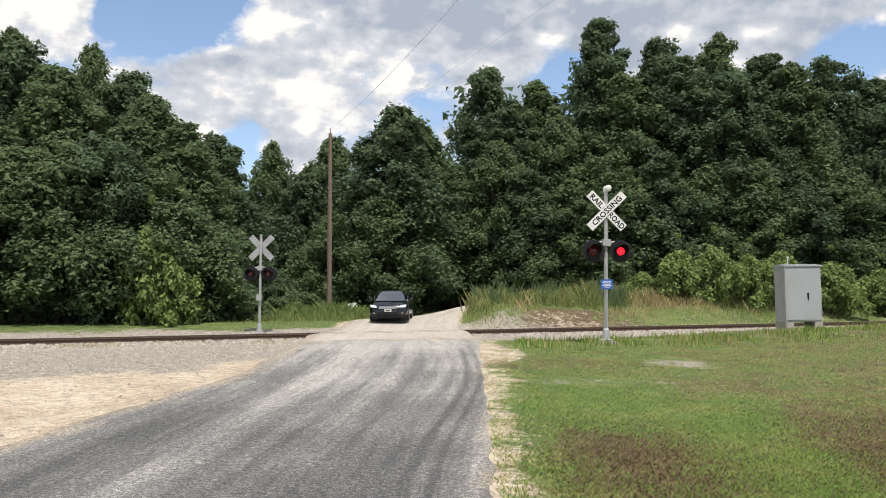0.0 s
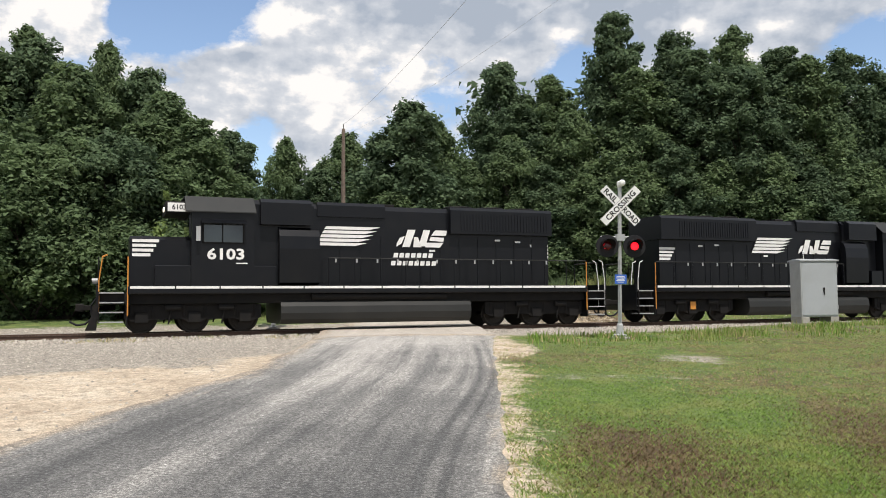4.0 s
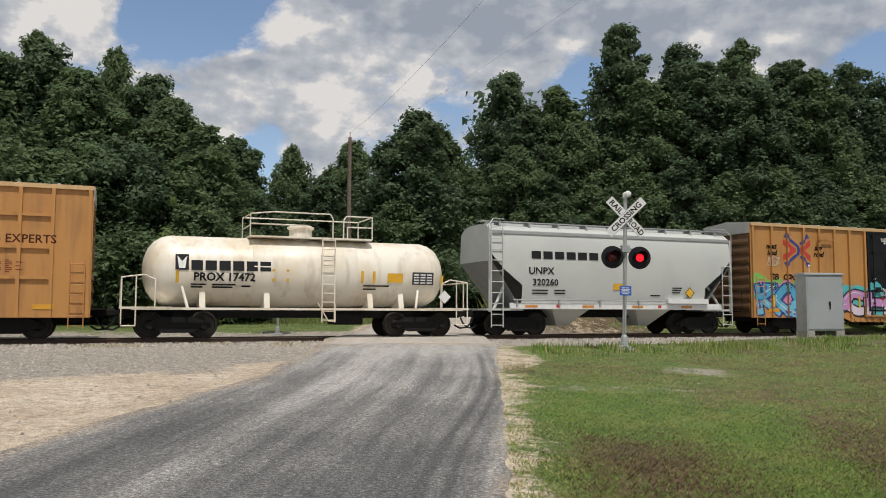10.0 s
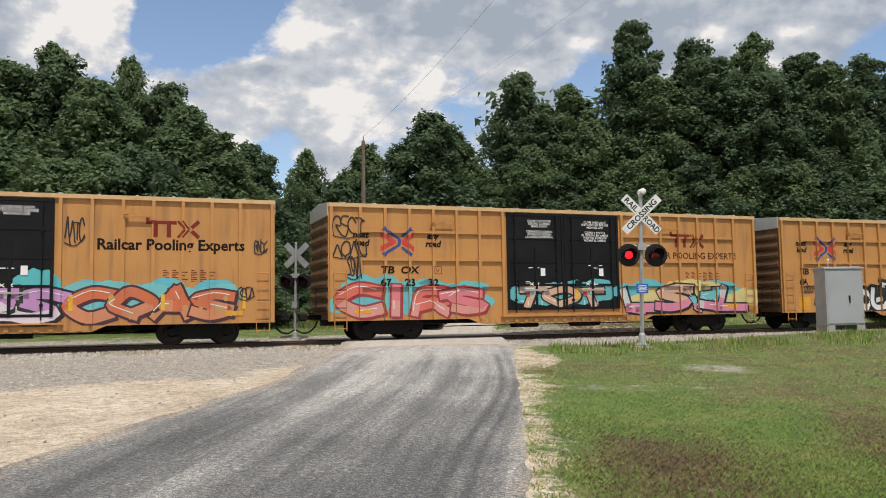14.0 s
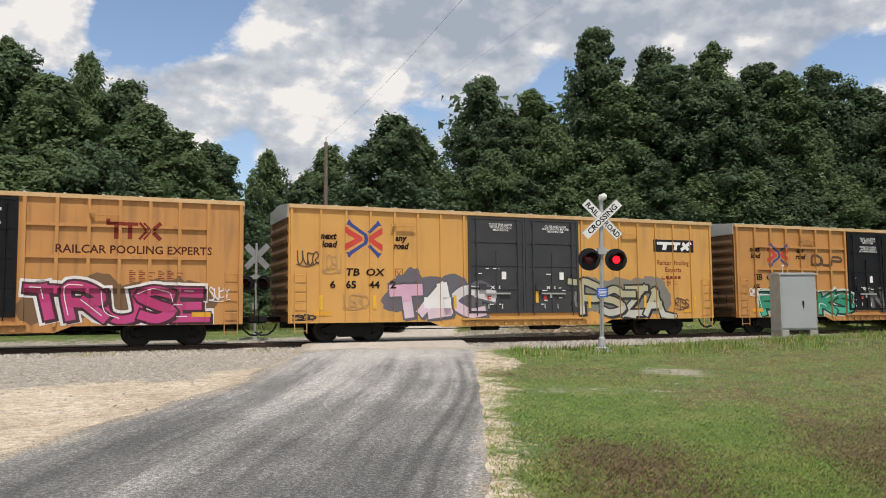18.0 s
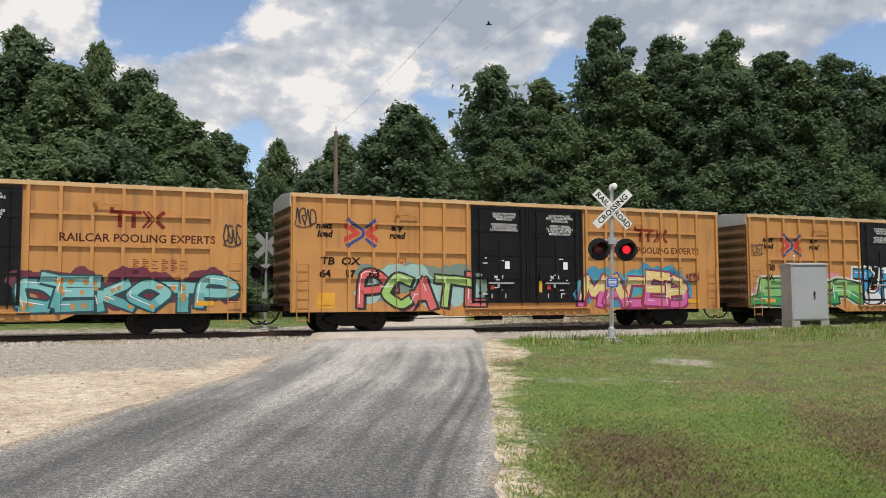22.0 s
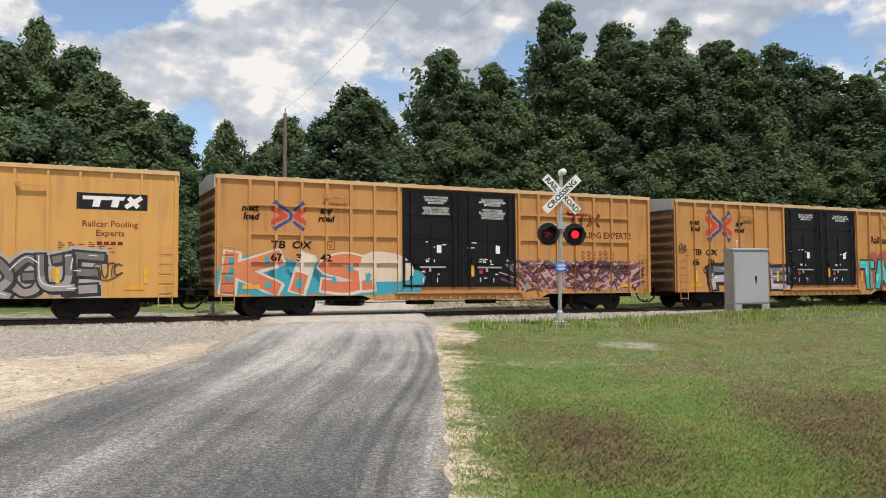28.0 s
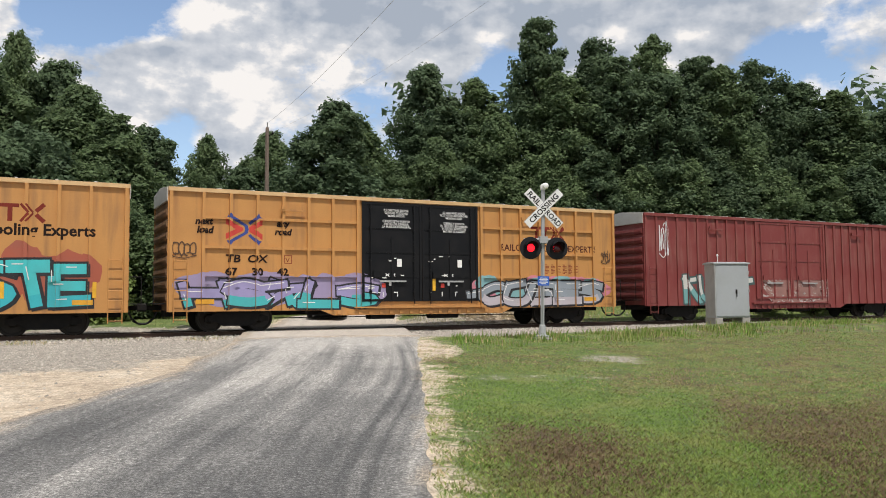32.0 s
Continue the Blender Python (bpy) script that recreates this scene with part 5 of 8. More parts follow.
def frame3():
    """The frame of a three-axle locomotive truck."""
    bm = bmesh.new()
    for y in (-1.08, 1.08):
        y0, y1 = y - 0.07, y + 0.07
        prof = [(-2.25, 0.95), (-2.25, 0.50), (-1.98, 0.40), (-1.60, 0.40), (-1.4, 0.46), (-0.35, 0.46), (-0.2, 0.36), (0.2, 0.36), (0.35, 0.46), (1.4, 0.46), (1.6, 0.40), (1.98, 0.40), (2.25, 0.50), (2.25, 0.95), (1.2, 1.0), (-1.2, 1.0)]
        extrude(bm, prof, y0, y1, 1)
        for sx in (-1.7, 0, 1.7):
            box(bm, sx - 0.2, sx + 0.2, y - 0.14, y + 0.14, 0.34, 0.72, 0.03)
            for k in (-0.34, 0.34):
                rod(bm, (sx + k, y - 0.02, 0.55), (sx + k, y - 0.02, 0.95), 0.075, 10)
        for sx in (-0.95, 0.8):
            rod(bm, (sx, y + math.copysign(0.14, y), 0.86), (sx + 0.5, y + math.copysign(0.14, y), 0.86), 0.11, 12)
            rod(bm, (sx + 0.2, y + math.copysign(0.12, y), 0.82), (sx + 0.1, y + math.copysign(0.12, y), 0.3), 0.03, 6)
        rod(bm, (-2.1, y + math.copysign(0.10, y), 0.95), (2.1, y + math.copysign(0.10, y), 0.95), 0.025, 6)
    box(bm, -0.4, 0.4, -1.1, 1.1, 0.6, 0.85)
    return bm


def coupler(car, x, s):
    """A knuckle coupler with its shank and an air hose. s: which end."""
    bm = bmesh.new()
    box(bm, *sorted((x - s * 0.5, x + s * 0.52)), -0.09, 0.09, 0.78, 0.96, 0.02)
    box(bm, *sorted((x + s * 0.50, x + s * 0.75)), -0.17, 0.15, 0.74, 1.02, 0.05)
    part("coupler", bm, M["grime"], car)
    bm = bmesh.new()
    pts = [(x + s * 0.15, -0.35, 0.72), (x + s * 0.25, -0.36, 0.50), (x + s * 0.45, -0.34, 0.33), (x + s * 0.70, -0.30, 0.30), (x + s * 0.92, -0.26, 0.42)]
    pipe(bm, pts, 0.035, 8)
    part("air_hose", bm, M["ink"], car)


# -- side relief of each kind of boxcar: posts (x, half width) and ribs (z, half height), on the side sheet
DOOR0, DOOR1 = 7.02, 12.06
POSTS = [0.10, 1.18, 2.12, 3.06, 4.00, 4.94, 5.88, 6.86, 12.22, 13.16, 14.10, 15.04, 15.98, 16.92, 17.86, 18.95]
RELIEF = dict(
    grid=dict(posts=[(x, 0.055) for x in POSTS], ribs=[(1.98, 0.05), (2.95, 0.05), (3.98, 0.05)], deep=0.105),
    post=dict(posts=[(x, 0.055) for x in POSTS], ribs=[], deep=0.105),
    sheet=dict(posts=[(x, 0.04) for x in POSTS], ribs=[], deep=0.065),
    rust=dict(posts=[(0.10 + 0.63 * k, 0.055) for k in range(11)] + [(12.22 + 0.63 * k, 0.055) for k in range(11)], ribs=[], deep=0.06),
)
SILL, EAVE = 0.72, 4.93
RIB_ENDS = ((1.18, 6.86), (12.22, 17.86))


def depth_at(style, x, z):
    """How far the side stands proud of the sheet at a place; the doors are flush with their own faces."""
    if DOOR0 <= x <= DOOR1 and SILL + 0.1 < z < EAVE - 0.1:
        return 0.035
    r = RELIEF[style]
    if any(abs(x - c) <= w for c, w in r["posts"]):
        return r["deep"]
    if any(abs(z - c) <= h for c, h in r["ribs"]) and any(a <= x <= b for a, b in RIB_ENDS):
        return r["deep"] * 0.75
    return 0.0


def drape(polys, style, layer=1):
    """Paint or lettering laid on the side sheet, posts, ribs and doors, following their relief. x from the car's left end."""
    r = RELIEF[style]
    bm = bmesh.new()
    for f in polys:
        vs = [bm.verts.new((a, 0, b)) for a, b in f]
        try:
            bm.faces.new(vs)
        except ValueError:
            pass
    xs = [v.co.x for v in bm.verts]
    zs = [v.co.z for v in bm.verts]
    if not xs:
        return bm
    x0, x1, z0, z1 = min(xs), max(xs), min(zs), max(zs)
    cuts = [c + s * w for c, w in r["posts"] for s in (-1, 1)] + [DOOR0, DOOR1]
    for c in cuts:
        if x0 < c < x1:
            bmesh.ops.bisect_plane(bm, geom=bm.verts[:] + bm.edges[:] + bm.faces[:], plane_co=(c, 0, 0), plane_no=(1, 0, 0))
    for c in [c + s * h for c, h in r["ribs"] for s in (-1, 1)]:
        if z0 < c < z1:
            bmesh.ops.bisect_plane(bm, geom=bm.verts[:] + bm.edges[:] + bm.faces[:], plane_co=(0, 0, c), plane_no=(0, 0, 1))
    out = bmesh.new()
    for k, f in enumerate(bm.faces):     # overlapping strokes lie a hair above one another
        c = f.calc_center_median()
        y = -HALF - depth_at(style, c.x, c.z) - 0.0014 * layer - 0.00014 * (k % 9)
        vs = [out.verts.new((v.co.x - CAR_L / 2, y, v.co.z)) for v in f.verts]
        nf = out.faces.new(vs)
        nf.normal_update()
        if nf.normal.y > 0:
            nf.normal_flip()
    bm.free()
    return out


def side_sheet():
    bm = bmesh.new()
    h = CAR_L / 2
    box(bm, -h, h, -HALF, -HALF + 0.03, SILL, EAVE)
    return bm


def boxcar_roof():
    bm = bmesh.new()
    h = CAR_L / 2
    extrude(bm, [(-HALF - 0.06, EAVE), (HALF + 0.06, EAVE), (HALF + 0.06, EAVE + 0.05), (0, EAVE + 0.19), (-HALF - 0.06, EAVE + 0.05)], -h, h)
    k = -h + 0.6
    while k < h:
        extrude(bm, [(-HALF - 0.02, EAVE + 0.055), (0, EAVE + 0.195), (HALF + 0.02, EAVE + 0.055), (HALF + 0.02, EAVE + 0.085), (0, EAVE + 0.225), (-HALF - 0.02, EAVE + 0.085)], k - 0.04, k + 0.04)
        k += 1.16
    return bm


def car_end():
    """A corrugated end wall, thick ribs lying across, facing -x; its outer face near x = 0."""
    bm = bmesh.new()
    box(bm, 0.05, 0.12, -HALF + 0.03, HALF - 0.03, SILL + 0.05, EAVE)
    return bm


def end_rib():
    return extrude(bmesh.new(), [(0.05, 0), (-0.02, 0.07), (-0.035, 0.17), (-0.02, 0.27), (0.05, 0.34)], -HALF + 0.12, HALF - 0.12, 1)


def end_cap():
    bm = bmesh.new()
    extrude(bm, [(-HALF + 0.03, EAVE - 0.42), (HALF - 0.03, EAVE - 0.42), (HALF - 0.03, EAVE + 0.04), (0, EAVE + 0.17), (-HALF + 0.03, EAVE + 0.04)], -0.03, 0.05)
    return bm


def plug_door(style, half):
    """One leaf of the double door."""
    w = (DOOR1 - DOOR0) / 2
    x0 = DOOR0 - CAR_L / 2 + half * w
    return box(bmesh.new(), x0 + 0.02, x0 + w - 0.02, -HALF - 0.035, -HALF + 0.02, SILL + 0.30, EAVE - 0.12)


def door_frame(leaf, key, material, half):
    """Stiles and rails of a door leaf, and its lock bars, each a piece of its own."""
    w = (DOOR1 - DOOR0) / 2
    x0 = DOOR0 - CAR_L / 2 + half * w
    z0, z1, f = SILL + 0.30, EAVE - 0.12, -HALF - 0.035
    stile = shared("stile/" + key, lambda: box(bmesh.new(), -0.05, 0.05, -0.035, 0, z0, z1), material)
    rail = shared("door_rail/" + key, lambda: box(bmesh.new(), -w / 2 + 0.04, w / 2 - 0.04, -0.022, 0, -0.045, 0.045), material)
    bar = shared("lock_bar/" + key, lambda: lock_bar(), material)
    short = shared("short_stile/" + key, lambda: box(bmesh.new(), -0.05, 0.05, -0.035, 0, z0, 3.45), material)
    for xx, me in ((x0 + 0.06, stile), (x0 + w * 0.5, short), (x0 + w - 0.06, stile)):
        part("stile", me, None, leaf, at=(xx, f, 0))
    for k in range(5):
        part("door_rail", rail, None, leaf, at=(x0 + w / 2, f, z0 + 0.05 + k * (z1 - z0 - 0.1) / 4))
    for xx in (x0 + 0.35, x0 + w - 0.35):
        part("lock_bar", bar, None, leaf, at=(xx, -HALF - 0.10, 0))
    part("latch", shared("latch/" + key, lambda: box(bmesh.new(), 0, 0.3, -0.02, 0.03, -0.12, 0.12), material), None, leaf, at=(x0 + 0.45, -HALF - 0.10, 2.05))
    part("handle", shared("door_handle/" + key, lambda: box(bmesh.new(), -0.55, 0.55, -0.02, 0.03, -0.03, 0.03), M["galv"]), None, leaf, at=(x0 + w / 2, -HALF - 0.10, 1.79))


def lock_bar():
    bm = rod(bmesh.new(), (0, 0, SILL + 0.2), (0, 0, EAVE - 0.2), 0.022, 8)
    for zz in (1.4, 2.6, 3.8, 4.6):
        box(bm, -0.05, 0.05, -0.01, 0.05, zz - 0.04, zz + 0.04)
    return bm


def under_gear():
    bm = bmesh.new()
    h = CAR_L / 2
    box(bm, -h + 0.1, h - 0.1, -0.3, 0.3, 0.55, 0.86)
    for x in (-4.6, -3.0, -1.0, 1.2, 3.2, 4.8):
        box(bm, x - 0.06, x + 0.06, -1.45, 1.45, 0.62, 0.86)
    box(bm, -1.9, -0.9, -1.0, -0.45, 0.35, 0.75, 0.06)
    rod(bm, (0.6, -0.9, 0.52), (1.9, -0.9, 0.52), 0.18, 12)
    rod(bm, (-5.6, -0.7, 0.45), (5.6, -0.7, 0.45), 0.02, 6)
    rod(bm, (-6, 0.6, 0.6), (6, 0.6, 0.6), 0.03, 6)
    return bm


def side_sill():
    """The sill beam under the doors with its door rail and stops."""
    bm = bmesh.new()
    a, b = DOOR0 - CAR_L / 2 - 1.6, DOOR1 - CAR_L / 2 + 1.6
    extrude(bm, [(a, SILL), (a + 0.5, SILL - 0.20), (b - 0.5, SILL - 0.20), (b, SILL)], -HALF - 0.03, -HALF + 0.02, 1)
    box(bm, a + 1.3, b - 1.3, -HALF - 0.14, -HALF - 0.03, SILL + 0.06, SILL + 0.11)
    k = a + 0.7
    while k < b - 0.6:
        box(bm, k - 0.07, k + 0.07, -HALF - 0.07, -HALF - 0.03, SILL - 0.16, SILL - 0.02)
        k += 0.42
    return bm


def end_platform(s):
    """The brakeman's step across one end, with its rail."""
    bm, h = bmesh.new(), CAR_L / 2
    x = s * (h + 0.42)
    pipe(bm, [(s * h, -1.4, 1.9), (x, -1.4, 1.9), (x, -1.4, 1.0), (x, 0.9, 1.0)], 0.016)
    return box(bm, *sorted((s * h, x + s * 0.03)), -1.3, 1.2, 0.98, 1.02)


def corner_ladder(x):
    bm = bmesh.new()
    ladder(bm, x, -HALF - 0.13, SILL - 0.35, 2.55, 0.44, 0.33, 0.017)
    for z in (SILL + 0.1, 2.4):
        for s in (-0.22, 0.22):
            rod(bm, (x + s, -HALF - 0.13, z), (x + s, -HALF, z), 0.014, 6)
    return bm


RED_INK, BLUE_INK = shade("red_emblem_paint", (0.55, 0.05, 0.035), 0.6, scale=3, bump=0.0), shade("blue_emblem_paint", (0.03, 0.055, 0.24), 0.6, scale=3, bump=0.0)
BROWN_INK = shade("brown_red_lettering", (0.20, 0.035, 0.025), 0.7, scale=3, bump=0.0, gloss=0.1)
NUM_INK = shade("dark_brown_lettering", (0.020, 0.013, 0.011), 0.7, scale=3, bump=0.0, gloss=0.1)
SLOGAN_INK = shade("dark_red_brown_lettering", (0.075, 0.022, 0.017), 0.7, scale=3, bump=0.0, gloss=0.1)
AMBER = shade("yellow_reflector", (0.75, 0.42, 0.03), 0.5, bump=0.0)


def stroke(a, b, w):
    """A bar from a to b of width w."""
    (ax, az), (bx, bz) = a, b
    L = math.hypot(bx - ax, bz - az) or 1e-6
    px, pz = -(bz - az) / L * w / 2, (bx - ax) / L * w / 2
    return [(ax + px, az + pz), (ax - px, az - pz), (bx - px, bz - pz), (bx + px, bz + pz)]


def emblem(x, z, w, h):
    """Two chevrons meeting point to point in red, and blue arrows that run along them and out at the corners: polygons of each colour."""
    red, blue = [], []

    def at(*pts):
        return [(x + a * w, z + b * h) for a, b in pts]
    for sz in (-1, 1):
        red.append(at((-0.5, sz * 0.36), (-0.5, sz * 0.16), (-0.23, 0.0), (-0.03, 0.0), (-0.03, sz * 0.05)))
        red.append(at((0.5, sz * 0.36), (0.5, sz * 0.16), (0.27, 0.0), (0.13, 0.0), (0.13, sz * 0.08)))
        blue.append(at((-0.43, sz * 0.45), (-0.36, sz * 0.36), (0.0, sz * 0.10), (0.02, 0.0), (0.12, 0.0), (0.09, sz * 0.14), (-0.30, sz * 0.44)))
        blue.append(at((0.43, sz * 0.45), (0.36, sz * 0.36), (0.16, sz * 0.16), (0.10, sz * 0.22), (0.30, sz * 0.44)))
        for sx in (-1, 1):
            blue.append(at((sx * 0.48, sz * 0.40), (sx * 0.27, sz * 0.38), (sx * 0.38, sz * 0.56)))
    return red, blue


def blob(rnd, x, z, rx, rz, n=14, rough=0.25):
    return [(x + rx * math.cos(6.283 * i / n) * (1 + rnd.uniform(-rough, rough)), z + rz * math.sin(6.283 * i / n) * (1 + rnd.uniform(-rough, rough))) for i in range(n)]


SPRAY = {}


def spray(c):
    key = tuple(round(v, 3) for v in c)
    if key not in SPRAY:
        SPRAY[key] = shade("spray_paint", key, 0.55, scale=1.6, second=tuple(v * 0.72 + 0.03 for v in key), amount=0.6, fine=30, fine_amount=0.1, bump=0.0)
    return SPRAY[key]


HOOKS = (((0.1, 0.1), (0.0, 0.6), (0.3, 1.0), (0.8, 0.9), (0.9, 0.6), (0.4, 0.45), (0.9, 0.05)), ((0.9, 0.85), (0.5, 1.0), (0.1, 0.8), (0.05, 0.3), (0.4, 0.0), (0.9, 0.15)),
         ((0.05, 0.05), (0.3, 0.6), (0.5, 1.0), (0.7, 0.5), (0.95, 0.0)), ((0.1, 1.0), (0.15, 0.4), (0.4, 0.0), (0.8, 0.1), (0.9, 0.5), (0.85, 1.0)), ((0.9, 0.9), (0.3, 1.0), (0.1, 0.7), (0.5, 0.5), (0.9, 0.3), (0.6, 0.0), (0.05, 0.1)),
         ((0.1, 0.0), (0.1, 0.5), (0.15, 1.0), (0.5, 0.4), (0.85, 0.0), (0.88, 0.5), (0.9, 1.0)), ((0.0, 0.9), (0.5, 0.95), (1.0, 0.9), (0.6, 0.8), (0.5, 0.4), (0.5, 0.0)), ((0.5, 0.0), (0.1, 0.25), (0.1, 0.75), (0.5, 1.0), (0.9, 0.75), (0.9, 0.25), (0.5, 0.02)))


def ribbon(pts, w, dx=0.0, dz=0.0):
    """A band of width w along a rounded line, as four-sided pieces with blunt ends."""
    line = []
    for i in range(len(pts) - 1):
        p0, p1, p2, p3 = pts[max(i - 1, 0)], pts[i], pts[i + 1], pts[min(i + 2, len(pts) - 1)]
        for j in range(4):
            t = j / 4
            line.append(tuple(0.5 * (2 * p1[k] + (p2[k] - p0[k]) * t + (2 * p0[k] - 5 * p1[k] + 4 * p2[k] - p3[k]) * t * t + (3 * p1[k] - p0[k] - 3 * p2[k] + p3[k]) * t ** 3) for k in (0, 1)))
    line.append(pts[-1])
    (ax, az), (bx, bz) = line[0], line[1]
    L = math.hypot(bx - ax, bz - az) or 1
    line[0] = (ax - (bx - ax) / L * w * 0.4, az - (bz - az) / L * w * 0.4)
    (ax, az), (bx, bz) = line[-2], line[-1]
    L = math.hypot(bx - ax, bz - az) or 1
    line[-1] = (bx + (bx - ax) / L * w * 0.4, bz + (bz - az) / L * w * 0.4)
    left, right = [], []
    for i, p in enumerate(line):
        a, b = line[max(i - 1, 0)], line[min(i + 1, len(line) - 1)]
        L = math.hypot(b[0] - a[0], b[1] - a[1]) or 1
        nx, nz = -(b[1] - a[1]) / L * w / 2, (b[0] - a[0]) / L * w / 2
        left.append((p[0] + nx + dx, p[1] + nz + dz))
        right.append((p[0] - nx + dx, p[1] - nz + dz))
    return [[left[i], right[i], right[i + 1], left[i + 1]] for i in range(len(line) - 1)]


# strokes of the sprayed capitals on a grid six wide and eight high, straight ones first
ALPHABET = dict(A="00 38/38 60/13 53", E="68 08/08 00/00 60/04 54", F="68 08/08 00/04 54", H="00 08/60 68/04 64", I="30 38", K="00 08/68 04/14 60", L="08 00/00 60", M="00 08/08 34/34 68/68 60", N="00 08/08 60/60 68", T="08 68/38 30",
                W="08 10/10 35/35 50/50 68", X="00 68/08 60", Y="08 34/34 68/34 30", Z="08 68/68 00/00 60",
                B="00 08 47 55 04/04 54 62 50 00", C="67 38 05 03 30 61", D="00 08 48 65 63 40 00", G="67 38 05 03 30 61 64 34", O="30 03 05 38 65 63 30", P="00 08 48 66 54 04", R="00 08 48 66 54 04/34 60", S="67 38 06 34 62 30 01", U="08 02 30 62 68")


def piece(car, style, seed, word, x0, x1, z0, z1, fill, line, glow=None, back=None, low=None, spots=None, weight=0.25, wild=0.5, shine=True, back2=None, puff=1.0):
    """A sprayed word between x0 and x1: clouds, an outer glow, fat outlined letters that overlap, streaks of light and spots.
    fill may be a list, taken letter by letter; low is the colour of the letters' lower halves."""
    rnd = random.Random(seed)
    n, h = len(word), z1 - z0
    w = (x1 - x0) / n
    tt, edge = min(1.15 * weight * w, 0.29 * h), min(0.15, 0.12 * h)
    cloud, cloud2, halo, hi, spot = [], [], [], [], []
    lines, fills = ([], []), {}
    for i in range(n * 5):
        c = blob(rnd, x0 + (i + rnd.random()) * w / 5, z0 + h * puff * rnd.uniform(0.4, 1.0), w * rnd.uniform(0.35, 0.6), h * rnd.uniform(0.22, 0.42), 18, 0.14)
        (cloud2 if back2 and i % 3 == 1 else cloud).append(c)
    for i, ch in enumerate(word):
        lean, size, sink = rnd.uniform(-0.22, 0.28), rnd.uniform(0.86, 1.12), rnd.uniform(-0.03, 0.06) * h
        cells = ALPHABET[ch].split("/")
        straight = all(len(c.split()) == 2 for c in cells)
        strokes = []
        for c in cells:
            pts = []
            for q in c.split():
                a, b = int(q[0]) / 6, int(q[1]) / 8
                a += lean * (b - 0.5) + rnd.uniform(-0.07, 0.07)
                b += rnd.uniform(-0.05, 0.05)
                pts.append((x0 + w * (i + 0.5 + (a - 0.5) * (1.12 - 0.8 * tt / w)), z0 + tt * 0.62 + sink + (h - 1.24 * tt) * size * b))
            strokes.append(pts)
        if rnd.random() < wild:          # a spike or a flourish drawn out of the letter
            a = rnd.choice(rnd.choice(strokes))
            strokes.append([a, (a[0] + rnd.choice((-1, 1)) * w * rnd.uniform(0.4, 0.65), a[1] + h * rnd.uniform(-0.12, 0.14))])
        for pts in strokes:
            k = tt * rnd.uniform(0.85, 1.12)
            lines[i % 2].extend(ribbon(pts, k + edge) + ribbon(pts, k + 0.65 * edge, 0.47 * edge, -0.4 * edge))
            if glow:
                halo += ribbon(pts, k + 0.34)
            colour = fill[i % len(fill)] if isinstance(fill, list) else fill
            for q in ribbon(pts, k):
                zc = sum(b for _, b in q) / 4
                shade_ = low if low and zc < z0 + h * (0.42 + 0.08 * math.sin(3.0 * q[0][0])) else colour
                fills.setdefault((i % 2, shade_), []).append(q)
            a, b = pts[0], pts[-1]
            if shine and straight:
                hi.append(stroke((a[0] + (b[0] - a[0]) * 0.1 - k * 0.22, a[1] + (b[1] - a[1]) * 0.1 + k * 0.18), (a[0] + (b[0] - a[0]) * 0.45 - k * 0.22, a[1] + (b[1] - a[1]) * 0.45 + k * 0.18), 0.03))
            elif shine:
                hi += ribbon([(p[0] - k * 0.2, p[1] + k * 0.2) for p in pts[:3]], 0.03)
            if spots:
                for _ in range(2):
                    f = rnd.random()
                    spot.append(blob(rnd, a[0] + (b[0] - a[0]) * f, a[1] + (b[1] - a[1]) * f, k * 0.24, k * 0.3, 9, 0.2))
    layers = [("paint_cloud", cloud, back), ("paint_cloud", cloud2, back2), ("paint_glow", halo, glow), ("paint_outline", lines[0], line)]
    layers += [("paint_fill", q, c) for (side, c), q in fills.items() if not side]
    layers += [("paint_outline", lines[1], line)] + [("paint_fill", q, c) for (side, c), q in fills.items() if side]
    layers += [("paint_spot", spot, spots), ("paint_shine", hi, (0.75, 0.75, 0.74))]
    for k, (nm, polys, colour) in enumerate(layers):
        if colour and polys:
            polys = [[(max(0.02, min(CAR_L - 0.02, a)), max(SILL + 0.01, b)) for a, b in p] for p in polys]
            tagged(part(nm, drape(polys, style, k + 2), spray(colour), car, "sprayed graffiti paint"), kind="stuff")


def streaks(car, style, seed, x0, x1, z0, z1, colours, n=520):
    """A thicket of crossing paint streaks."""
    rnd = random.Random(seed)
    for k, colour in enumerate(colours):
        polys = []
        for _ in range(n // len(colours)):
            a, b, w = rnd.uniform(x0, x1), rnd.uniform(z0, z1), rnd.uniform(0.3, 0.9)
            t = rnd.choice((rnd.gauss(0.5, 0.25), rnd.gauss(2.5, 0.3)))
            polys.append(stroke((a, b), (min(x1 + 0.2, a + w * math.cos(t)), min(z1 + 0.15, b + w * math.sin(t))), rnd.uniform(0.04, 0.12)))
        polys = [[(max(0.02, min(CAR_L - 0.02, a)), max(SILL + 0.01, b)) for a, b in p] for p in polys]
        tagged(part("streak_paint", drape(polys, style, k + 3), spray(colour), car, "sprayed graffiti streaks"), kind="stuff")


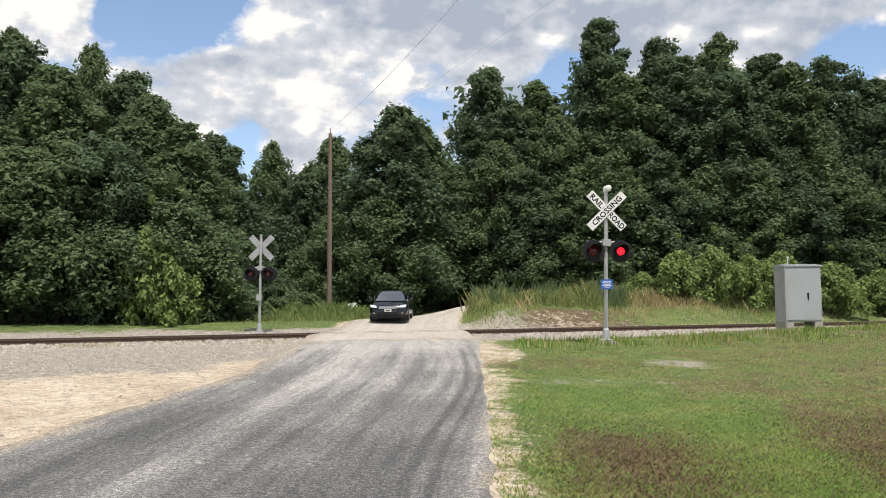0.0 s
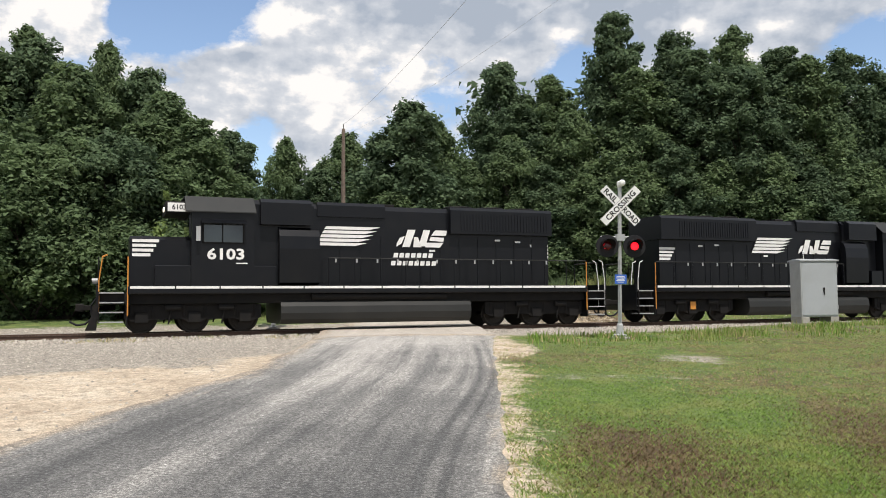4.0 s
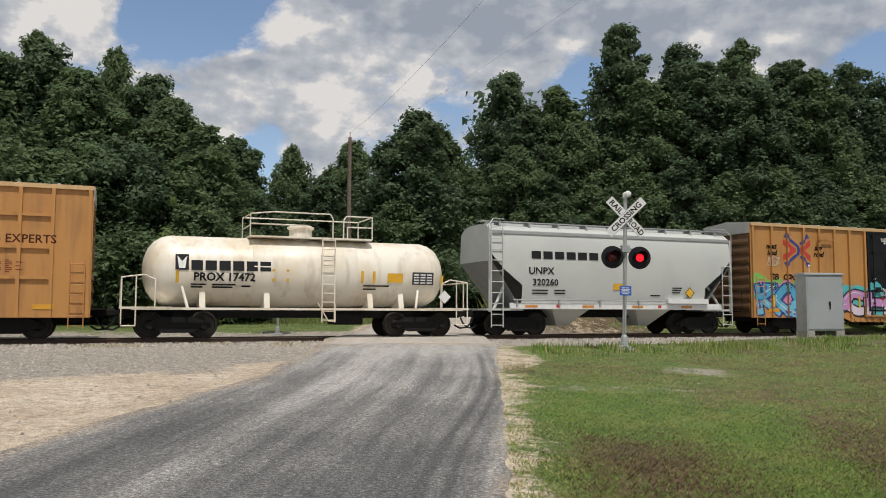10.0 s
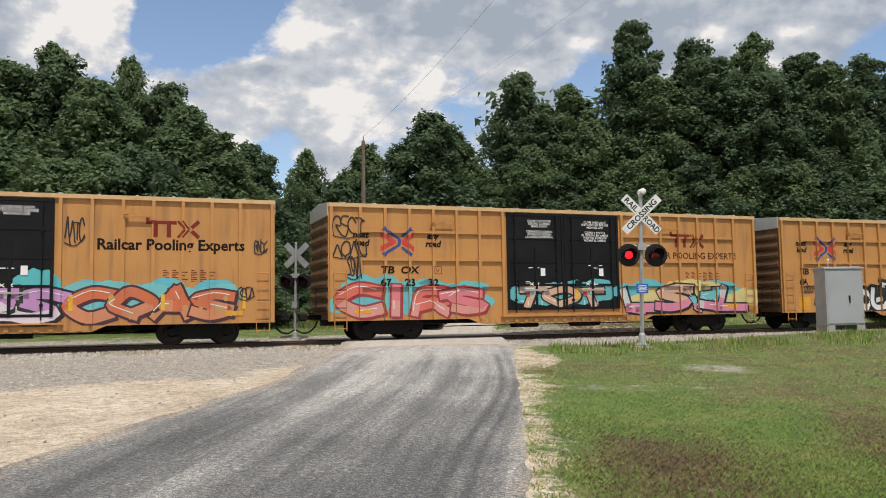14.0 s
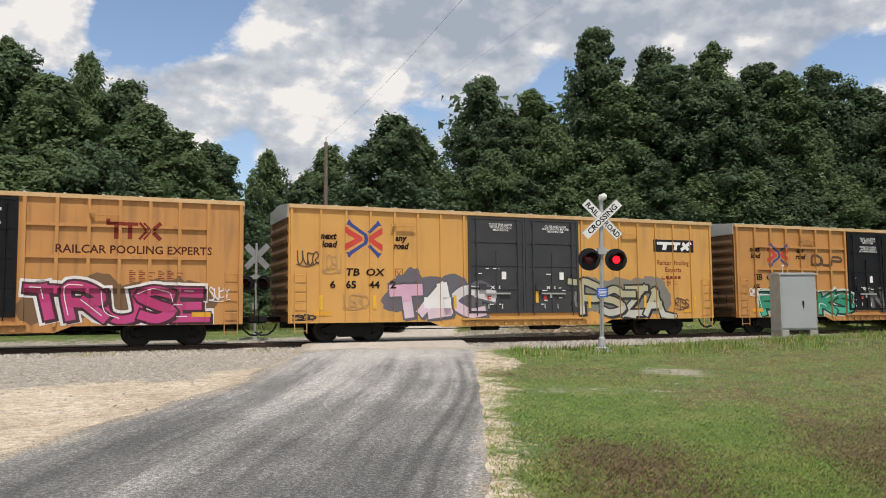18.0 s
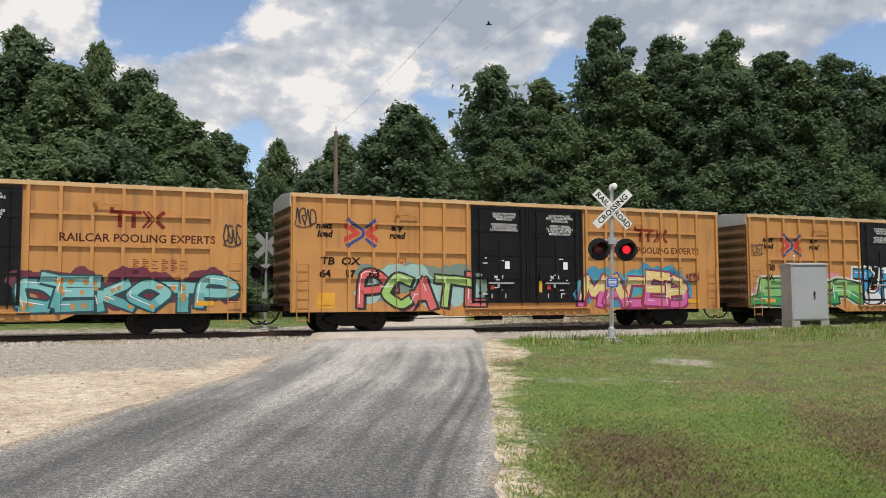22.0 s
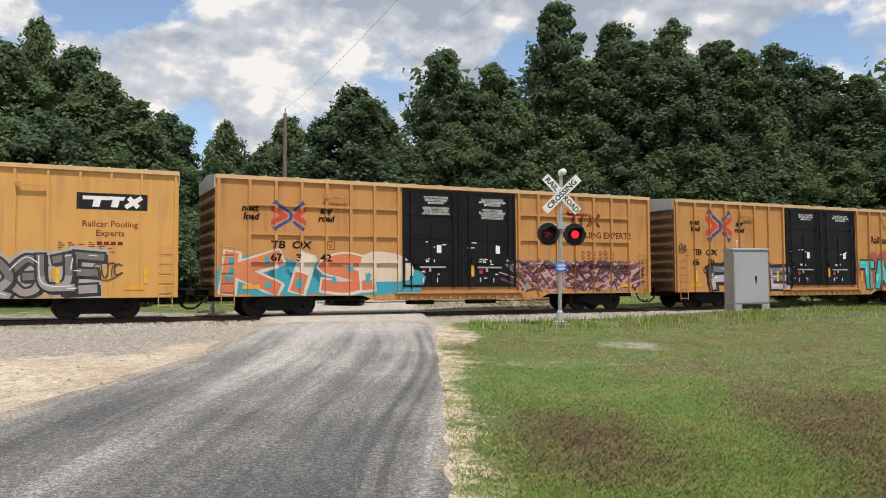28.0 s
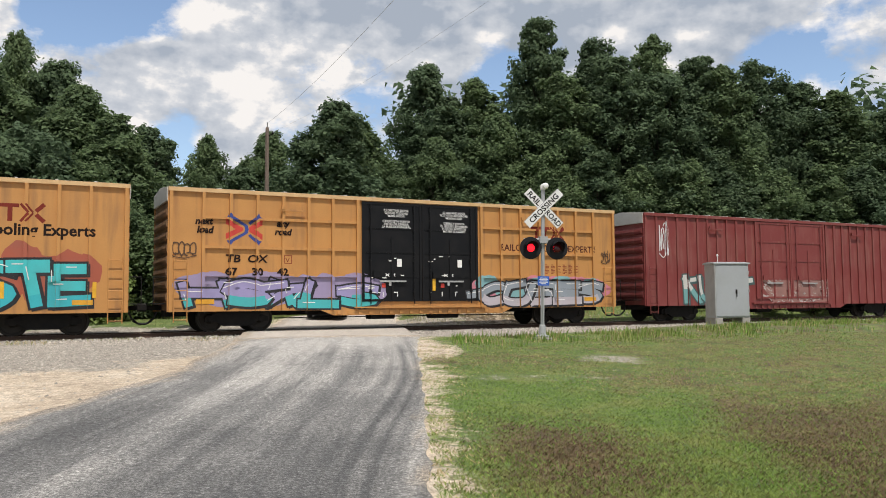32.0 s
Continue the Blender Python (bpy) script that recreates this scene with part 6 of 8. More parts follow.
def door_writing(car, style, seed, colour):
    """Stencilled notices on the doors: bars where they cannot be read."""
    rnd = random.Random(seed)
    polys = []
    for half in (0, 1):
        x0 = DOOR0 + half * 2.52 + 0.75
        words = (("CLOSE THIS DOOR", "BEFORE CLOSING", "MAIN DOOR", "", "CIERRE ESTA PUERTA", "ANTES DE CERRAR", "LA PUERTA PRINCIPAL"), ("CLOSE AND LOCK", "BOTH DOORS BEFORE", "MOVING CAR", "", "CIERRE Y PONGA", "EL SEGURO EN AMBAS", "PUERTAS ANTES DE", "MOVER EL CARRO"))[half]
        for k, wd in enumerate(words):
            if wd and (style == "grid" or k < 3):
                polys += centred(wd, x0 + 0.68, 4.47 - 0.105 * k, 0.085, 0.014)
        for px, pz, pw, ph in ((0.82 if half else 0.70, 2.35, 0.2, 0.30), (0.36, 1.62, 0.2, 0.2)):
            polys.append([(x0 + px, pz), (x0 + px + pw, pz), (x0 + px + pw, pz + ph), (x0 + px, pz + ph)])
        for sx in (-1, 1):
            polys += [stroke((x0 + 0.42 + sx * 0.05, 1.98), (x0 + 0.42 + sx * 0.2, 2.08), 0.04), stroke((x0 + 0.42 + sx * 0.05, 2.08), (x0 + 0.42 + sx * 0.2, 1.98), 0.03), stroke((x0 + 0.42 + sx * 0.3, 1.2), (x0 + 0.42 + sx * 0.3, 1.38), 0.03)]
        for k in range(4):
            for j in range(rnd.randint(1, 3)):
                a = x0 - 0.5 + rnd.uniform(0, 1.5)
                b = rnd.uniform(0.06, 0.22)
                z = rnd.choice((2.75, 2.65, 2.55, 2.1, 2.0, 1.9, 1.6, 1.5, 1.35))
                polys.append([(a, z), (a + b, z), (a + b, z + 0.035), (a, z + 0.035)])
        part("red_target", drape([[(x0 + 0.06, 1.55), (x0 + 0.22, 1.55), (x0 + 0.22, 1.71), (x0 + 0.06, 1.71)]], style, 17), RED_INK, car, "small red square on the door")
        if half:
            part("reflector", drape([[(x0 - 0.30, 1.43), (x0 - 0.17, 1.43), (x0 - 0.17, 1.89), (x0 - 0.30, 1.89)]], style, 17), AMBER, car, "yellow reflector strip")
    part("door_notice", drape(polys, style, 17), colour, car, "white stencilled notices on the black doors")


FRESH = shade("fresh_yellow_paint", (0.68, 0.34, 0.03), 0.5, scale=3, bump=0.0)


def fitted(words, x, z, width, bold):
    """Lettering of a given width, centred on x."""
    trial = centred(words, x, z, 0.25, bold)
    xs = [a for p in trial for a, _ in p]
    return centred(words, x, z, 0.25 * width / (max(xs) - min(xs)), bold)


def part_stuff(*args):
    return tagged(part(*args), kind="stuff")


def boxcar(u_left, style, number, label, slogan="upper", door="door", marks=True, paint="yellow", tag=(), scrawls=()):
    car = thing("boxcar", track_pose(u_left + CAR_L / 2), label, "boxcar", "freight train")
    TRAIN.append((car, u_left + CAR_L / 2))
    h = CAR_L / 2
    P = M[paint]
    r = RELIEF[style]
    part("side_wall", shared("side_sheet/" + paint, side_sheet, P), None, car)
    part("side_wall", shared("side_sheet/" + paint, side_sheet, P), None, car, at=pose(0, 0, 0, 0, 0, 180))
    part("roof", shared("boxcar_roof", boxcar_roof, M["roof"]), None, car, "ribbed galvanised roof")
    part("eave_rail", shared("eave/" + paint, lambda: box(bmesh.new(), -h, h, -HALF - 0.085, -HALF - 0.0, EAVE - 0.09, EAVE + 0.045), M["yellow_edge"] if paint != "red" else M["red"]), None, car)
    for s in (0, 180):
        e = pose(-h if not s else h, 0, 0, 0, 0, s)
        wall = part("end_wall", shared("car_end/" + paint, car_end, M["brown_end"] if paint != "red" else M["red"]), None, car, "rust-brown corrugated end", at=e)
        for k in range(8):
            part("end_rib", shared("end_rib/" + paint, end_rib, M["brown_end"] if paint != "red" else M["red"]), None, wall, at=(0, 0, SILL + 0.35 + k * (EAVE - SILL - 0.9) / 8))
        part("end_cap", shared("end_cap", end_cap, M["roof"]), None, car, at=e)
    for x, w in r["posts"]:
        part("side_post", shared("post%.3f%s/" % (w, paint) + style, lambda w=w: box(bmesh.new(), -w, w, -HALF - r["deep"], -HALF, SILL + 0.002, EAVE - 0.092), P), None, car, at=(x - h, 0, 0))
    for z, w in r["ribs"]:
        for a, b in RIB_ENDS:
            part("side_rib", shared("rib%.2f%s/" % (b - a, paint) + style, lambda a=a, b=b, w=w: box(bmesh.new(), -(b - a) / 2, (b - a) / 2, -HALF - r["deep"] * 0.75, -HALF, -w, w), P), None, car, at=((a + b) / 2 - h, 0, z))
    if style != "rust":
        for half in (0, 1):
            d = part("door", shared("door%d%s" % (half, door), lambda: plug_door(style, half), M[door]), None, car, "black plug door")
            door_frame(d, door, M[door], half)
        door_writing(car, style, number * 7 + 1, M["white"])
    else:
        for half in (0, 1):
            d = part("door", shared("reddoor%d" % half, lambda: plug_door(style, half), M["red"]), None, car, "oxide-red plug door")
            door_frame(d, "red", M["red"], half)
    part("side_sill", shared("sill/" + paint, side_sill, P), None, car)
    part("underframe", shared("under_gear", under_gear, M["grime"]), None, car)
    part("ladder", shared("ladder_l/" + paint, lambda: corner_ladder(-h + 0.42), P), None, car)
    part("ladder", shared("ladder_r/" + paint, lambda: corner_ladder(h - 0.42), P), None, car)
    for s in (-1, 1):
        part("end_platform", shared("end_platform%d" % s, lambda: end_platform(s), M["grime"]), None, car)
    for s in (-1, 1):
        truck(car, s * 7.05)
        coupler(car, s * h, s)
    part("bracket", shared("bracket/" + paint, lambda: box(box(bmesh.new(), 3.85 - h, 4.8 - h, -HALF - 0.16, -HALF - 0.106, 4.30, 4.36), 3.9 - h, 4.0 - h, -HALF - 0.18, -HALF - 0.106, 4.36, 4.48), P), None, car)
    part("bracket", shared("bracket2/" + paint, lambda: box(box(bmesh.new(), 14.1 - h, 15.0 - h, -HALF - 0.16, -HALF - 0.106, 4.30, 4.36), 14.1 - h, 14.25 - h, -HALF - 0.18, -HALF - 0.106, 4.36, 4.48), P), None, car)
    if marks:
        old = number // 10000 in (64, 66) and style != "sheet"      # an earlier series, numbered further to the left
        b, up = (-0.2, 0.02) if style == "sheet" else (-0.45, 0.1 if style == "post" else 0.0)
        tb = 2.36 if style == "sheet" else 1.33 if old else 2.2
        small = centred("next", 1.66 + b, 3.74 + up, 0.225, 0.042, 0.2) + centred("load", 1.70 + b, 3.44 + up, 0.225, 0.042, 0.2) + centred("any", 4.46 + b, 3.74 + up, 0.225, 0.042, 0.2) + centred("road", 4.46 + b, 3.44 + up, 0.225, 0.042, 0.2)
        num = centred("TB", tb, 2.44, 0.26, 0.025, 0.12, 1.25) + centred("OX", tb + 0.88, 2.44, 0.26, 0.025, 0.12, 1.25)
        digits = "%06d" % number
        groups = ((digits[0], 1.62), (digits[1:3], 2.3), (digits[3:5], 3.2), (digits[5], 3.93)) if style == "sheet" else [(digits[2 * k:2 * k + 2], (1.25 if old else 2.15) + 0.92 * k) for k in range(3)]
        for pair, px in groups:
            num += centred(pair, px, 1.98, 0.255, 0.035, 0.0, 1.15)
        part_stuff("lettering", drape(small + num, style, 10), NUM_INK, car, "dark stencilled lettering")
        ex, ez, ew, eh = dict(grid=(2.60, 3.60, 1.30, 1.02), post=(2.70, 3.80, 1.64, 1.42), sheet=(2.80, 3.79, 1.46, 1.27))[style]
        red, blue = emblem(ex, ez, ew, eh)
        part("emblem", drape(red, style, 1), RED_INK, car, "red chevrons of the crossed-arrow emblem")
        part("emblem", drape(blue, style, 2), BLUE_INK, car, "blue arrows of the crossed-arrow emblem")
        part("mark_box", drape([stroke(a_, b_, 0.025) for a_, b_ in (((4.02, 2.42), (4.32, 2.42)), ((4.32, 2.42), (4.32, 2.7)), ((4.32, 2.7), (4.02, 2.7)), ((4.02, 2.7), (4.02, 2.42)), ((4.1, 2.62), (4.17, 2.48)), ((4.17, 2.48), (4.24, 2.62)))], style, 1), BROWN_INK, car, "small outlined stencil mark")
        if slogan == "upper":
            part_stuff("lettering", drape(fitted("RAILCAR POOLING EXPERTS", 15.55, 3.08, 4.85, 0.016), style, 1), SLOGAN_INK, car, "brown slogan lettering")
        elif slogan == "lower":
            part_stuff("lettering", drape(fitted("Railcar Pooling Experts", 15.66, 3.20, 4.7, 0.03), style, 1), NUM_INK, car, "dark slogan lettering")
        else:
            part_stuff("lettering", drape(centred("Railcar Pooling", 16.9, 3.04, 0.2, 0.016) + centred("Experts", 16.9, 2.74, 0.2, 0.016) + [[(16.5 + 0.21 * q, 2.44), (16.66 + 0.21 * q, 2.44), (16.66 + 0.21 * q, 2.56), (16.5 + 0.21 * q, 2.56)] for q in range(4)], style, 1), BROWN_INK, car, "brown slogan lettering")
        if slogan in ("upper", "lower"):
            lx, lz = (14.62, 3.56) if slogan == "upper" else (14.80, 3.62)
            logo = [[(lx + a, lz + c) for a, c in q] for q in (((0.0, 0.44), (0.98, 0.44), (0.98, 0.56), (0.0, 0.56)), ((0.0, 0.56), (0.12, 0.56), (0.12, 0.66), (0.0, 0.66)), ((0.24, 0.0), (0.38, 0.0), (0.38, 0.44), (0.24, 0.44)), ((0.66, 0.0), (0.80, 0.0), (0.80, 0.44), (0.66, 0.44)))]
            logo += [stroke((lx + a, lz + c), (lx + d, lz + e), wd) for a, c, d, e, wd in ((1.02, 0.56, 1.24, 0.29, 0.08), (1.24, 0.27, 1.02, 0.0, 0.08), (1.16, 0.56, 1.38, 0.29, 0.06), (1.38, 0.27, 1.16, 0.0, 0.06), (1.46, 0.33, 1.70, 0.56, 0.13), (1.46, 0.23, 1.70, 0.0, 0.13))]
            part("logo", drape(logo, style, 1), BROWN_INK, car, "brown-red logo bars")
        else:
            part("logo_panel", drape([[(15.88, 3.60), (18.05, 3.60), (18.05, 4.14), (15.88, 4.14)]], style, 1), M["ink"], car, "black logo panel")
            bars = [[(16.06, 3.92), (17.30, 3.92), (17.36, 4.04), (16.06, 4.04)], [(16.34, 3.69), (16.56, 3.69), (16.62, 3.93), (16.40, 3.93)], [(16.90, 3.69), (17.12, 3.69), (17.18, 3.93), (16.96, 3.93)], stroke((17.36, 3.70), (17.86, 4.03), 0.15), stroke((17.46, 4.02), (17.76, 3.71), 0.15)]
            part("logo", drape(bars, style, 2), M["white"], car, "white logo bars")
    if style != "rust":
        bars = []
        for bx in (15.35, 16.25):
            for k in range(7):
                bars += [[(bx + j * 0.30, 2.50 - 0.06 * k), (bx + j * 0.30 + (0.2 if k % 3 else 0.12), 2.50 - 0.06 * k), (bx + j * 0.30 + (0.2 if k % 3 else 0.12), 2.53 - 0.06 * k), (bx + j * 0.30, 2.53 - 0.06 * k)] for j in range(2 + (k % 2))]
        part("data_bars", drape(bars, style, 1), BROWN_INK, car, "small brown capacity data")
        for bx in (0.95, 17.35):
            part("data_plate", drape([[(bx, 0.98), (bx + 0.62, 0.98), (bx + 0.62, 1.14), (bx, 1.14)]], style, 12), FRESH, car, "bright yellow data plate")
        if style == "grid" and number // 10000 == 64:
            part("fresh_panel", drape([[(0.97, 0.86), (1.62, 0.86), (1.62, 1.42), (0.97, 1.42)]], style, 1), FRESH, car, "freshly painted yellow patch")
        if style != "grid":
            for bx in (1.12, 3.15, 6.4, 12.5, 15.3, 17.95):
                part("reflector", drape([[(bx, 1.2), (bx + 0.12, 1.2), (bx + 0.12, 1.72), (bx, 1.72)]], style, 13), AMBER, car, "yellow reflector strip")
    for k, (x0, z0, w, hh, colour) in enumerate(scrawls):
        rnd, polys = random.Random(number + k), []
        for j in range(4):
            hook = rnd.choice(HOOKS)
            polys += ribbon([(x0 + w * (j + a * 1.2) / 4.2, z0 + hh * (0.15 + 0.7 * b_) + rnd.uniform(-0.12, 0.12) * hh) for a, b_ in hook], 0.035 + 0.012 * w)
        polys += ribbon([(x0, z0 + 0.1 * hh), (x0 + w * 0.5, z0), (x0 + w, z0 + rnd.uniform(0.1, 0.4) * hh)], 0.035)
        part("scribble", drape([[(max(0.12, min(CAR_L - 0.1, a)), b_) for a, b_ in p] for p in polys], style, 14), spray(colour), car, "scrawled spray mark")
    for k, (word, x0, x1, z0, z1, look_) in enumerate(tag):
        if word == "~":
            streaks(car, style, number + 31 * k, x0, x1, z0, z1, look_)
        else:
            piece(car, style, number + 31 * k, word, x0, x1, z0, z1, **look_)
    return car


K, W_, BRN = (0.012, 0.012, 0.015), (0.72, 0.72, 0.72), (0.09, 0.045, 0.02)
TEAL, NAVY, LIME = (0.06, 0.42, 0.46), (0.02, 0.03, 0.14), (0.22, 0.46, 0.10)
OLD, PLAIN = "yellow ribbed boxcar with black double doors and graffiti", "bright yellow smooth-sided boxcar with faded black doors and graffiti"
MAROON, PEACH, CREAM_, RUSTY = (0.13, 0.02, 0.04), (0.62, 0.38, 0.26), (0.66, 0.60, 0.50), (0.36, 0.09, 0.05)
boxcar(72.58, "grid", 672348, OLD, scrawls=((1.0, 1.72, 0.75, 0.4, BRN), (12.35, 2.35, 1.4, 0.55, BRN)),
       tag=(("AFEK", 2.5, 6.3, 0.77, 1.95, dict(fill=[K, (0.20, 0.07, 0.12), (0.58, 0.22, 0.26), (0.12, 0.05, 0.09)], line=W_, back=TEAL, back2=(0.6, 0.27, 0.27), weight=0.22, wild=0.9, shine=False)),
            ("OBEY", 12.1, 15.9, 0.77, 1.98, dict(fill=(0.06, 0.22, 0.55), line=NAVY, glow=(0.05, 0.16, 0.40), low=(0.12, 0.40, 0.66), spots=(0.5, 0.16, 0.05), back=(0.36, 0.06, 0.05)))))
boxcar(118.65, "post", 663509, "yellow boxcar with black double doors, bright graffiti along the whole side", "lower",
       scrawls=((18.35, 3.08, 0.45, 0.55, K), (0.95, 3.05, 0.7, 0.5, (0.6, 0.5, 0.4)), (12.35, 3.3, 0.6, 1.0, K), (4.75, 1.72, 0.7, 0.25, K), (17.8, 1.5, 0.55, 0.55, K)),
       tag=(("KOED", 0.35, 4.9, 0.77, 2.3, dict(fill=(0.07, 0.38, 0.58), line=(0.02, 0.05, 0.22), low=(0.16, 0.50, 0.66), back=LIME, back2=(0.62, 0.25, 0.42), spots=(0.10, 0.10, 0.35), wild=0.9)),
            ("CHTPS", 5.55, 12.3, 0.77, 2.05, dict(fill=(0.52, 0.26, 0.52), line=K, low=(0.66, 0.58, 0.66), back=(0.08, 0.44, 0.46), wild=1.0)),
            ("COAS", 12.55, 17.6, 0.77, 1.98, dict(fill=(0.58, 0.15, 0.06), line=(0.06, 0.02, 0.03), low=(0.60, 0.24, 0.12), back=(0.10, 0.45, 0.55), back2=(0.16, 0.50, 0.52), spots=(0.5, 0.3, 0.1)))))
boxcar(139.6, "grid", 672332, OLD, scrawls=((0.15, 3.7, 1.2, 0.9, K), (0.15, 2.95, 1.3, 0.7, K), (0.7, 2.2, 0.5, 0.9, K)),
       tag=(("CIRS", 0.5, 6.0, 0.77, 1.98, dict(fill=[(0.62, 0.14, 0.10), (0.62, 0.18, 0.20)], line=(0.30, 0.03, 0.04), low=(0.62, 0.28, 0.24), back=(0.12, 0.45, 0.48), wild=0.9)),
            ("TOT", 7.4, 11.4, 1.05, 1.95, dict(fill=PEACH, line=K, back=(0.10, 0.42, 0.44), spots=(0.3, 0.5, 0.45), weight=0.2, wild=0.3)),
            ("LSWL", 12.35, 18.6, 0.77, 1.9, dict(fill=[(0.52, 0.58, 0.58), PEACH, (0.14, 0.48, 0.52), (0.55, 0.50, 0.52)], line=K, low=(0.62, 0.22, 0.34), back=(0.10, 0.44, 0.50), back2=(0.60, 0.52, 0.22), weight=0.22, wild=0.9))))
boxcar(160.05, "grid", 642761, OLD, scrawls=((1.1, 1.60, 0.7, 0.35, BRN), (17.9, 1.5, 0.7, 0.5, W_)),
       tag=(("XEOUL", 2.2, 7.3, 0.77, 1.92, dict(fill=(0.62, 0.66, 0.64), line=K, glow=(0.012, 0.02, 0.018), low=W_, back=(0.012, 0.03, 0.022), puff=0.7, weight=0.2, wild=1.0, shine=False)),
            ("TRUSE", 12.4, 17.8, 0.77, 2.05, dict(fill=(0.42, 0.03, 0.14), line=(0.05, 0.01, 0.02), glow=W_, low=(0.50, 0.05, 0.20), back=(0.16, 0.09, 0.04), weight=0.24))))
boxcar(180.68, "sheet", 665442, PLAIN, "panel", "door2", paint="yellow2", scrawls=((0.3, 2.75, 0.8, 0.6, BRN), (1.2, 2.5, 0.75, 0.75, (0.45, 0.26, 0.1)), (2.0, 1.2, 1.0, 0.6, (0.45, 0.26, 0.1)), (16.9, 1.1, 0.8, 0.6, BRN), (0.1, 0.82, 0.9, 0.22, K)),
       tag=(("TAC", 3.95, 7.6, 0.77, 2.25, dict(fill=[(0.60, 0.36, 0.48), W_, (0.62, 0.60, 0.62)], line=(0.10, 0.10, 0.12), low=(0.66, 0.52, 0.60), back=(0.12, 0.11, 0.13), weight=0.3, wild=0.8, shine=False)),
            ("PSZA", 12.1, 16.4, 0.77, 2.2, dict(fill=(0.42, 0.40, 0.26), line=(0.02, 0.02, 0.02), low=(0.50, 0.50, 0.44), back=(0.20, 0.19, 0.16), weight=0.2, wild=0.9, shine=False))))
boxcar(201.04, "grid", 664041, OLD, scrawls=((18.25, 3.0, 0.6, 0.8, K), (0.8, 1.7, 0.7, 0.4, W_)),
       tag=(("ROCKS", 1.5, 7.2, 0.77, 1.92, dict(fill=(0.02, 0.26, 0.15), line=(0.006, 0.03, 0.02), glow=(0.45, 0.55, 0.48), low=(0.05, 0.40, 0.26), wild=0.7)),
            ("DEKOTP", 12.05, 18.6, 0.77, 1.88, dict(fill=(0.20, 0.50, 0.50), line=(0.01, 0.05, 0.06), low=(0.10, 0.36, 0.38), back=MAROON, spots=(0.5, 0.24, 0.05), wild=0.6)),
            ("NIS", 8.5, 10.9, 0.98, 2.0, dict(fill=(0.13, 0.13, 0.13), line=(0.03, 0.03, 0.03), weight=0.18, shine=False)),
            ("DUP", 4.75, 6.6, 3.14, 3.58, dict(fill=BRN, line=BRN, weight=0.08, wild=0.0, shine=False))))
boxcar(221.62, "grid", 641768, OLD, scrawls=((0.12, 3.75, 0.8, 0.75, K), (17.3, 1.9, 0.6, 0.4, MAROON)),
       tag=(("PCATI", 2.6, 7.4, 0.77, 2.15, dict(fill=[(0.60, 0.11, 0.11), (0.30, 0.52, 0.14), (0.58, 0.13, 0.13), (0.34, 0.55, 0.17), (0.62, 0.15, 0.15)], line=K, back=(0.16, 0.24, 0.20), back2=(0.30, 0.48, 0.46), wild=0.6)),
            ("MALEB", 12.0, 17.3, 0.77, 2.2, dict(fill=(0.66, 0.55, 0.22), line=(0.25, 0.02, 0.10), low=(0.58, 0.12, 0.34), back=(0.04, 0.26, 0.40), back2=(0.05, 0.34, 0.42), wild=0.5))))
boxcar(242.36, "grid", 640083, OLD, scrawls=((0.12, 3.1, 0.8, 0.6, BRN),),
       tag=(("ESKR", 0.7, 6.8, 0.77, 2.05, dict(fill=(0.20, 0.46, 0.16), line=(0.01, 0.05, 0.02), glow=(0.5, 0.55, 0.45), low=(0.03, 0.28, 0.10), back=(0.58, 0.22, 0.30), wild=1.0)),
            ("UNGUNK", 7.1, 15.8, 0.77, 2.4, dict(fill=(0.04, 0.30, 0.58), line=K, glow=W_, low=(0.62, 0.66, 0.70), weight=0.27, wild=0.6))))
boxcar(262.5, "sheet", 665323, PLAIN, "panel", "door2", paint="yellow2", scrawls=((0.4, 2.9, 0.7, 0.4, BRN), (1.0, 1.95, 0.6, 0.5, BRN), (16.4, 1.3, 0.9, 0.7, BRN)),
       tag=(("NAUS", 1.25, 3.6, 0.9, 2.05, dict(fill=(0.40, 0.48, 0.52), line=K, weight=0.22, wild=0.5, shine=False)),
            ("ARP", 3.9, 6.95, 0.77, 2.2, dict(fill=(0.70, 0.68, 0.62), line=(0.06, 0.05, 0.05), weight=0.26, wild=0.0, shine=False)),
            ("WOGUE", 12.2, 16.6, 0.77, 2.2, dict(fill=(0.16, 0.15, 0.14), line=(0.02, 0.02, 0.02), glow=(0.40, 0.38, 0.36), low=(0.32, 0.29, 0.27), weight=0.24, wild=0.4))))
boxcar(282.77, "grid", 673442, OLD,
       tag=(("KISP", 0.5, 7.2, 0.77, 2.3, dict(fill=[(0.62, 0.20, 0.08), CREAM_, (0.62, 0.18, 0.08), (0.64, 0.52, 0.40)], line=(0.58, 0.55, 0.48), low=(0.60, 0.16, 0.07), back=(0.03, 0.30, 0.40), spots=(0.03, 0.32, 0.40), weight=0.26, wild=0.4, shine=False, puff=0.55)),
            ("~", 11.95, 18.5, 0.8, 1.95, ((0.06, 0.30, 0.34), (0.10, 0.03, 0.04), (0.40, 0.20, 0.20), (0.10, 0.03, 0.04), (0.22, 0.08, 0.08), (0.50, 0.32, 0.31), (0.07, 0.02, 0.03)))))
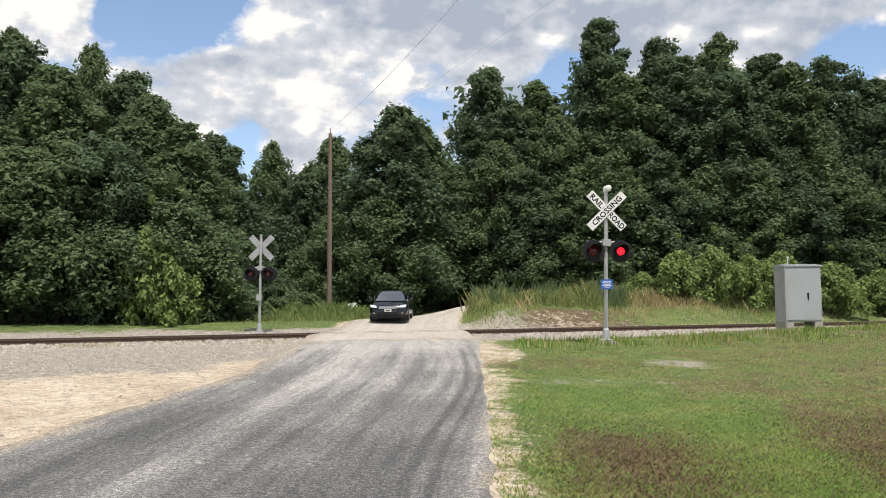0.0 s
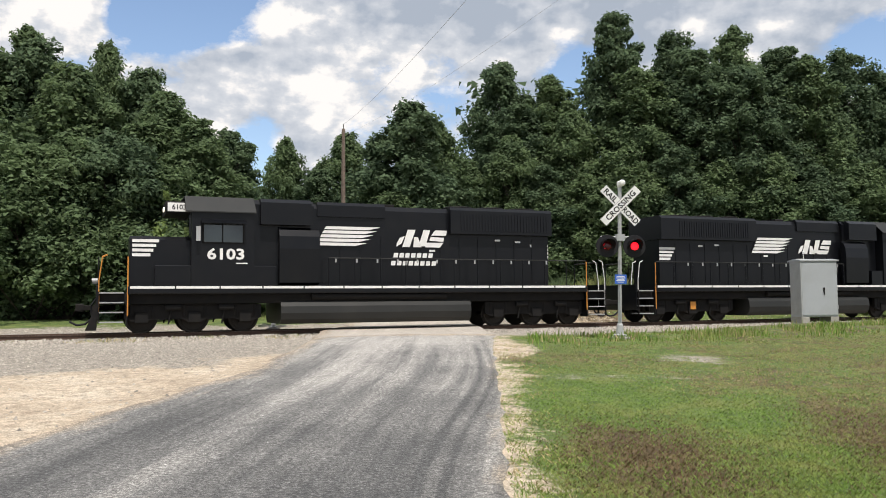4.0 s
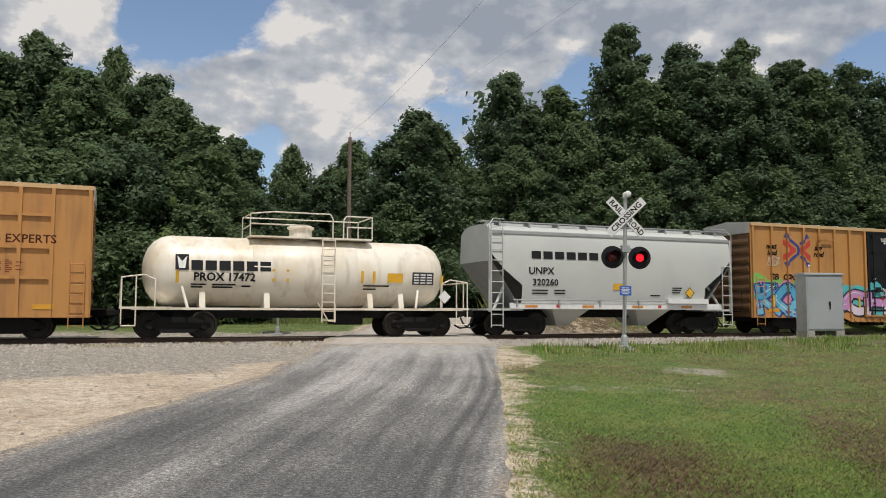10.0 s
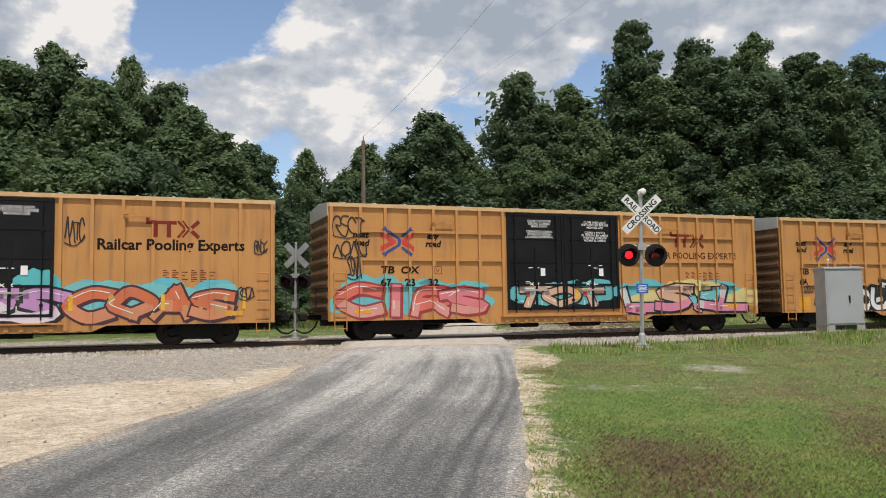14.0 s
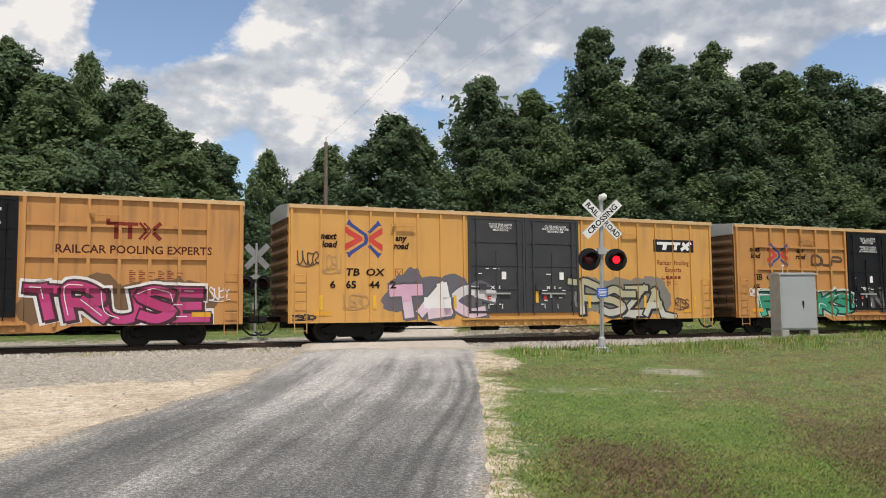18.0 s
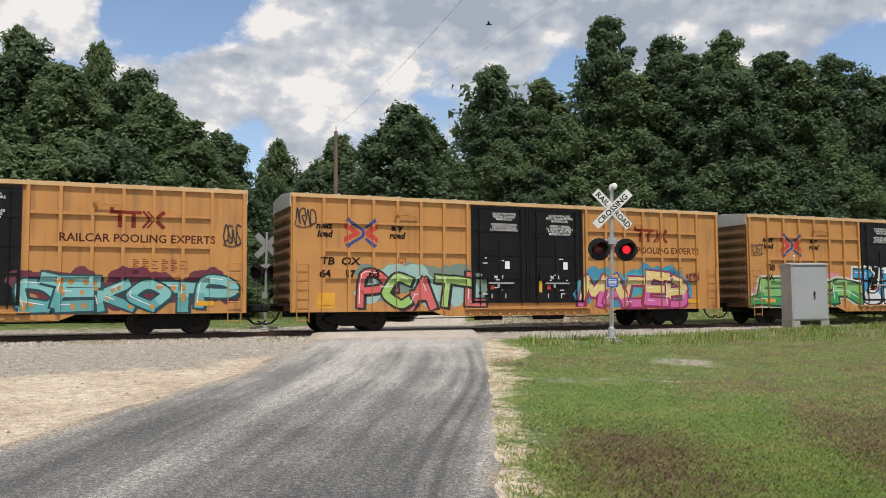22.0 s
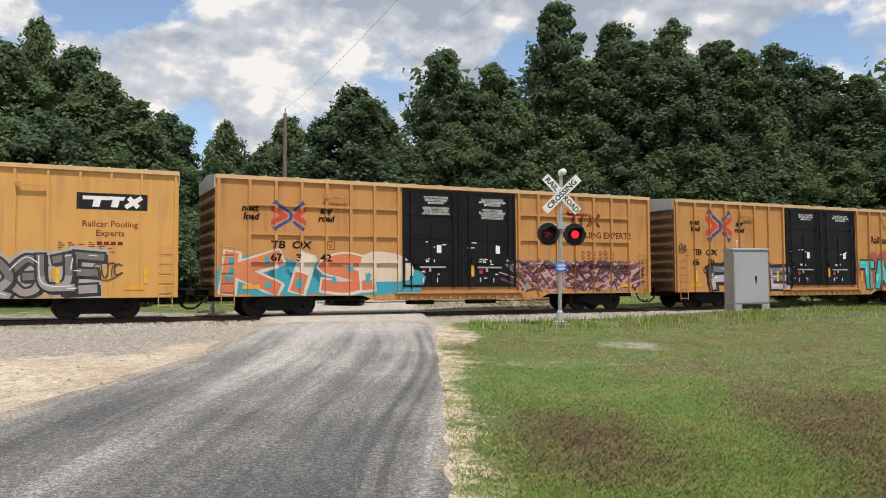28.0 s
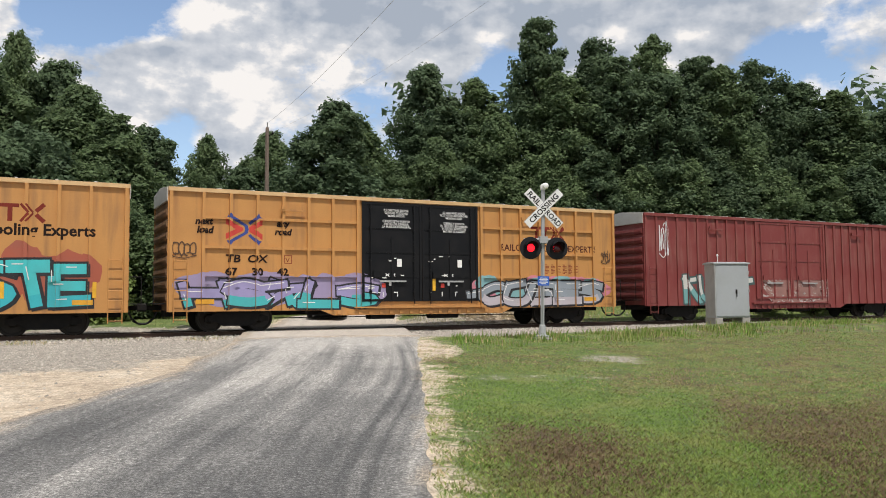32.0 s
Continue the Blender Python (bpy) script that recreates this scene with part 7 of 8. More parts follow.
boxcar(303.27, "post", 662247, OLD, "lower", scrawls=((0.15, 2.5, 0.55, 0.5, BRN), (3.0, 1.95, 0.6, 0.3, K), (5.1, 2.05, 0.7, 0.3, K), (1.7, 1.6, 0.6, 0.3, K)),
       tag=(("FUSE", 2.2, 7.2, 0.77, 2.02, dict(fill=(0.16, 0.16, 0.19), line=K, glow=(0.012, 0.012, 0.014), low=(0.42, 0.41, 0.45), weight=0.2, wild=0.0)),
            ("TASTE", 12.5, 17.8, 0.77, 2.35, dict(fill=(0.05, 0.48, 0.50), line=K, low=(0.03, 0.40, 0.46), back=RUSTY, weight=0.30, wild=0.2))))
boxcar(323.54, "grid", 673042, OLD, scrawls=((0.15, 2.55, 0.8, 0.65, BRN), (18.3, 2.6, 0.5, 0.6, BRN)),
       tag=(("HSWLS", 0.6, 7.6, 0.77, 1.85, dict(fill=(0.30, 0.27, 0.48), line=K, low=(0.05, 0.42, 0.44), back=(0.30, 0.25, 0.40), wild=0.9)),
            ("CUBES", 12.1, 18.3, 0.77, 1.8, dict(fill=(0.26, 0.30, 0.34), line=K, low=(0.45, 0.42, 0.46), back=(0.56, 0.20, 0.26), back2=(0.20, 0.40, 0.42), wild=0.7))))
boxcar(344.3, "rust", 880214, "oxide-red boxcar with ribbed sides and faded graffiti", marks=False, paint="red",
       tag=(("NUTS", 2.4, 6.2, 0.77, 2.1, dict(fill=(0.55, 0.55, 0.52), line=(0.04, 0.09, 0.09), low=(0.16, 0.36, 0.36), weight=0.2, wild=0.8, shine=False)),
            ("~", 8.0, 12.0, 0.8, 1.8, ((0.45, 0.42, 0.40), (0.3, 0.15, 0.13)))),
       scrawls=((0.9, 2.95, 0.55, 1.75, W_),))


# -- locomotives
ORANGE = shade("orange_grab_rail_paint", (0.60, 0.25, 0.04), 0.5, bump=0.0)
GLASS = shade("dark_window_glass", (0.02, 0.024, 0.028), 0.06, bump=0.0, gloss=0.9)
LAMP = shade("lit_headlight", (1.0, 0.93, 0.76), 0.3, lit=0.9, bump=0.0)


def slats(car, x0, x1, z0, z1, y, n, parent):
    """Louvres of a grille, one piece each."""
    w = (x1 - x0) / n
    me = shared("louvre%.3f%.2f" % (w, z1 - z0), lambda: box(bmesh.new(), -w * 0.3, w * 0.3, -0.02, 0, 0, z1 - z0), M["black"])
    for k in range(n):
        part("louvre", me, None, parent, at=(x0 + (k + 0.5) * w, y, z0))


def locomotive(u, s, number, label, stripes_x, logo_x, word_x, number_x, tail):
    """A six-axle road switcher, its cab towards s: -1 is the leading end."""
    car = thing("locomotive", track_pose(u), label, "locomotive", "freight train")
    TRAIN.append((car, u))

    def X(a, b=None):
        return s * -a if b is None else sorted((s * -a, s * -b))

    K_ = M["black"]
    part("deck", box(bmesh.new(), -8.75, 8.75, -1.55, 1.55, 1.32, 1.58, 0.02), K_, car)
    part("underframe", box(bmesh.new(), -9.7, 9.7, -1.30, 1.30, 0.98, 1.36, 0.02), M["grime"], car)
    seg = shared("sill_stripe", lambda: box(bmesh.new(), -0.70, 0.70, -1.556, -1.55, 1.49, 1.575), M["white"])
    for k in range(12):
        part("sill_stripe", seg, None, car, "white reflective sill stripe", at=(-7.98 + 1.45 * k, 0, 0))
    # nose
    bm = extrude(bmesh.new(), [(-1.05, 1.58), (1.05, 1.58), (1.05, 3.15), (0.9, 3.28), (-0.9, 3.28), (-1.05, 3.15)], *X(-8.7, -6.75))
    part("nose", bm, K_, car)
    part("battery_box", box(bmesh.new(), *X(-7.9, -3.9), -1.45, -1.06, 1.58, 2.28, 0.02), K_, car)
    # cab: pitched roof, side window with a shade
    bm = extrude(bmesh.new(), [(-1.5, 1.58), (1.5, 1.58), (1.5, 4.15), (0.95, 4.65), (-0.95, 4.65), (-1.5, 4.15)], *X(-6.75, -4.65))
    cab = part("cab", bm, K_, car)
    bm = extrude(bmesh.new(), [(-1.60, 4.09), (-1.60, 4.13), (-0.97, 4.70), (0.97, 4.70), (1.60, 4.13), (1.60, 4.09), (0.95, 4.66), (-0.95, 4.66)], *X(-6.95, -4.6))
    part("cab_roof", bm, M["tankblack"], cab)
    w0, w1 = X(-6.35, -5.05)
    part("side_window", box(bmesh.new(), w0, w1, -1.512, -1.50, 3.08, 3.72), GLASS, cab, "dark cab side window")
    bm = bmesh.new()
    for a, b, c, d in ((w0 - 0.05, w1 + 0.05, 3.72, 3.78), (w0 - 0.05, w1 + 0.05, 3.03, 3.08), (w0 - 0.05, w0, 3.03, 3.78), (w1, w1 + 0.05, 3.03, 3.78), (w0 + 0.6, w0 + 0.64, 3.08, 3.72)):
        box(bm, a, b, -1.53, -1.50, c, d)
    part("window_frame", bm, M["grime"], cab)
    part("sun_shade", extrude(bmesh.new(), [(-1.5, 3.86), (-1.85, 3.72), (-1.85, 3.70), (-1.5, 3.82)], w0 - 0.1, w1 + 0.1), K_, cab)
    part("mirror", box(bmesh.new(), *X(-6.62, -6.48), -1.72, -1.68, 3.1, 3.6), M["galv"], cab)
    part("windshield", box(bmesh.new(), *X(-6.79, -6.75), -1.0, 1.0, 3.35, 4.08), GLASS, cab, "dark windscreen")
    hb = part("headlight_housing", box(bmesh.new(), *X(-7.55, -6.7), -1.0, 1.0, 4.10, 4.50, 0.04), M["grime"], car, "number boards and headlights over the cab")
    part("number_board", box(bmesh.new(), *X(-7.50, -6.76), -1.012, -1.0, 4.15, 4.45), M["white"], hb, "white number board")
    part("digits", flat_mesh(centred(number, X(-7.13), 4.22, 0.17, 0.015), -1.016), M["ink"], hb)
    for yy in (-0.14, 0.14):
        part("headlight", lathe(bmesh.new(), [(X(-7.55), 0.075), (X(-7.58), 0.075), (X(-7.59), 0.05)], "x", 14, (0, yy, 4.30)), LAMP, hb, "lit headlight")
    # equipment hood, blower bulge, long hood
    part("equipment_hood", extrude(bmesh.new(), [(-1.1, 1.58), (1.1, 1.58), (1.1, 4.48), (0.95, 4.65), (-0.95, 4.65), (-1.1, 4.48)], *X(-4.6, -2.45)), K_, car)
    part("filter_housing", extrude(bmesh.new(), [(-1.38, 3.75), (1.38, 3.75), (1.38, 4.53), (1.2, 4.67), (-1.2, 4.67), (-1.38, 4.53)], *X(-4.4, -2.6)), K_, car)
    bulge = [(-1.12, 1.6), (-1.40, 1.7), (-1.43, 2.9), (-1.40, 3.35), (-1.30, 3.58), (-1.12, 3.68)]
    part("blower_duct", extrude(bmesh.new(), bulge, *X(-3.75, -2.3)), K_, car, "rounded blower duct")
    part("long_hood", extrude(bmesh.new(), [(-0.95, 1.58), (0.95, 1.58), (0.95, 4.41), (0.8, 4.59), (-0.8, 4.59), (-0.95, 4.41)], *X(-2.45, tail)), K_, car)
    rad = part("radiator_housing", extrude(bmesh.new(), [(-1.20, 3.6), (1.20, 3.6), (1.20, 4.51), (1.08, 4.63), (-1.08, 4.63), (-1.20, 4.51)], *X(2.9, tail + 0.05)), K_, car)
    a, b = X(3.3, 7.2)
    slats(car, a, b, 3.72, 4.39, -1.20, 30, rad)
    me = shared("roof_fan", lambda: lathe(bmesh.new(), [(4.57, 0.62), (4.73, 0.62), (4.76, 0.56), (4.76, 0.1), (4.79, 0.02)], "z", 20), M["grime"])
    for xx in (3.7, 5.1, 6.5):
        part("roof_fan", me, None, car, at=(X(xx), 0, 0))
    part("exhaust_stack", box(bmesh.new(), *X(0.4, 0.9), -0.3, 0.3, 4.57, 4.75, 0.03), M["grime"], car)
    part("dynamic_brake_hatch", extrude(bmesh.new(), [(-1.02, 4.13), (1.02, 4.13), (1.02, 4.55), (0.9, 4.67), (-0.9, 4.67), (-1.02, 4.55)], *X(-2.3, 0.3)), K_, car)
    # doors of the long hood
    dm = shared("hood_door", lambda: box(bmesh.new(), -0.36, 0.36, -0.02, 0, 1.72, 3.42), M["black"])
    hm = shared("hood_latch", lambda: box(bmesh.new(), 0.27, 0.33, -0.04, -0.02, 2.45, 2.62), M["galv"])
    for k in range(12):
        d = part("hood_door", dm, None, car, at=(X(-1.9 + k * 0.8), -0.95, 0))
        part("latch", hm, None, d)
    for k, (xx, zz) in enumerate(((5.0, 3.35), (5.9, 3.30), (2.2, 2.9))):
        part("label_plate", box(bmesh.new(), X(xx) - 0.12, X(xx) + 0.12, -0.985, -0.975, zz, zz + 0.07), M["white"], car)
    # tank, trucks, air reservoirs
    bm = bmesh.new()
    extrude(bm, [(-1.40, 1.0), (-1.47, 0.86), (-1.50, 0.62), (-1.44, 0.40), (-1.28, 0.24), (1.28, 0.24), (1.44, 0.40), (1.50, 0.62), (1.47, 0.86), (1.40, 1.0), (1.2, 1.08), (-1.2, 1.08)], -3.7, 3.6)
    part("fuel_tank", bm, M["tankblack"], car, "black fuel tank with a dull sheen")
    part("air_reservoir", rod(bmesh.new(), (-2.6, -1.35, 1.2), (2.6, -1.35, 1.2), 0.12, 12), M["grime"], car)
    for xx in (-6.6, 6.6):
        truck(car, xx, (-1.7, 0, 1.7), 0.508)
    # steps, pilots and rails at both ends
    for e in (-1, 1):
        x0, x1 = e * 8.75, e * 9.65
        bm = bmesh.new()
        for yy in (-1.52, -0.95, 0.95, 1.52):
            box(bm, *sorted((x1 - e * 0.03, x1)), yy - 0.03, yy + 0.03, 0.35, 1.4)
        part("end_frame", bm, M["grime"], car)
        for k, zz in enumerate((0.40, 0.72, 1.04, 1.36)):
            part("step", box(bmesh.new(), *sorted((x0 + e * 0.12, x1 - e * 0.04)), -1.5, -1.0, zz - 0.02, zz + 0.02), M["galv"], car)
        part("step_side", box(bmesh.new(), *sorted((x0, x0 + e * 0.05)), -1.52, -0.95, 0.32, 1.5), M["black"], car)
        part("end_sheet", box(bmesh.new(), *sorted((x1, x1 + e * 0.06)), -1.45, 1.45, 0.55, 1.62, 0.02), M["black"], car)
        lead = e == -1 and s == -1
        if lead:
            bm = bmesh.new()
            extrude(bm, [(x1 - 0.05, 0.14), (x1 - 0.38, 0.14), (x1 - 0.22, 0.5), (x1 - 0.10, 1.0), (x1, 1.0)], -1.5, 1.5, 1)
            part("snow_plough", bm, M["grime"], car, "black pilot plough")
            for yy in (-0.75, 0.75):
                part("ditch_light", lathe(bmesh.new(), [(x1 - 0.2, 0.07), (x1 - 0.1, 0.085), (x1, 0.07)], "x", 14, (0, yy, 1.78)), M["galv"], car, "round ditch light")
            for k in range(5):
                part("hose", pipe(bmesh.new(), [(x1 - 0.05, -0.7 + 0.3 * k, 1.2), (x1 - 0.22, -0.68 + 0.3 * k, 0.95), (x1 - 0.18, -0.6 + 0.3 * k, 0.55)], 0.03), M["ink"], car)
        for yy in (-1.5, -1.02):
            pts = [(x1 - e * 0.02, yy, 0.75), (x1 - e * 0.02, yy, 1.75), (x1 - e * 0.12, yy, 2.55), (x1 - e * 0.28, yy, 2.62)]
            part("grab_rail", pipe(bmesh.new(), pts, 0.017, 6), ORANGE if e * s > 0 or lead else M["sign"], car, "painted grab rail")
        part("grab_rail", pipe(bmesh.new(), [(x0, -1.52, 0.6), (x0, -1.52, 2.55)], 0.022, 6), ORANGE, car, "painted grab rail")
        part("end_rail", pipe(bmesh.new(), [(x1, -0.9, 1.6), (x1, -0.9, 2.55), (x1, 0.9, 2.55), (x1, 0.9, 1.6)], 0.02, 6), M["black"], car)
        coupler(car, e * 9.6, e)
    me = shared("stanchion", lambda: rod(bmesh.new(), (0, 0, 1.55), (0, 0, 2.58), 0.022, 6), M["black"])
    for k in range(12):
        xx = -2.0 + k * 0.98
        if xx < 8.8:
            part("stanchion", me, None, car, at=(X(xx), -1.52, 0))
    part("handrail", pipe(bmesh.new(), [(X(-2.0), -1.52, 2.58), (X(8.7), -1.52, 2.58)], 0.02, 6), M["tankblack"], car)
    if number == "3391":
        part("bearing_plate", box(bmesh.new(), X(6.6) - 0.14, X(6.6) + 0.14, -1.25, -1.22, 0.55, 0.88), ORANGE, car, "rust-orange plate on the truck")
    # lettering: stripes, logo shapes and bars on the near side
    y = -1.03
    for k in range(5):
        z = 3.72 - 0.15 * k
        sh = -0.08 * k
        a, b = stripes_x[0] + sh, stripes_x[1] + 0.15 - 0.13 * k
        part("stripe", flat_mesh([[(a, z - 0.055), (b - 0.45, z - 0.055), (b, z + 0.055), (a + 0.07, z + 0.055)]], y), M["white"], car, "white painted stripe, tapering to a point")
    lx = logo_x
    logo = [[(lx - 0.12, 3.06), (lx + 0.10, 3.20), (lx + 0.22, 3.48), (lx + 0.02, 3.40), (lx - 0.10, 3.20)], [(lx + 0.12, 3.06), (lx + 0.42, 3.06), (lx + 0.66, 3.72), (lx + 0.34, 3.72)], [(lx + 0.56, 3.06), (lx + 0.90, 3.06), (lx + 0.76, 3.44), (lx + 0.60, 3.44)], [(lx + 0.78, 3.10), (lx + 1.06, 3.10), (lx + 1.26, 3.72), (lx + 0.98, 3.72)],
            [(lx + 1.04, 3.06), (lx + 1.66, 3.06), (lx + 1.80, 3.24), (lx + 1.08, 3.24)], [(lx + 1.22, 3.32), (lx + 1.80, 3.28), (lx + 1.84, 3.44), (lx + 1.28, 3.46)], [(lx + 1.30, 3.52), (lx + 1.92, 3.52), (lx + 1.96, 3.72), (lx + 1.46, 3.72)]]
    part("logo", flat_mesh(logo, y), M["white"], car, "white logo shapes")
    wx = word_x
    for k, (n, z, x_) in enumerate(((7, 2.66, wx), (8, 2.36, wx - 0.1))):
        polys = [[(x_ + j * 0.235, z), (x_ + j * 0.235 + 0.175, z), (x_ + j * 0.235 + 0.205, z + 0.17), (x_ + j * 0.235 + 0.03, z + 0.17)] for j in range(n)]
        part("word_bar", flat_mesh(polys, -0.985), M["white"], car, "row of white letter-sized bars")
    part("number", flat_mesh(centred(number, number_x, 2.50, 0.36, 0.03, 0, 1.25), -1.506), M["white"], car, "white road number on the cab")
    part("small_bar", flat_mesh([[(number_x + 0.35, 2.34), (number_x + 0.75, 2.34), (number_x + 0.75, 2.38), (number_x + 0.35, 2.38)]], -1.506), M["white"], car)
    for xx, yy, zs, dirn in ((X(-8.62), -1.056, (3.12, 2.96, 2.80, 2.64), X(1)), (X(tail), -0.956, (3.20, 3.05, 2.90, 2.75), X(-1))):
        for k, z in enumerate(zs):
            ln = 0.85 - 0.09 * k
            a, b = sorted((xx, xx + math.copysign(ln, dirn)))
            part("end_stripe", flat_mesh([[(a, z - 0.05), (b, z - 0.05), (b, z + 0.05), (a, z + 0.05)]], yy), M["white"], car, "white end stripe")
    return car


locomotive(40.3, -1, "6103", "black diesel locomotive leading the train with white stripes", (-2.05, -0.05), 0.85, 0.62, -5.62, 7.3)
locomotive(61.2, 1, "3391", "black diesel locomotive running cab rearward behind the first", (-2.75, -0.75), -0.15, -0.38, 5.85, 8.1)


# -- tank car
def tank_car(u):
    car = thing("tank_car", track_pose(u), "dirty white tank car with top platform and black lettering", "tank car", "freight train")
    TRAIN.append((car, u))
    R, zc, h = 1.25, 2.34, 5.55
    prof = [(-h, 0.02), (-h + 0.04, 0.40), (-h + 0.16, 0.75), (-h + 0.36, 1.02), (-h + 0.62, 1.18), (-h + 0.9, R), (h - 0.9, R), (h - 0.62, 1.18), (h - 0.36, 1.02), (h - 0.16, 0.75), (h - 0.04, 0.40), (h, 0.02)]
    part("tank", lathe(bmesh.new(), prof, "x", 48, (0, 0, zc)), M["cream"], car, "rounded dirty white tank", smooth=True)
    part("jacket_band", lathe(bmesh.new(), [(-1.9, R + 0.002), (-1.88, R + 0.02), (1.88, R + 0.02), (1.9, R + 0.002)], "x", 48, (0, 0, zc)), M["cream"], car, smooth=True)
    part("dome", lathe(bmesh.new(), [(3.5, 0.42), (3.95, 0.42), (4.0, 0.5), (4.06, 0.5), (4.12, 0.38), (4.15, 0.1)], "z", 24), M["cream"], car, "manway dome with lid")
    deck = part("top_platform", box(bmesh.new(), -2.0, 2.5, -0.95, 0.95, 3.58, 3.64), M["cream"], car)
    for pts in ([(-2.0, -0.95, 3.6), (-2.0, -0.95, 4.4), (-1.2, -0.95, 4.5), (0.9, -0.95, 4.5), (1.0, -0.95, 4.3), (1.0, -0.95, 3.6)], [(1.4, -0.95, 3.6), (1.4, -0.95, 4.3), (1.5, -0.95, 4.45), (2.5, -0.95, 4.45), (2.5, -0.95, 3.6)],
                [(-2.0, 0.95, 3.6), (-2.0, 0.95, 4.45), (2.5, 0.95, 4.45), (2.5, 0.95, 3.6)], [(-2.0, -0.95, 4.05), (0.0, -0.95, 4.05), (0.0, -0.95, 3.6)], [(1.55, -0.95, 3.6), (1.55, -0.95, 4.05), (2.5, -0.95, 4.05)], [(-2.0, -0.95, 4.4), (-2.0, 0.95, 4.4)], [(2.5, -0.95, 4.45), (2.5, 0.95, 4.45)], [(-2.0, -0.95, 4.0), (-2.0, 0.95, 4.0)]):
        part("guard_rail", pipe(bmesh.new(), pts, 0.024, 6), M["cream"], deck)
    part("ladder", ladder(bmesh.new(), 0.75, -1.38, 0.55, 3.6, 0.46, 0.32, 0.024), M["cream"], car, "white side ladder")
    part("step_frame", pipe(bmesh.new(), [(0.35, -1.4, 1.25), (0.75, -1.42, 0.6), (1.0, -1.42, 0.58), (1.0, -1.4, 1.2)], 0.02), M["cream"], car)
    part("side_sill", box(bmesh.new(), -5.9, 6.0, -1.40, -1.33, 0.98, 1.06), M["cream"], car)
    part("underframe", box(bmesh.new(), -6.2, 6.3, -0.32, 0.32, 0.70, 1.08), M["grime"], car)
    for xx in (-3.6, 3.6, -1.4, 2.4):
        part("saddle", extrude(bmesh.new(), [(-1.2, 1.0), (1.2, 1.0), (1.0, 1.7), (-1.0, 1.7)], xx - 0.10, xx + 0.10), M["cream"], car)
    for e in (-1, 1):
        part("end_deck", box(bmesh.new(), *sorted((e * 4.6, e * 6.25)), -1.4, 1.4, 1.0, 1.08, 0.01), M["cream"], car)
        for pts in ([(e * 6.2, -1.38, 0.5), (e * 6.2, -1.38, 2.05), (e * 5.5, -1.38, 2.15), (e * 5.15, -1.38, 2.0), (e * 5.15, -1.38, 1.05)], [(e * 6.2, -1.38, 2.05), (e * 6.2, 1.38, 2.05), (e * 6.2, 1.38, 1.0)], [(e * 5.75, -1.38, 1.0), (e * 5.75, -1.38, 2.1)], [(e * 6.2, -1.38, 0.45), (e * 5.75, -1.38, 0.45), (e * 5.75, -1.38, 1.0)], [(e * 6.2, -1.0, 1.0), (e * 6.2, -1.0, 2.05)]):
            part("end_rail", pipe(bmesh.new(), pts, 0.024, 6), M["cream"], car)
        part("brace", rod(bmesh.new(), (e * 4.1, -1.36, 1.05), (e * 4.3, -1.05, 1.85), 0.05, 8), M["cream"], car)
        truck(car, e * 4.4)
        coupler(car, e * 6.2, e)
    # marks wrap the tank's near side
    y0 = -R - 0.035

    def wrap(polys, lift=0.03):
        bm = flat_mesh(polys, 0)
        for v in bm.verts:
            d = v.co.z - zc
            v.co.y = -math.sqrt(max(0.02, (R + lift) ** 2 - d * d))
        return bm
    word = []
    for j in range(6):
        x = -4.0 + j * 0.465
        word.append([(x, 2.34), (x + 0.38, 2.34), (x + 0.38, 2.68), (x, 2.68)])
    part("word_bar", wrap(word), M["ink"], car, "row of black letter-sized bars")
    part("logo", wrap([[(-4.52, 2.34), (-4.08, 2.34), (-4.08, 2.88), (-4.52, 2.88)]]), M["ink"], car, "black logo square")
    part("logo", wrap([[(-4.40, 2.40), (-4.20, 2.40), (-4.14, 2.82), (-4.30, 2.64), (-4.46, 2.82)]], 0.034), M["white"], car)
    part("number", wrap(centred("PROX 17472", -2.88, 1.99, 0.27, 0.03)), M["ink"], car, "black reporting number")
    bars = []
    for x, z, w in ((-4.0, 1.83, 0.5), (-4.0, 1.74, 0.4), (-3.3, 1.83, 0.8), (-3.3, 1.74, 0.7), (-2.3, 1.78, 0.3), (2.1, 1.86, 0.6), (2.1, 1.74, 0.5), (2.7, 1.86, 0.4)):
        bars.append([(x, z), (x + w, z), (x + w, z + 0.05), (x, z + 0.05)])
    part("writing", wrap(bars), M["grime"], car, "small writing as bars")
    for k, (x, z) in enumerate(((-4.5, 2.1), (-1.25, 2.2), (-0.75, 2.2), (2.0, 2.2), (2.45, 2.2), (5.15, 2.1))):
        part("reflector", wrap([[(x, z - 0.2), (x + 0.10, z - 0.2), (x + 0.10, z + 0.22), (x, z + 0.22)]]), AMBER, car, "amber reflector strip")
    part("notice", wrap([[(3.02, 2.02), (3.62, 2.02), (3.62, 2.36), (3.02, 2.36)]]), AMBER, car, "yellow-orange notice plate")
    part("outlet_box", box(bmesh.new(), 1.2, 2.3, -0.5, 0.5, 0.45, 0.85, 0.05), M["grime"], car, "dark outlet valve box under the tank")
    part("data_panel", wrap([[(4.0, 1.95), (4.85, 1.95), (4.85, 2.42), (4.0, 2.42)]]), M["door2"], car, "dark data panel")
    part("writing", wrap([[(4.06 + 0.26 * (k % 3), 2.0 + 0.1 * (k // 3)), (4.26 + 0.26 * (k % 3), 2.0 + 0.1 * (k // 3)), (4.26 + 0.26 * (k % 3), 2.05 + 0.1 * (k // 3)), (4.06 + 0.26 * (k % 3), 2.05 + 0.1 * (k // 3))] for k in range(12)], 0.034), M["white"], car)
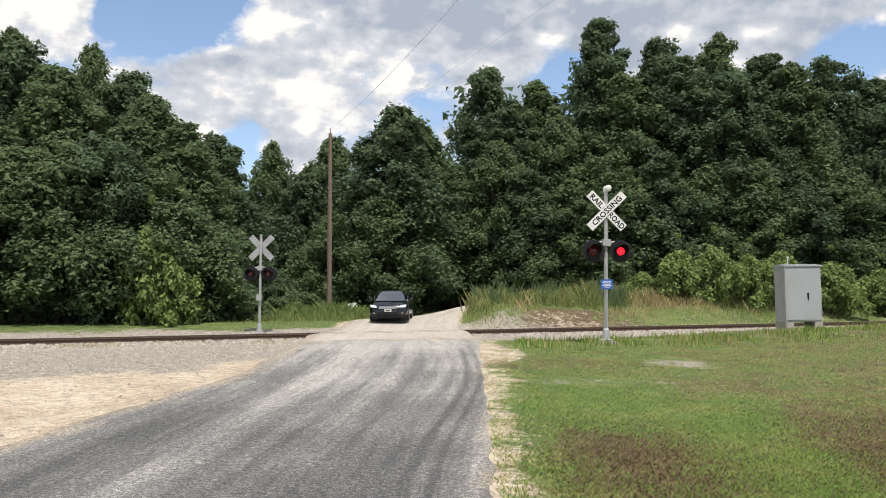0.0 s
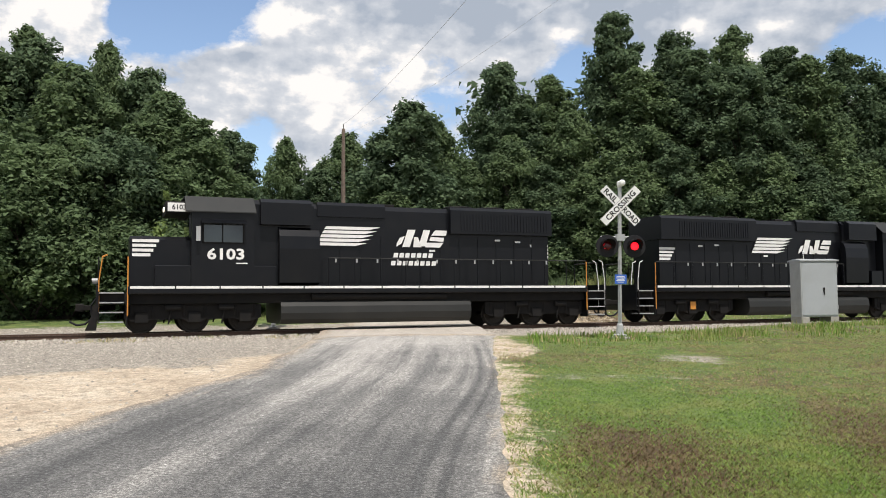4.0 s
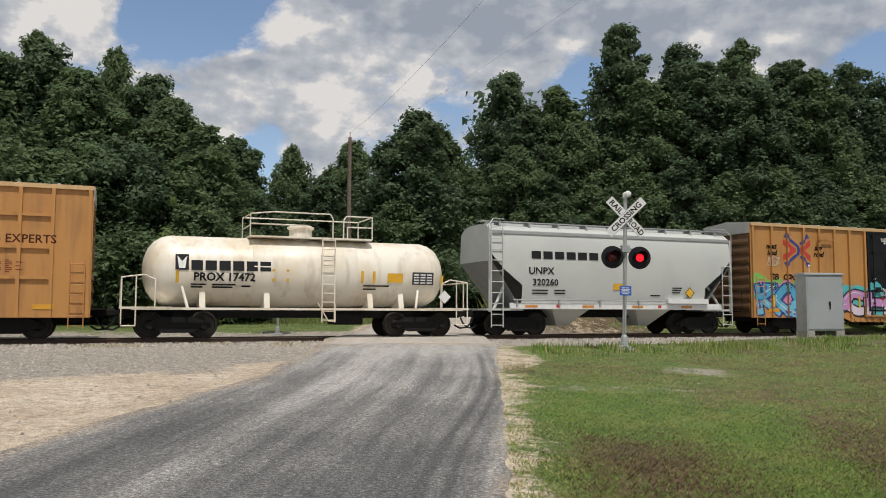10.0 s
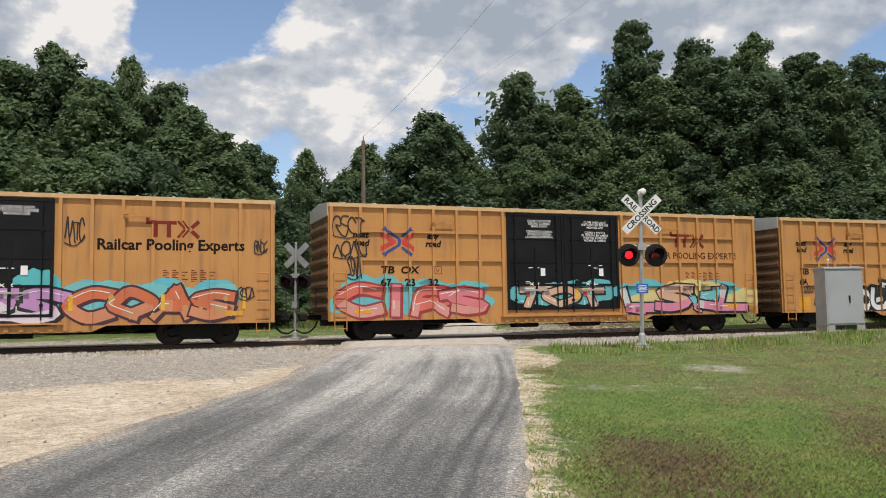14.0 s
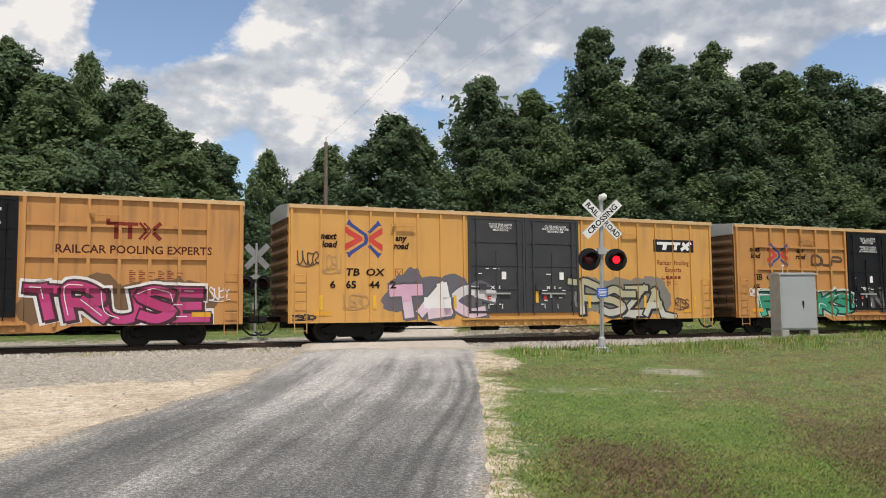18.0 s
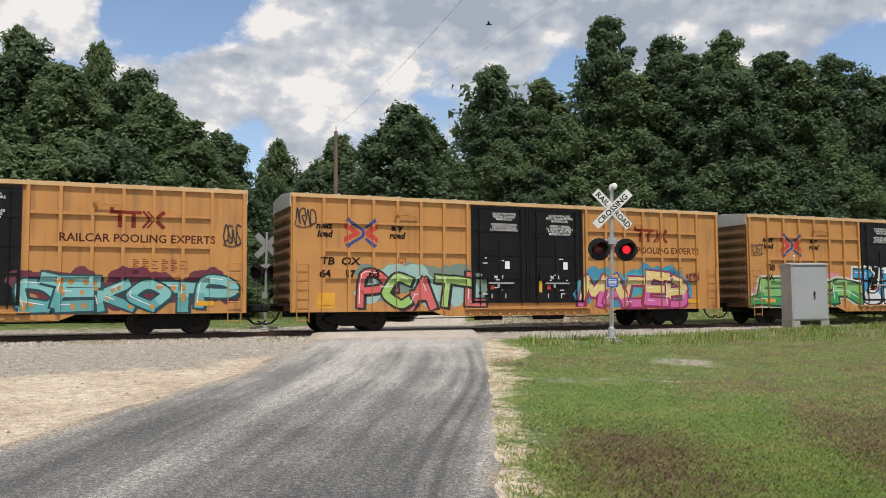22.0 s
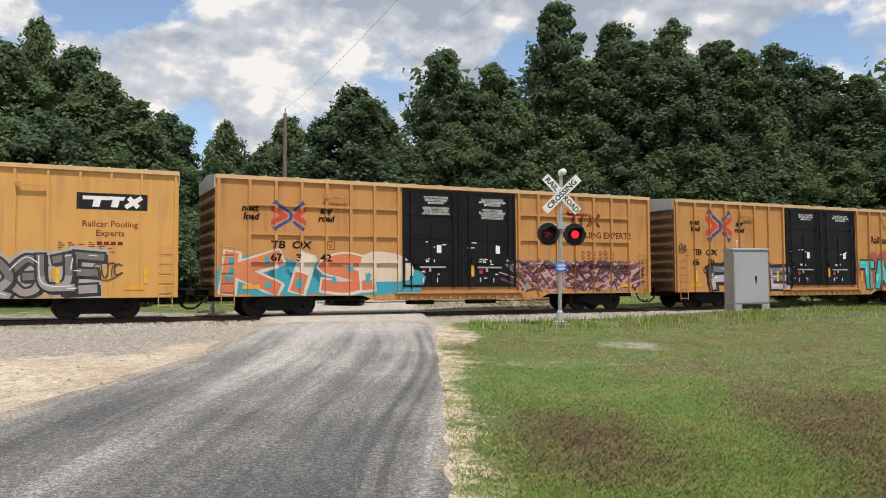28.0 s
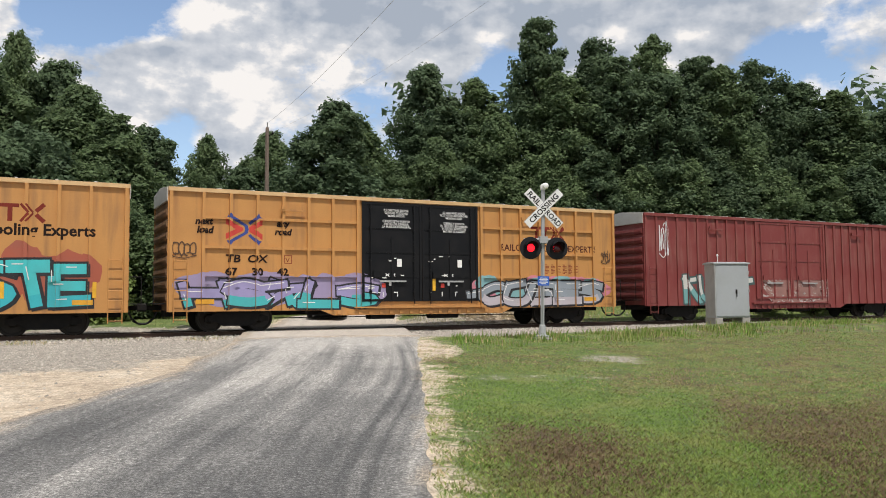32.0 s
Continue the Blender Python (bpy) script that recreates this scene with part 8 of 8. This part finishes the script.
    part("placard", flat_mesh([[(5.25, 1.25), (5.5, 1.5), (5.25, 1.75), (5.0, 1.5)]], -1.41), M["sign"], car, "white diamond placard")


tank_car(98.75)


# -- covered hopper
def hopper_car(u):
    car = thing("covered_hopper", track_pose(u), "light grey covered hopper with smooth curved sides and ladders", "hopper car", "freight train")
    TRAIN.append((car, u))
    h = 5.85
    # curved side: a barrel of few flats, ends cut by the slope sheets
    side = [(1.12, 1.36), (1.5, 1.44), (2.0, 1.515), (2.6, 1.55), (3.2, 1.545), (3.7, 1.50), (4.05, 1.42), (4.10, 1.40)]
    bm = bmesh.new()
    for sg in (-1, 1):
        rows = []
        for z, y in side:
            e = h - 0.06 if z > 2.95 else h - 0.06 - max(0.0, 1.35 * min(1.0, (2.95 - z) / 0.85))
            rows.append([bm.verts.new((k * e / 6, sg * y, z)) for k in range(-6, 7)])
        for a, b in zip(rows, rows[1:]):
            for k in range(12):
                bm.faces.new((a[k], a[k + 1], b[k + 1], b[k]))
    bmesh.ops.recalc_face_normals(bm, faces=bm.faces[:])
    part("side_sheet", bm, M["hopper"], car, "smooth grey curved side", smooth=True)
    roof = [(-1.42, 4.10), (-1.42, 4.16), (-1.1, 4.36), (-0.5, 4.45), (0.5, 4.45), (1.1, 4.36), (1.42, 4.16), (1.42, 4.10)]
    part("roof", extrude(bmesh.new(), roof, -h + 0.05, h - 0.05), M["hopper"], car)
    part("roof_ledge", box(bmesh.new(), -h + 0.05, h - 0.05, -1.47, -1.38, 4.02, 4.13), M["galv"], car)
    part("running_board", box(bmesh.new(), -h - 0.2, h + 0.1, -1.15, -0.75, 4.50, 4.54), M["galv"], car, "galvanised roof walkway")
    for k in range(9):
        part("walk_bracket", box(bmesh.new(), -5.3 + 1.32 * k, -5.22 + 1.32 * k, -1.2, -0.7, 4.25, 4.5), M["galv"], car)
    part("hatch_trough", box(bmesh.new(), -h + 0.6, h - 0.6, -0.35, 0.35, 4.44, 4.6, 0.03), M["hopper"], car)
    for e in (-1, 1):
        bm = bmesh.new()
        v = [bm.verts.new(p) for p in ((e * (h - 0.06), -1.54, 2.95), (e * (h - 0.06), 1.54, 2.95), (e * (h - 1.40), 1.36, 1.12), (e * (h - 1.40), -1.36, 1.12))]
        bm.faces.new(v if e > 0 else v[::-1])
        bmesh.ops.solidify(bm, geom=bm.faces[:], thickness=0.04)
        # darker steel than the body paint stands in for shade under the slope
        part("slope_sheet", bm, M["galv"], car, "sloping end sheet, its shade put into a darker grey")
        bm = bmesh.new()
        extrude(bm, [(-1.545, 2.95), (1.545, 2.95), (1.42, 4.10), (1.1, 4.36), (0.5, 4.45), (-0.5, 4.45), (-1.1, 4.36), (-1.42, 4.10)], *sorted((e * (h - 0.08), e * (h - 0.04))))
        part("end_sheet", bm, M["hopper"], car)
        part("end_post", box(bmesh.new(), *sorted((e * (h - 0.04), e * (h + 0.02))), -1.50, -1.40, 0.95, 4.12), M["hopper"], car)
        part("shear_plate", box(bmesh.new(), *sorted((e * (h - 1.5), e * (h + 0.1))), -1.42, 1.42, 1.0, 1.08), M["hopper"], car)
        part("end_ladder", ladder(bmesh.new(), e * (h - 0.28), -1.58, 0.35, 2.95 if e > 0 else 4.4, 0.5, 0.42, 0.022), M["hopper"], car, "grey corner ladder")
        part("grab_rail", pipe(bmesh.new(), [(e * (h + 0.02), -1.5, 2.2), (e * (h + 0.06), -1.5, 4.3), (e * (h - 0.2), -1.4, 4.6), (e * (h - 0.8), -1.15, 4.62)], 0.022), M["galv"], car)
        part("web_brace", rod(bmesh.new(), (e * (h - 0.3), -1.2, 1.05), (e * (h - 0.9), -1.0, 2.1), 0.06, 8), M["hopper"], car)
        truck(car, e * 4.35, (-0.89, 0.89), 0.46)
        coupler(car, e * (h + 0.05), e)
    part("side_sill", box(bmesh.new(), -h + 0.9, h - 0.5, -1.47, -1.37, 1.06, 1.30, 0.01), M["sign"], car, "pale side sill")
    part("safety_rail", pipe(bmesh.new(), [(-h + 1.0, -1.53, 1.42), (2.4, -1.53, 1.42)], 0.022), M["galv"], car)
    for k in range(4):
        part("rail_bracket", box(bmesh.new(), -4.7 + 1.9 * k, -4.65 + 1.9 * k, -1.55, -1.37, 1.15, 1.46), M["galv"], car)
    for k, (x, mt) in enumerate(((-4.3, ORANGE), (-1.7, ORANGE), (0.7, ORANGE), (3.2, ORANGE))):
        part("reflector", box(bmesh.new(), x, x + 0.55, -1.475, -1.47, 1.12, 1.22), mt, car, "orange reflector strip")
    for x in (-2.9, 2.0):
        part("reflector", box(bmesh.new(), x, x + 0.16, -1.475, -1.47, 1.12, 1.24), RED_INK, car, "red reflector")
    for x in (-2.1, 1.9):
        bm = bmesh.new()
        a = [bm.verts.new(p) for p in ((x - 0.9, -1.3, 1.1), (x + 0.9, -1.3, 1.1), (x + 0.9, 1.3, 1.1), (x - 0.9, 1.3, 1.1))]
        b = [bm.verts.new(p) for p in ((x - 0.25, -0.5, 0.38), (x + 0.25, -0.5, 0.38), (x + 0.25, 0.5, 0.38), (x - 0.25, 0.5, 0.38))]
        bm.faces.new(b[::-1])
        for k in range(4):
            bm.faces.new((b[k], b[(k + 1) % 4], a[(k + 1) % 4], a[k]))
        bmesh.ops.recalc_face_normals(bm, faces=bm.faces[:])
        part("discharge_hopper", bm, M["hopper"], car, "grey discharge hopper")
    part("underframe", box(bmesh.new(), -h, h, -0.3, 0.3, 0.72, 1.05), M["grime"], car)
    part("placard_holder", box(bmesh.new(), 2.45, 4.55, -1.58, -1.44, 1.32, 1.52), M["sign"], car)

    def wrap(polys):
        bm = flat_mesh(polys, 0)
        for v in bm.verts:
            v.co.y = -float(np.interp(v.co.z, [a for a, _ in side], [b for _, b in side])) - 0.02
        return bm
    word = [[(-4.05 + 0.53 * k, 3.06 - 0.0), (-3.63 + 0.53 * k, 3.06), (-3.63 + 0.53 * k, 3.36), (-4.05 + 0.53 * k, 3.36)] for k in range(6)]
    part("word_bar", wrap(word), M["ink"], car, "row of black letter-sized bars")
    part("number", wrap(centred("UNPX", -3.6, 2.45, 0.27, 0.02, 0, 1.1) + centred("320260", -3.42, 2.0, 0.26, 0.02, 0, 1.05)), M["ink"], car, "black reporting marks")
    bars = [[(x, z), (x + w, z), (x + w, z + 0.05), (x, z + 0.05)] for x, z, w in ((-4.0, 1.78, 0.7), (-4.0, 1.66, 0.7), (-3.0, 1.78, 0.5), (-3.0, 1.66, 0.5), (2.7, 1.95, 0.5), (2.7, 1.85, 0.45), (2.7, 1.75, 0.4), (1.6, 1.62, 0.5))]
    part("writing", wrap(bars), M["grime"], car, "small writing as bars")
    part("notice", wrap([[(-0.25, 1.86), (0.35, 1.86), (0.35, 2.12), (-0.25, 2.12)]]), AMBER, car, "yellow notice")
    part("placard", flat_mesh([[(3.55, 1.52), (3.8, 1.77), (3.55, 2.02), (3.3, 1.77)]], -1.60), M["ink"], car, "yellow diamond placard")
    part("placard_face", flat_mesh([[(3.55, 1.56), (3.76, 1.77), (3.55, 1.98), (3.34, 1.77)]], -1.604), AMBER, car, "yellow diamond placard")


hopper_car(111.7)


# ======== the waiting car and small things ========
CARPAINT = shade("dark_blue_car_paint", (0.014, 0.018, 0.030), 0.16, 0.35, gloss=0.9, scale=2, fine=40, fine_amount=0.05, bump=0.0)
CHROME = shade("chrome", (0.6, 0.6, 0.62), 0.15, 1.0, scale=3, fine=30, fine_amount=0.05, bump=0.0)
# base lifted to grey-blue, painting in part of the sky's reflection
SCREEN = shade("windscreen_glass", (0.05, 0.06, 0.065), 0.08, bump=0.0, gloss=1.0)
SCREEN.node_tree.nodes["Principled BSDF"].inputs["IOR"].default_value = 1.8
RUBBER = shade("tyre_rubber", (0.018, 0.018, 0.018), 0.85, bump=0.02)


def loft(sections):
    """Skin over closed rings of points."""
    bm = bmesh.new()
    rings = [[bm.verts.new(p) for p in r] for r in sections]
    n = len(rings[0])
    for a, b in zip(rings, rings[1:]):
        for i in range(n):
            bm.faces.new((a[i], a[(i + 1) % n], b[(i + 1) % n], b[i]))
    bm.faces.new(rings[0][::-1])
    bm.faces.new(rings[-1])
    bmesh.ops.recalc_face_normals(bm, faces=bm.faces[:])
    return bm


def sedan(x, y, turn):
    t = thing("car", pose(x, y, land(x, y) + 0.03, 0, 0, turn), "dark blue four-door sedan waiting at the crossing", "car")

    def ring(yy, w, z0, z1, k=0.12):
        return [(-w + k, yy, z0), (w - k, yy, z0), (w, yy, z0 + k), (w, yy, (z0 + z1) / 2), (w - k * 0.4, yy, z1 - k), (w - k * 1.6, yy, z1), (-w + k * 1.6, yy, z1), (-w + k * 0.4, yy, z1 - k), (-w, yy, (z0 + z1) / 2), (-w, yy, z0 + k)]
    body = part("body", loft([ring(-2.40, 0.62, 0.30, 0.62), ring(-2.30, 0.80, 0.22, 0.72), ring(-2.05, 0.88, 0.20, 0.80), ring(-1.2, 0.905, 0.20, 0.88), ring(-0.6, 0.91, 0.20, 0.95), ring(1.2, 0.91, 0.20, 0.98), ring(1.9, 0.89, 0.22, 1.00), ring(2.3, 0.82, 0.28, 0.95), ring(2.4, 0.70, 0.36, 0.85)]), CARPAINT, t, smooth=True)

    def cabin(yy, w, z):
        return [(-w, yy, 0.90), (w, yy, 0.90), (w * 0.84, yy, 0.90 + (z - 0.90) * 0.62), (w * 0.68, yy, z - 0.05), (w * 0.42, yy, z), (-w * 0.42, yy, z), (-w * 0.68, yy, z - 0.05), (-w * 0.84, yy, 0.90 + (z - 0.90) * 0.62)]
    part("cabin", loft([cabin(-1.05, 0.78, 0.925), cabin(-0.55, 0.79, 1.22), cabin(-0.15, 0.79, 1.40), cabin(0.3, 0.79, 1.46), cabin(0.9, 0.79, 1.42), cabin(1.35, 0.76, 1.28), cabin(1.95, 0.70, 0.98)]), CARPAINT, t, smooth=True)
    bm = bmesh.new()
    bm.faces.new([bm.verts.new(p) for p in ((-0.70, -1.06, 0.91), (0.70, -1.06, 0.91), (0.61, -0.57, 1.19), (0.47, -0.20, 1.37), (-0.47, -0.20, 1.37), (-0.61, -0.57, 1.19))])
    bmesh.ops.translate(bm, verts=bm.verts[:], vec=(0, -0.03, 0.02))
    part("windshield", bm, SCREEN, t, "windscreen mirroring the sky")
    # black underbody and lip, set low to stand in for shade beneath the car
    part("underbody", box(bmesh.new(), -0.80, 0.80, -2.25, 2.2, 0.10, 0.30), M["ink"], t)
    part("front_lip", box(bmesh.new(), -0.74, 0.74, -2.36, -2.2, 0.13, 0.30, 0.04), M["ink"], t)
    for s in (-1, 1):
        part("side_glass", loft([[(s * 0.80, -0.7, 1.0), (s * 0.83, -0.7, 1.0), (s * 0.81, -0.4, 1.15), (s * 0.78, -0.4, 1.15)], [(s * 0.80, 1.2, 1.0), (s * 0.83, 1.2, 1.0), (s * 0.72, 0.9, 1.36), (s * 0.69, 0.9, 1.36)]]), GLASS, t)
        part("headlight", loft([[(s * 0.50, -2.45, 0.60), (s * 0.80, -2.34, 0.62), (s * 0.84, -2.28, 0.74), (s * 0.56, -2.40, 0.70)], [(s * 0.50, -2.20, 0.60), (s * 0.78, -2.05, 0.62), (s * 0.80, -2.0, 0.74), (s * 0.52, -2.15, 0.70)]]), M["sign"], t, "clear headlight")
        part("mirror", box(bmesh.new(), *sorted((s * 0.90, s * 1.06)), -0.62, -0.50, 0.98, 1.10, 0.03), CARPAINT, t)
        part("fog_light", lathe(bmesh.new(), [(-2.34, 0.06), (-2.37, 0.05)], "y", 12, (s * 0.62, 0, 0.38)), M["sign"], t)
        for yy in (-1.45, 1.35):
            w = part("wheel", lathe(bmesh.new(), [(s * 0.70, 0.2), (s * 0.70, 0.31), (s * 0.74, 0.33), (s * 0.88, 0.33), (s * 0.915, 0.30), (s * 0.915, 0.22)], "x", 24, (0, yy, 0.31)), RUBBER, t)
            part("rim", lathe(bmesh.new(), [(s * 0.90, 0.22), (s * 0.918, 0.2), (s * 0.905, 0.05)], "x", 20, (0, yy, 0.31)), CHROME, w)
    part("grille", box(bmesh.new(), -0.42, 0.42, -2.43, -2.38, 0.54, 0.66, 0.02), CHROME, t, "chrome grille bar")
    part("lower_grille", box(bmesh.new(), -0.5, 0.5, -2.425, -2.38, 0.28, 0.42, 0.02), M["ink"], t)
    pl = part("number_plate", box(bmesh.new(), -0.16, 0.16, -2.45, -2.425, 0.42, 0.53), M["sign"], t, "white number plate with a plain bar")
    part("plate_bar", box(bmesh.new(), -0.11, 0.11, -2.455, -2.45, 0.455, 0.495), M["ink"], pl)


sedan(-2.49, 40.6, -1)


def roadside_panel():
    x, y = -5.15, 48.0
    z = land(x, y)
    t = thing("roadside_sign", pose(x, y, z, 0, -8, 10), "small white roadside panel on two low posts", "sign")
    part("panel", box(bmesh.new(), -0.25, 0.25, -0.02, 0.02, 0.55, 0.85), M["sign"], t)
    for s in (-0.18, 0.18):
        part("post", rod(bmesh.new(), (s, 0, -0.1), (s, 0, 0.55), 0.03, 6), M["wood"], t)


roadside_panel()


# -- a swallow that crosses the sky
def bird():
    t = thing("bird", pose(-300, 140, 40), "small dark swallow flying across the sky", "bird")
    dark = shade("dark_plumage", (0.03, 0.032, 0.04), 0.7, bump=0.0)
    part("body", lathe(bmesh.new(), [(-0.09, 0.004), (-0.06, 0.014), (0.0, 0.026), (0.05, 0.022), (0.075, 0.016), (0.095, 0.002)], "x", 10), dark, t, smooth=True)
    for s in (-1, 1):
        bm = bmesh.new()
        v = [bm.verts.new(p) for p in ((0.04, 0, 0.01), (-0.03, 0, 0.01), (-0.03, s * 0.07, 0.05), (-0.06, s * 0.16, 0.05), (0.01, s * 0.09, 0.055))]
        bm.faces.new(v)
        bmesh.ops.solidify(bm, geom=bm.faces[:], thickness=0.004)
        part("wing", bm, dark, t)
        bm = bmesh.new()
        bm.faces.new([bm.verts.new(p) for p in ((-0.08, 0, 0), (-0.17, s * 0.035, 0), (-0.10, s * 0.012, 0))])
        bmesh.ops.solidify(bm, geom=bm.faces[:], thickness=0.003)
        part("tail_feather", bm, dark, t)
    return t


BIRD = bird()
FLIGHT = ((0, -300, 140, 40), (8, -190, 95, 30), (16, -78, 50, 14), (20, -22.5, 27, 5.0), (21, -10.5, 23.6, 5.4), (21.4, -6.2, 22.9, 6.3), (21.6, -4.02, 22.82, 7.84), (21.7, -2.89, 22.74, 8.71), (21.8, -1.69, 22.73, 9.12),
          (21.9, -0.39, 22.75, 9.23), (22.0, 1.18, 22.66, 9.41), (22.1, 2.88, 22.37, 9.8), (22.4, 7.6, 22.0, 12.5), (23, 16.5, 23, 18), (25, 46, 32, 28), (32, 150, 80, 50))

# ======== motion ========
# how far the train has gone, time by time
RUN = ((0, -10.40), (1, 0.0), (2, 10.38), (3, 20.6), (4, 30.85), (5, 41.1), (6, 51.31), (7, 61.52), (8, 71.80), (9, 82.05), (10, 92.2), (11, 102.25), (12, 112.40), (13, 122.66), (14, 132.94), (15, 143.25), (16, 153.5), (17, 163.78), (18, 174.05),
       (19, 184.42), (20, 194.72), (21, 204.94), (22, 215.27), (23, 225.59), (24, 235.92), (25, 246.25), (26, 256.57), (27, 266.9), (28, 277.23), (29, 287.55), (30, 297.93), (31, 308.40), (32, 318.95))


def flash_rows(x, y, z, right):
    """The lens of the right lamp shows its bright face while the left one is dark, and the other way round."""
    rows, t, on = [(0.0, pose(x, y, z, 0, 0, 180 if right else 0))], 0.12, right
    while t < 31.95:
        on = not on
        a, b = (0, 180) if on else (180, 0)
        for k in range(4):
            rows.append((t + k / 30, pose(x, y, z, 0, 0, a + (b - a) * k / 3)))
        t += 0.75
    rows.append((32.0, rows[-1][1]))
    return rows


def motions():
    for car, u in TRAIN:
        walk(car, [(t, track_pose(u - s)) for t, s in RUN])
    first = {}
    for w, r in WHEELS:
        if r not in first:
            rows = []
            for k in range(0, 961):
                t = k / 30
                s = float(np.interp(t, [a for a, _ in RUN], [b for _, b in RUN]))
                rows.append((t, pose(0, 0, 0, 0, -math.degrees(s / r) % 360, 0)))
            walk(w, rows)
            first[r] = w.animation_data
        else:
            w.rotation_mode = "QUATERNION"
            ad = w.animation_data_create()
            ad.action = first[r].action
            ad.action_slot = first[r].action_slot
    for ob, x, y, z in LENSES:
        walk(ob, flash_rows(x, y, z, x > 0))

    walk(BIRD, [(t, pose(x, y, z, 0, -8, 5)) for t, x, y, z in FLIGHT])


motions()
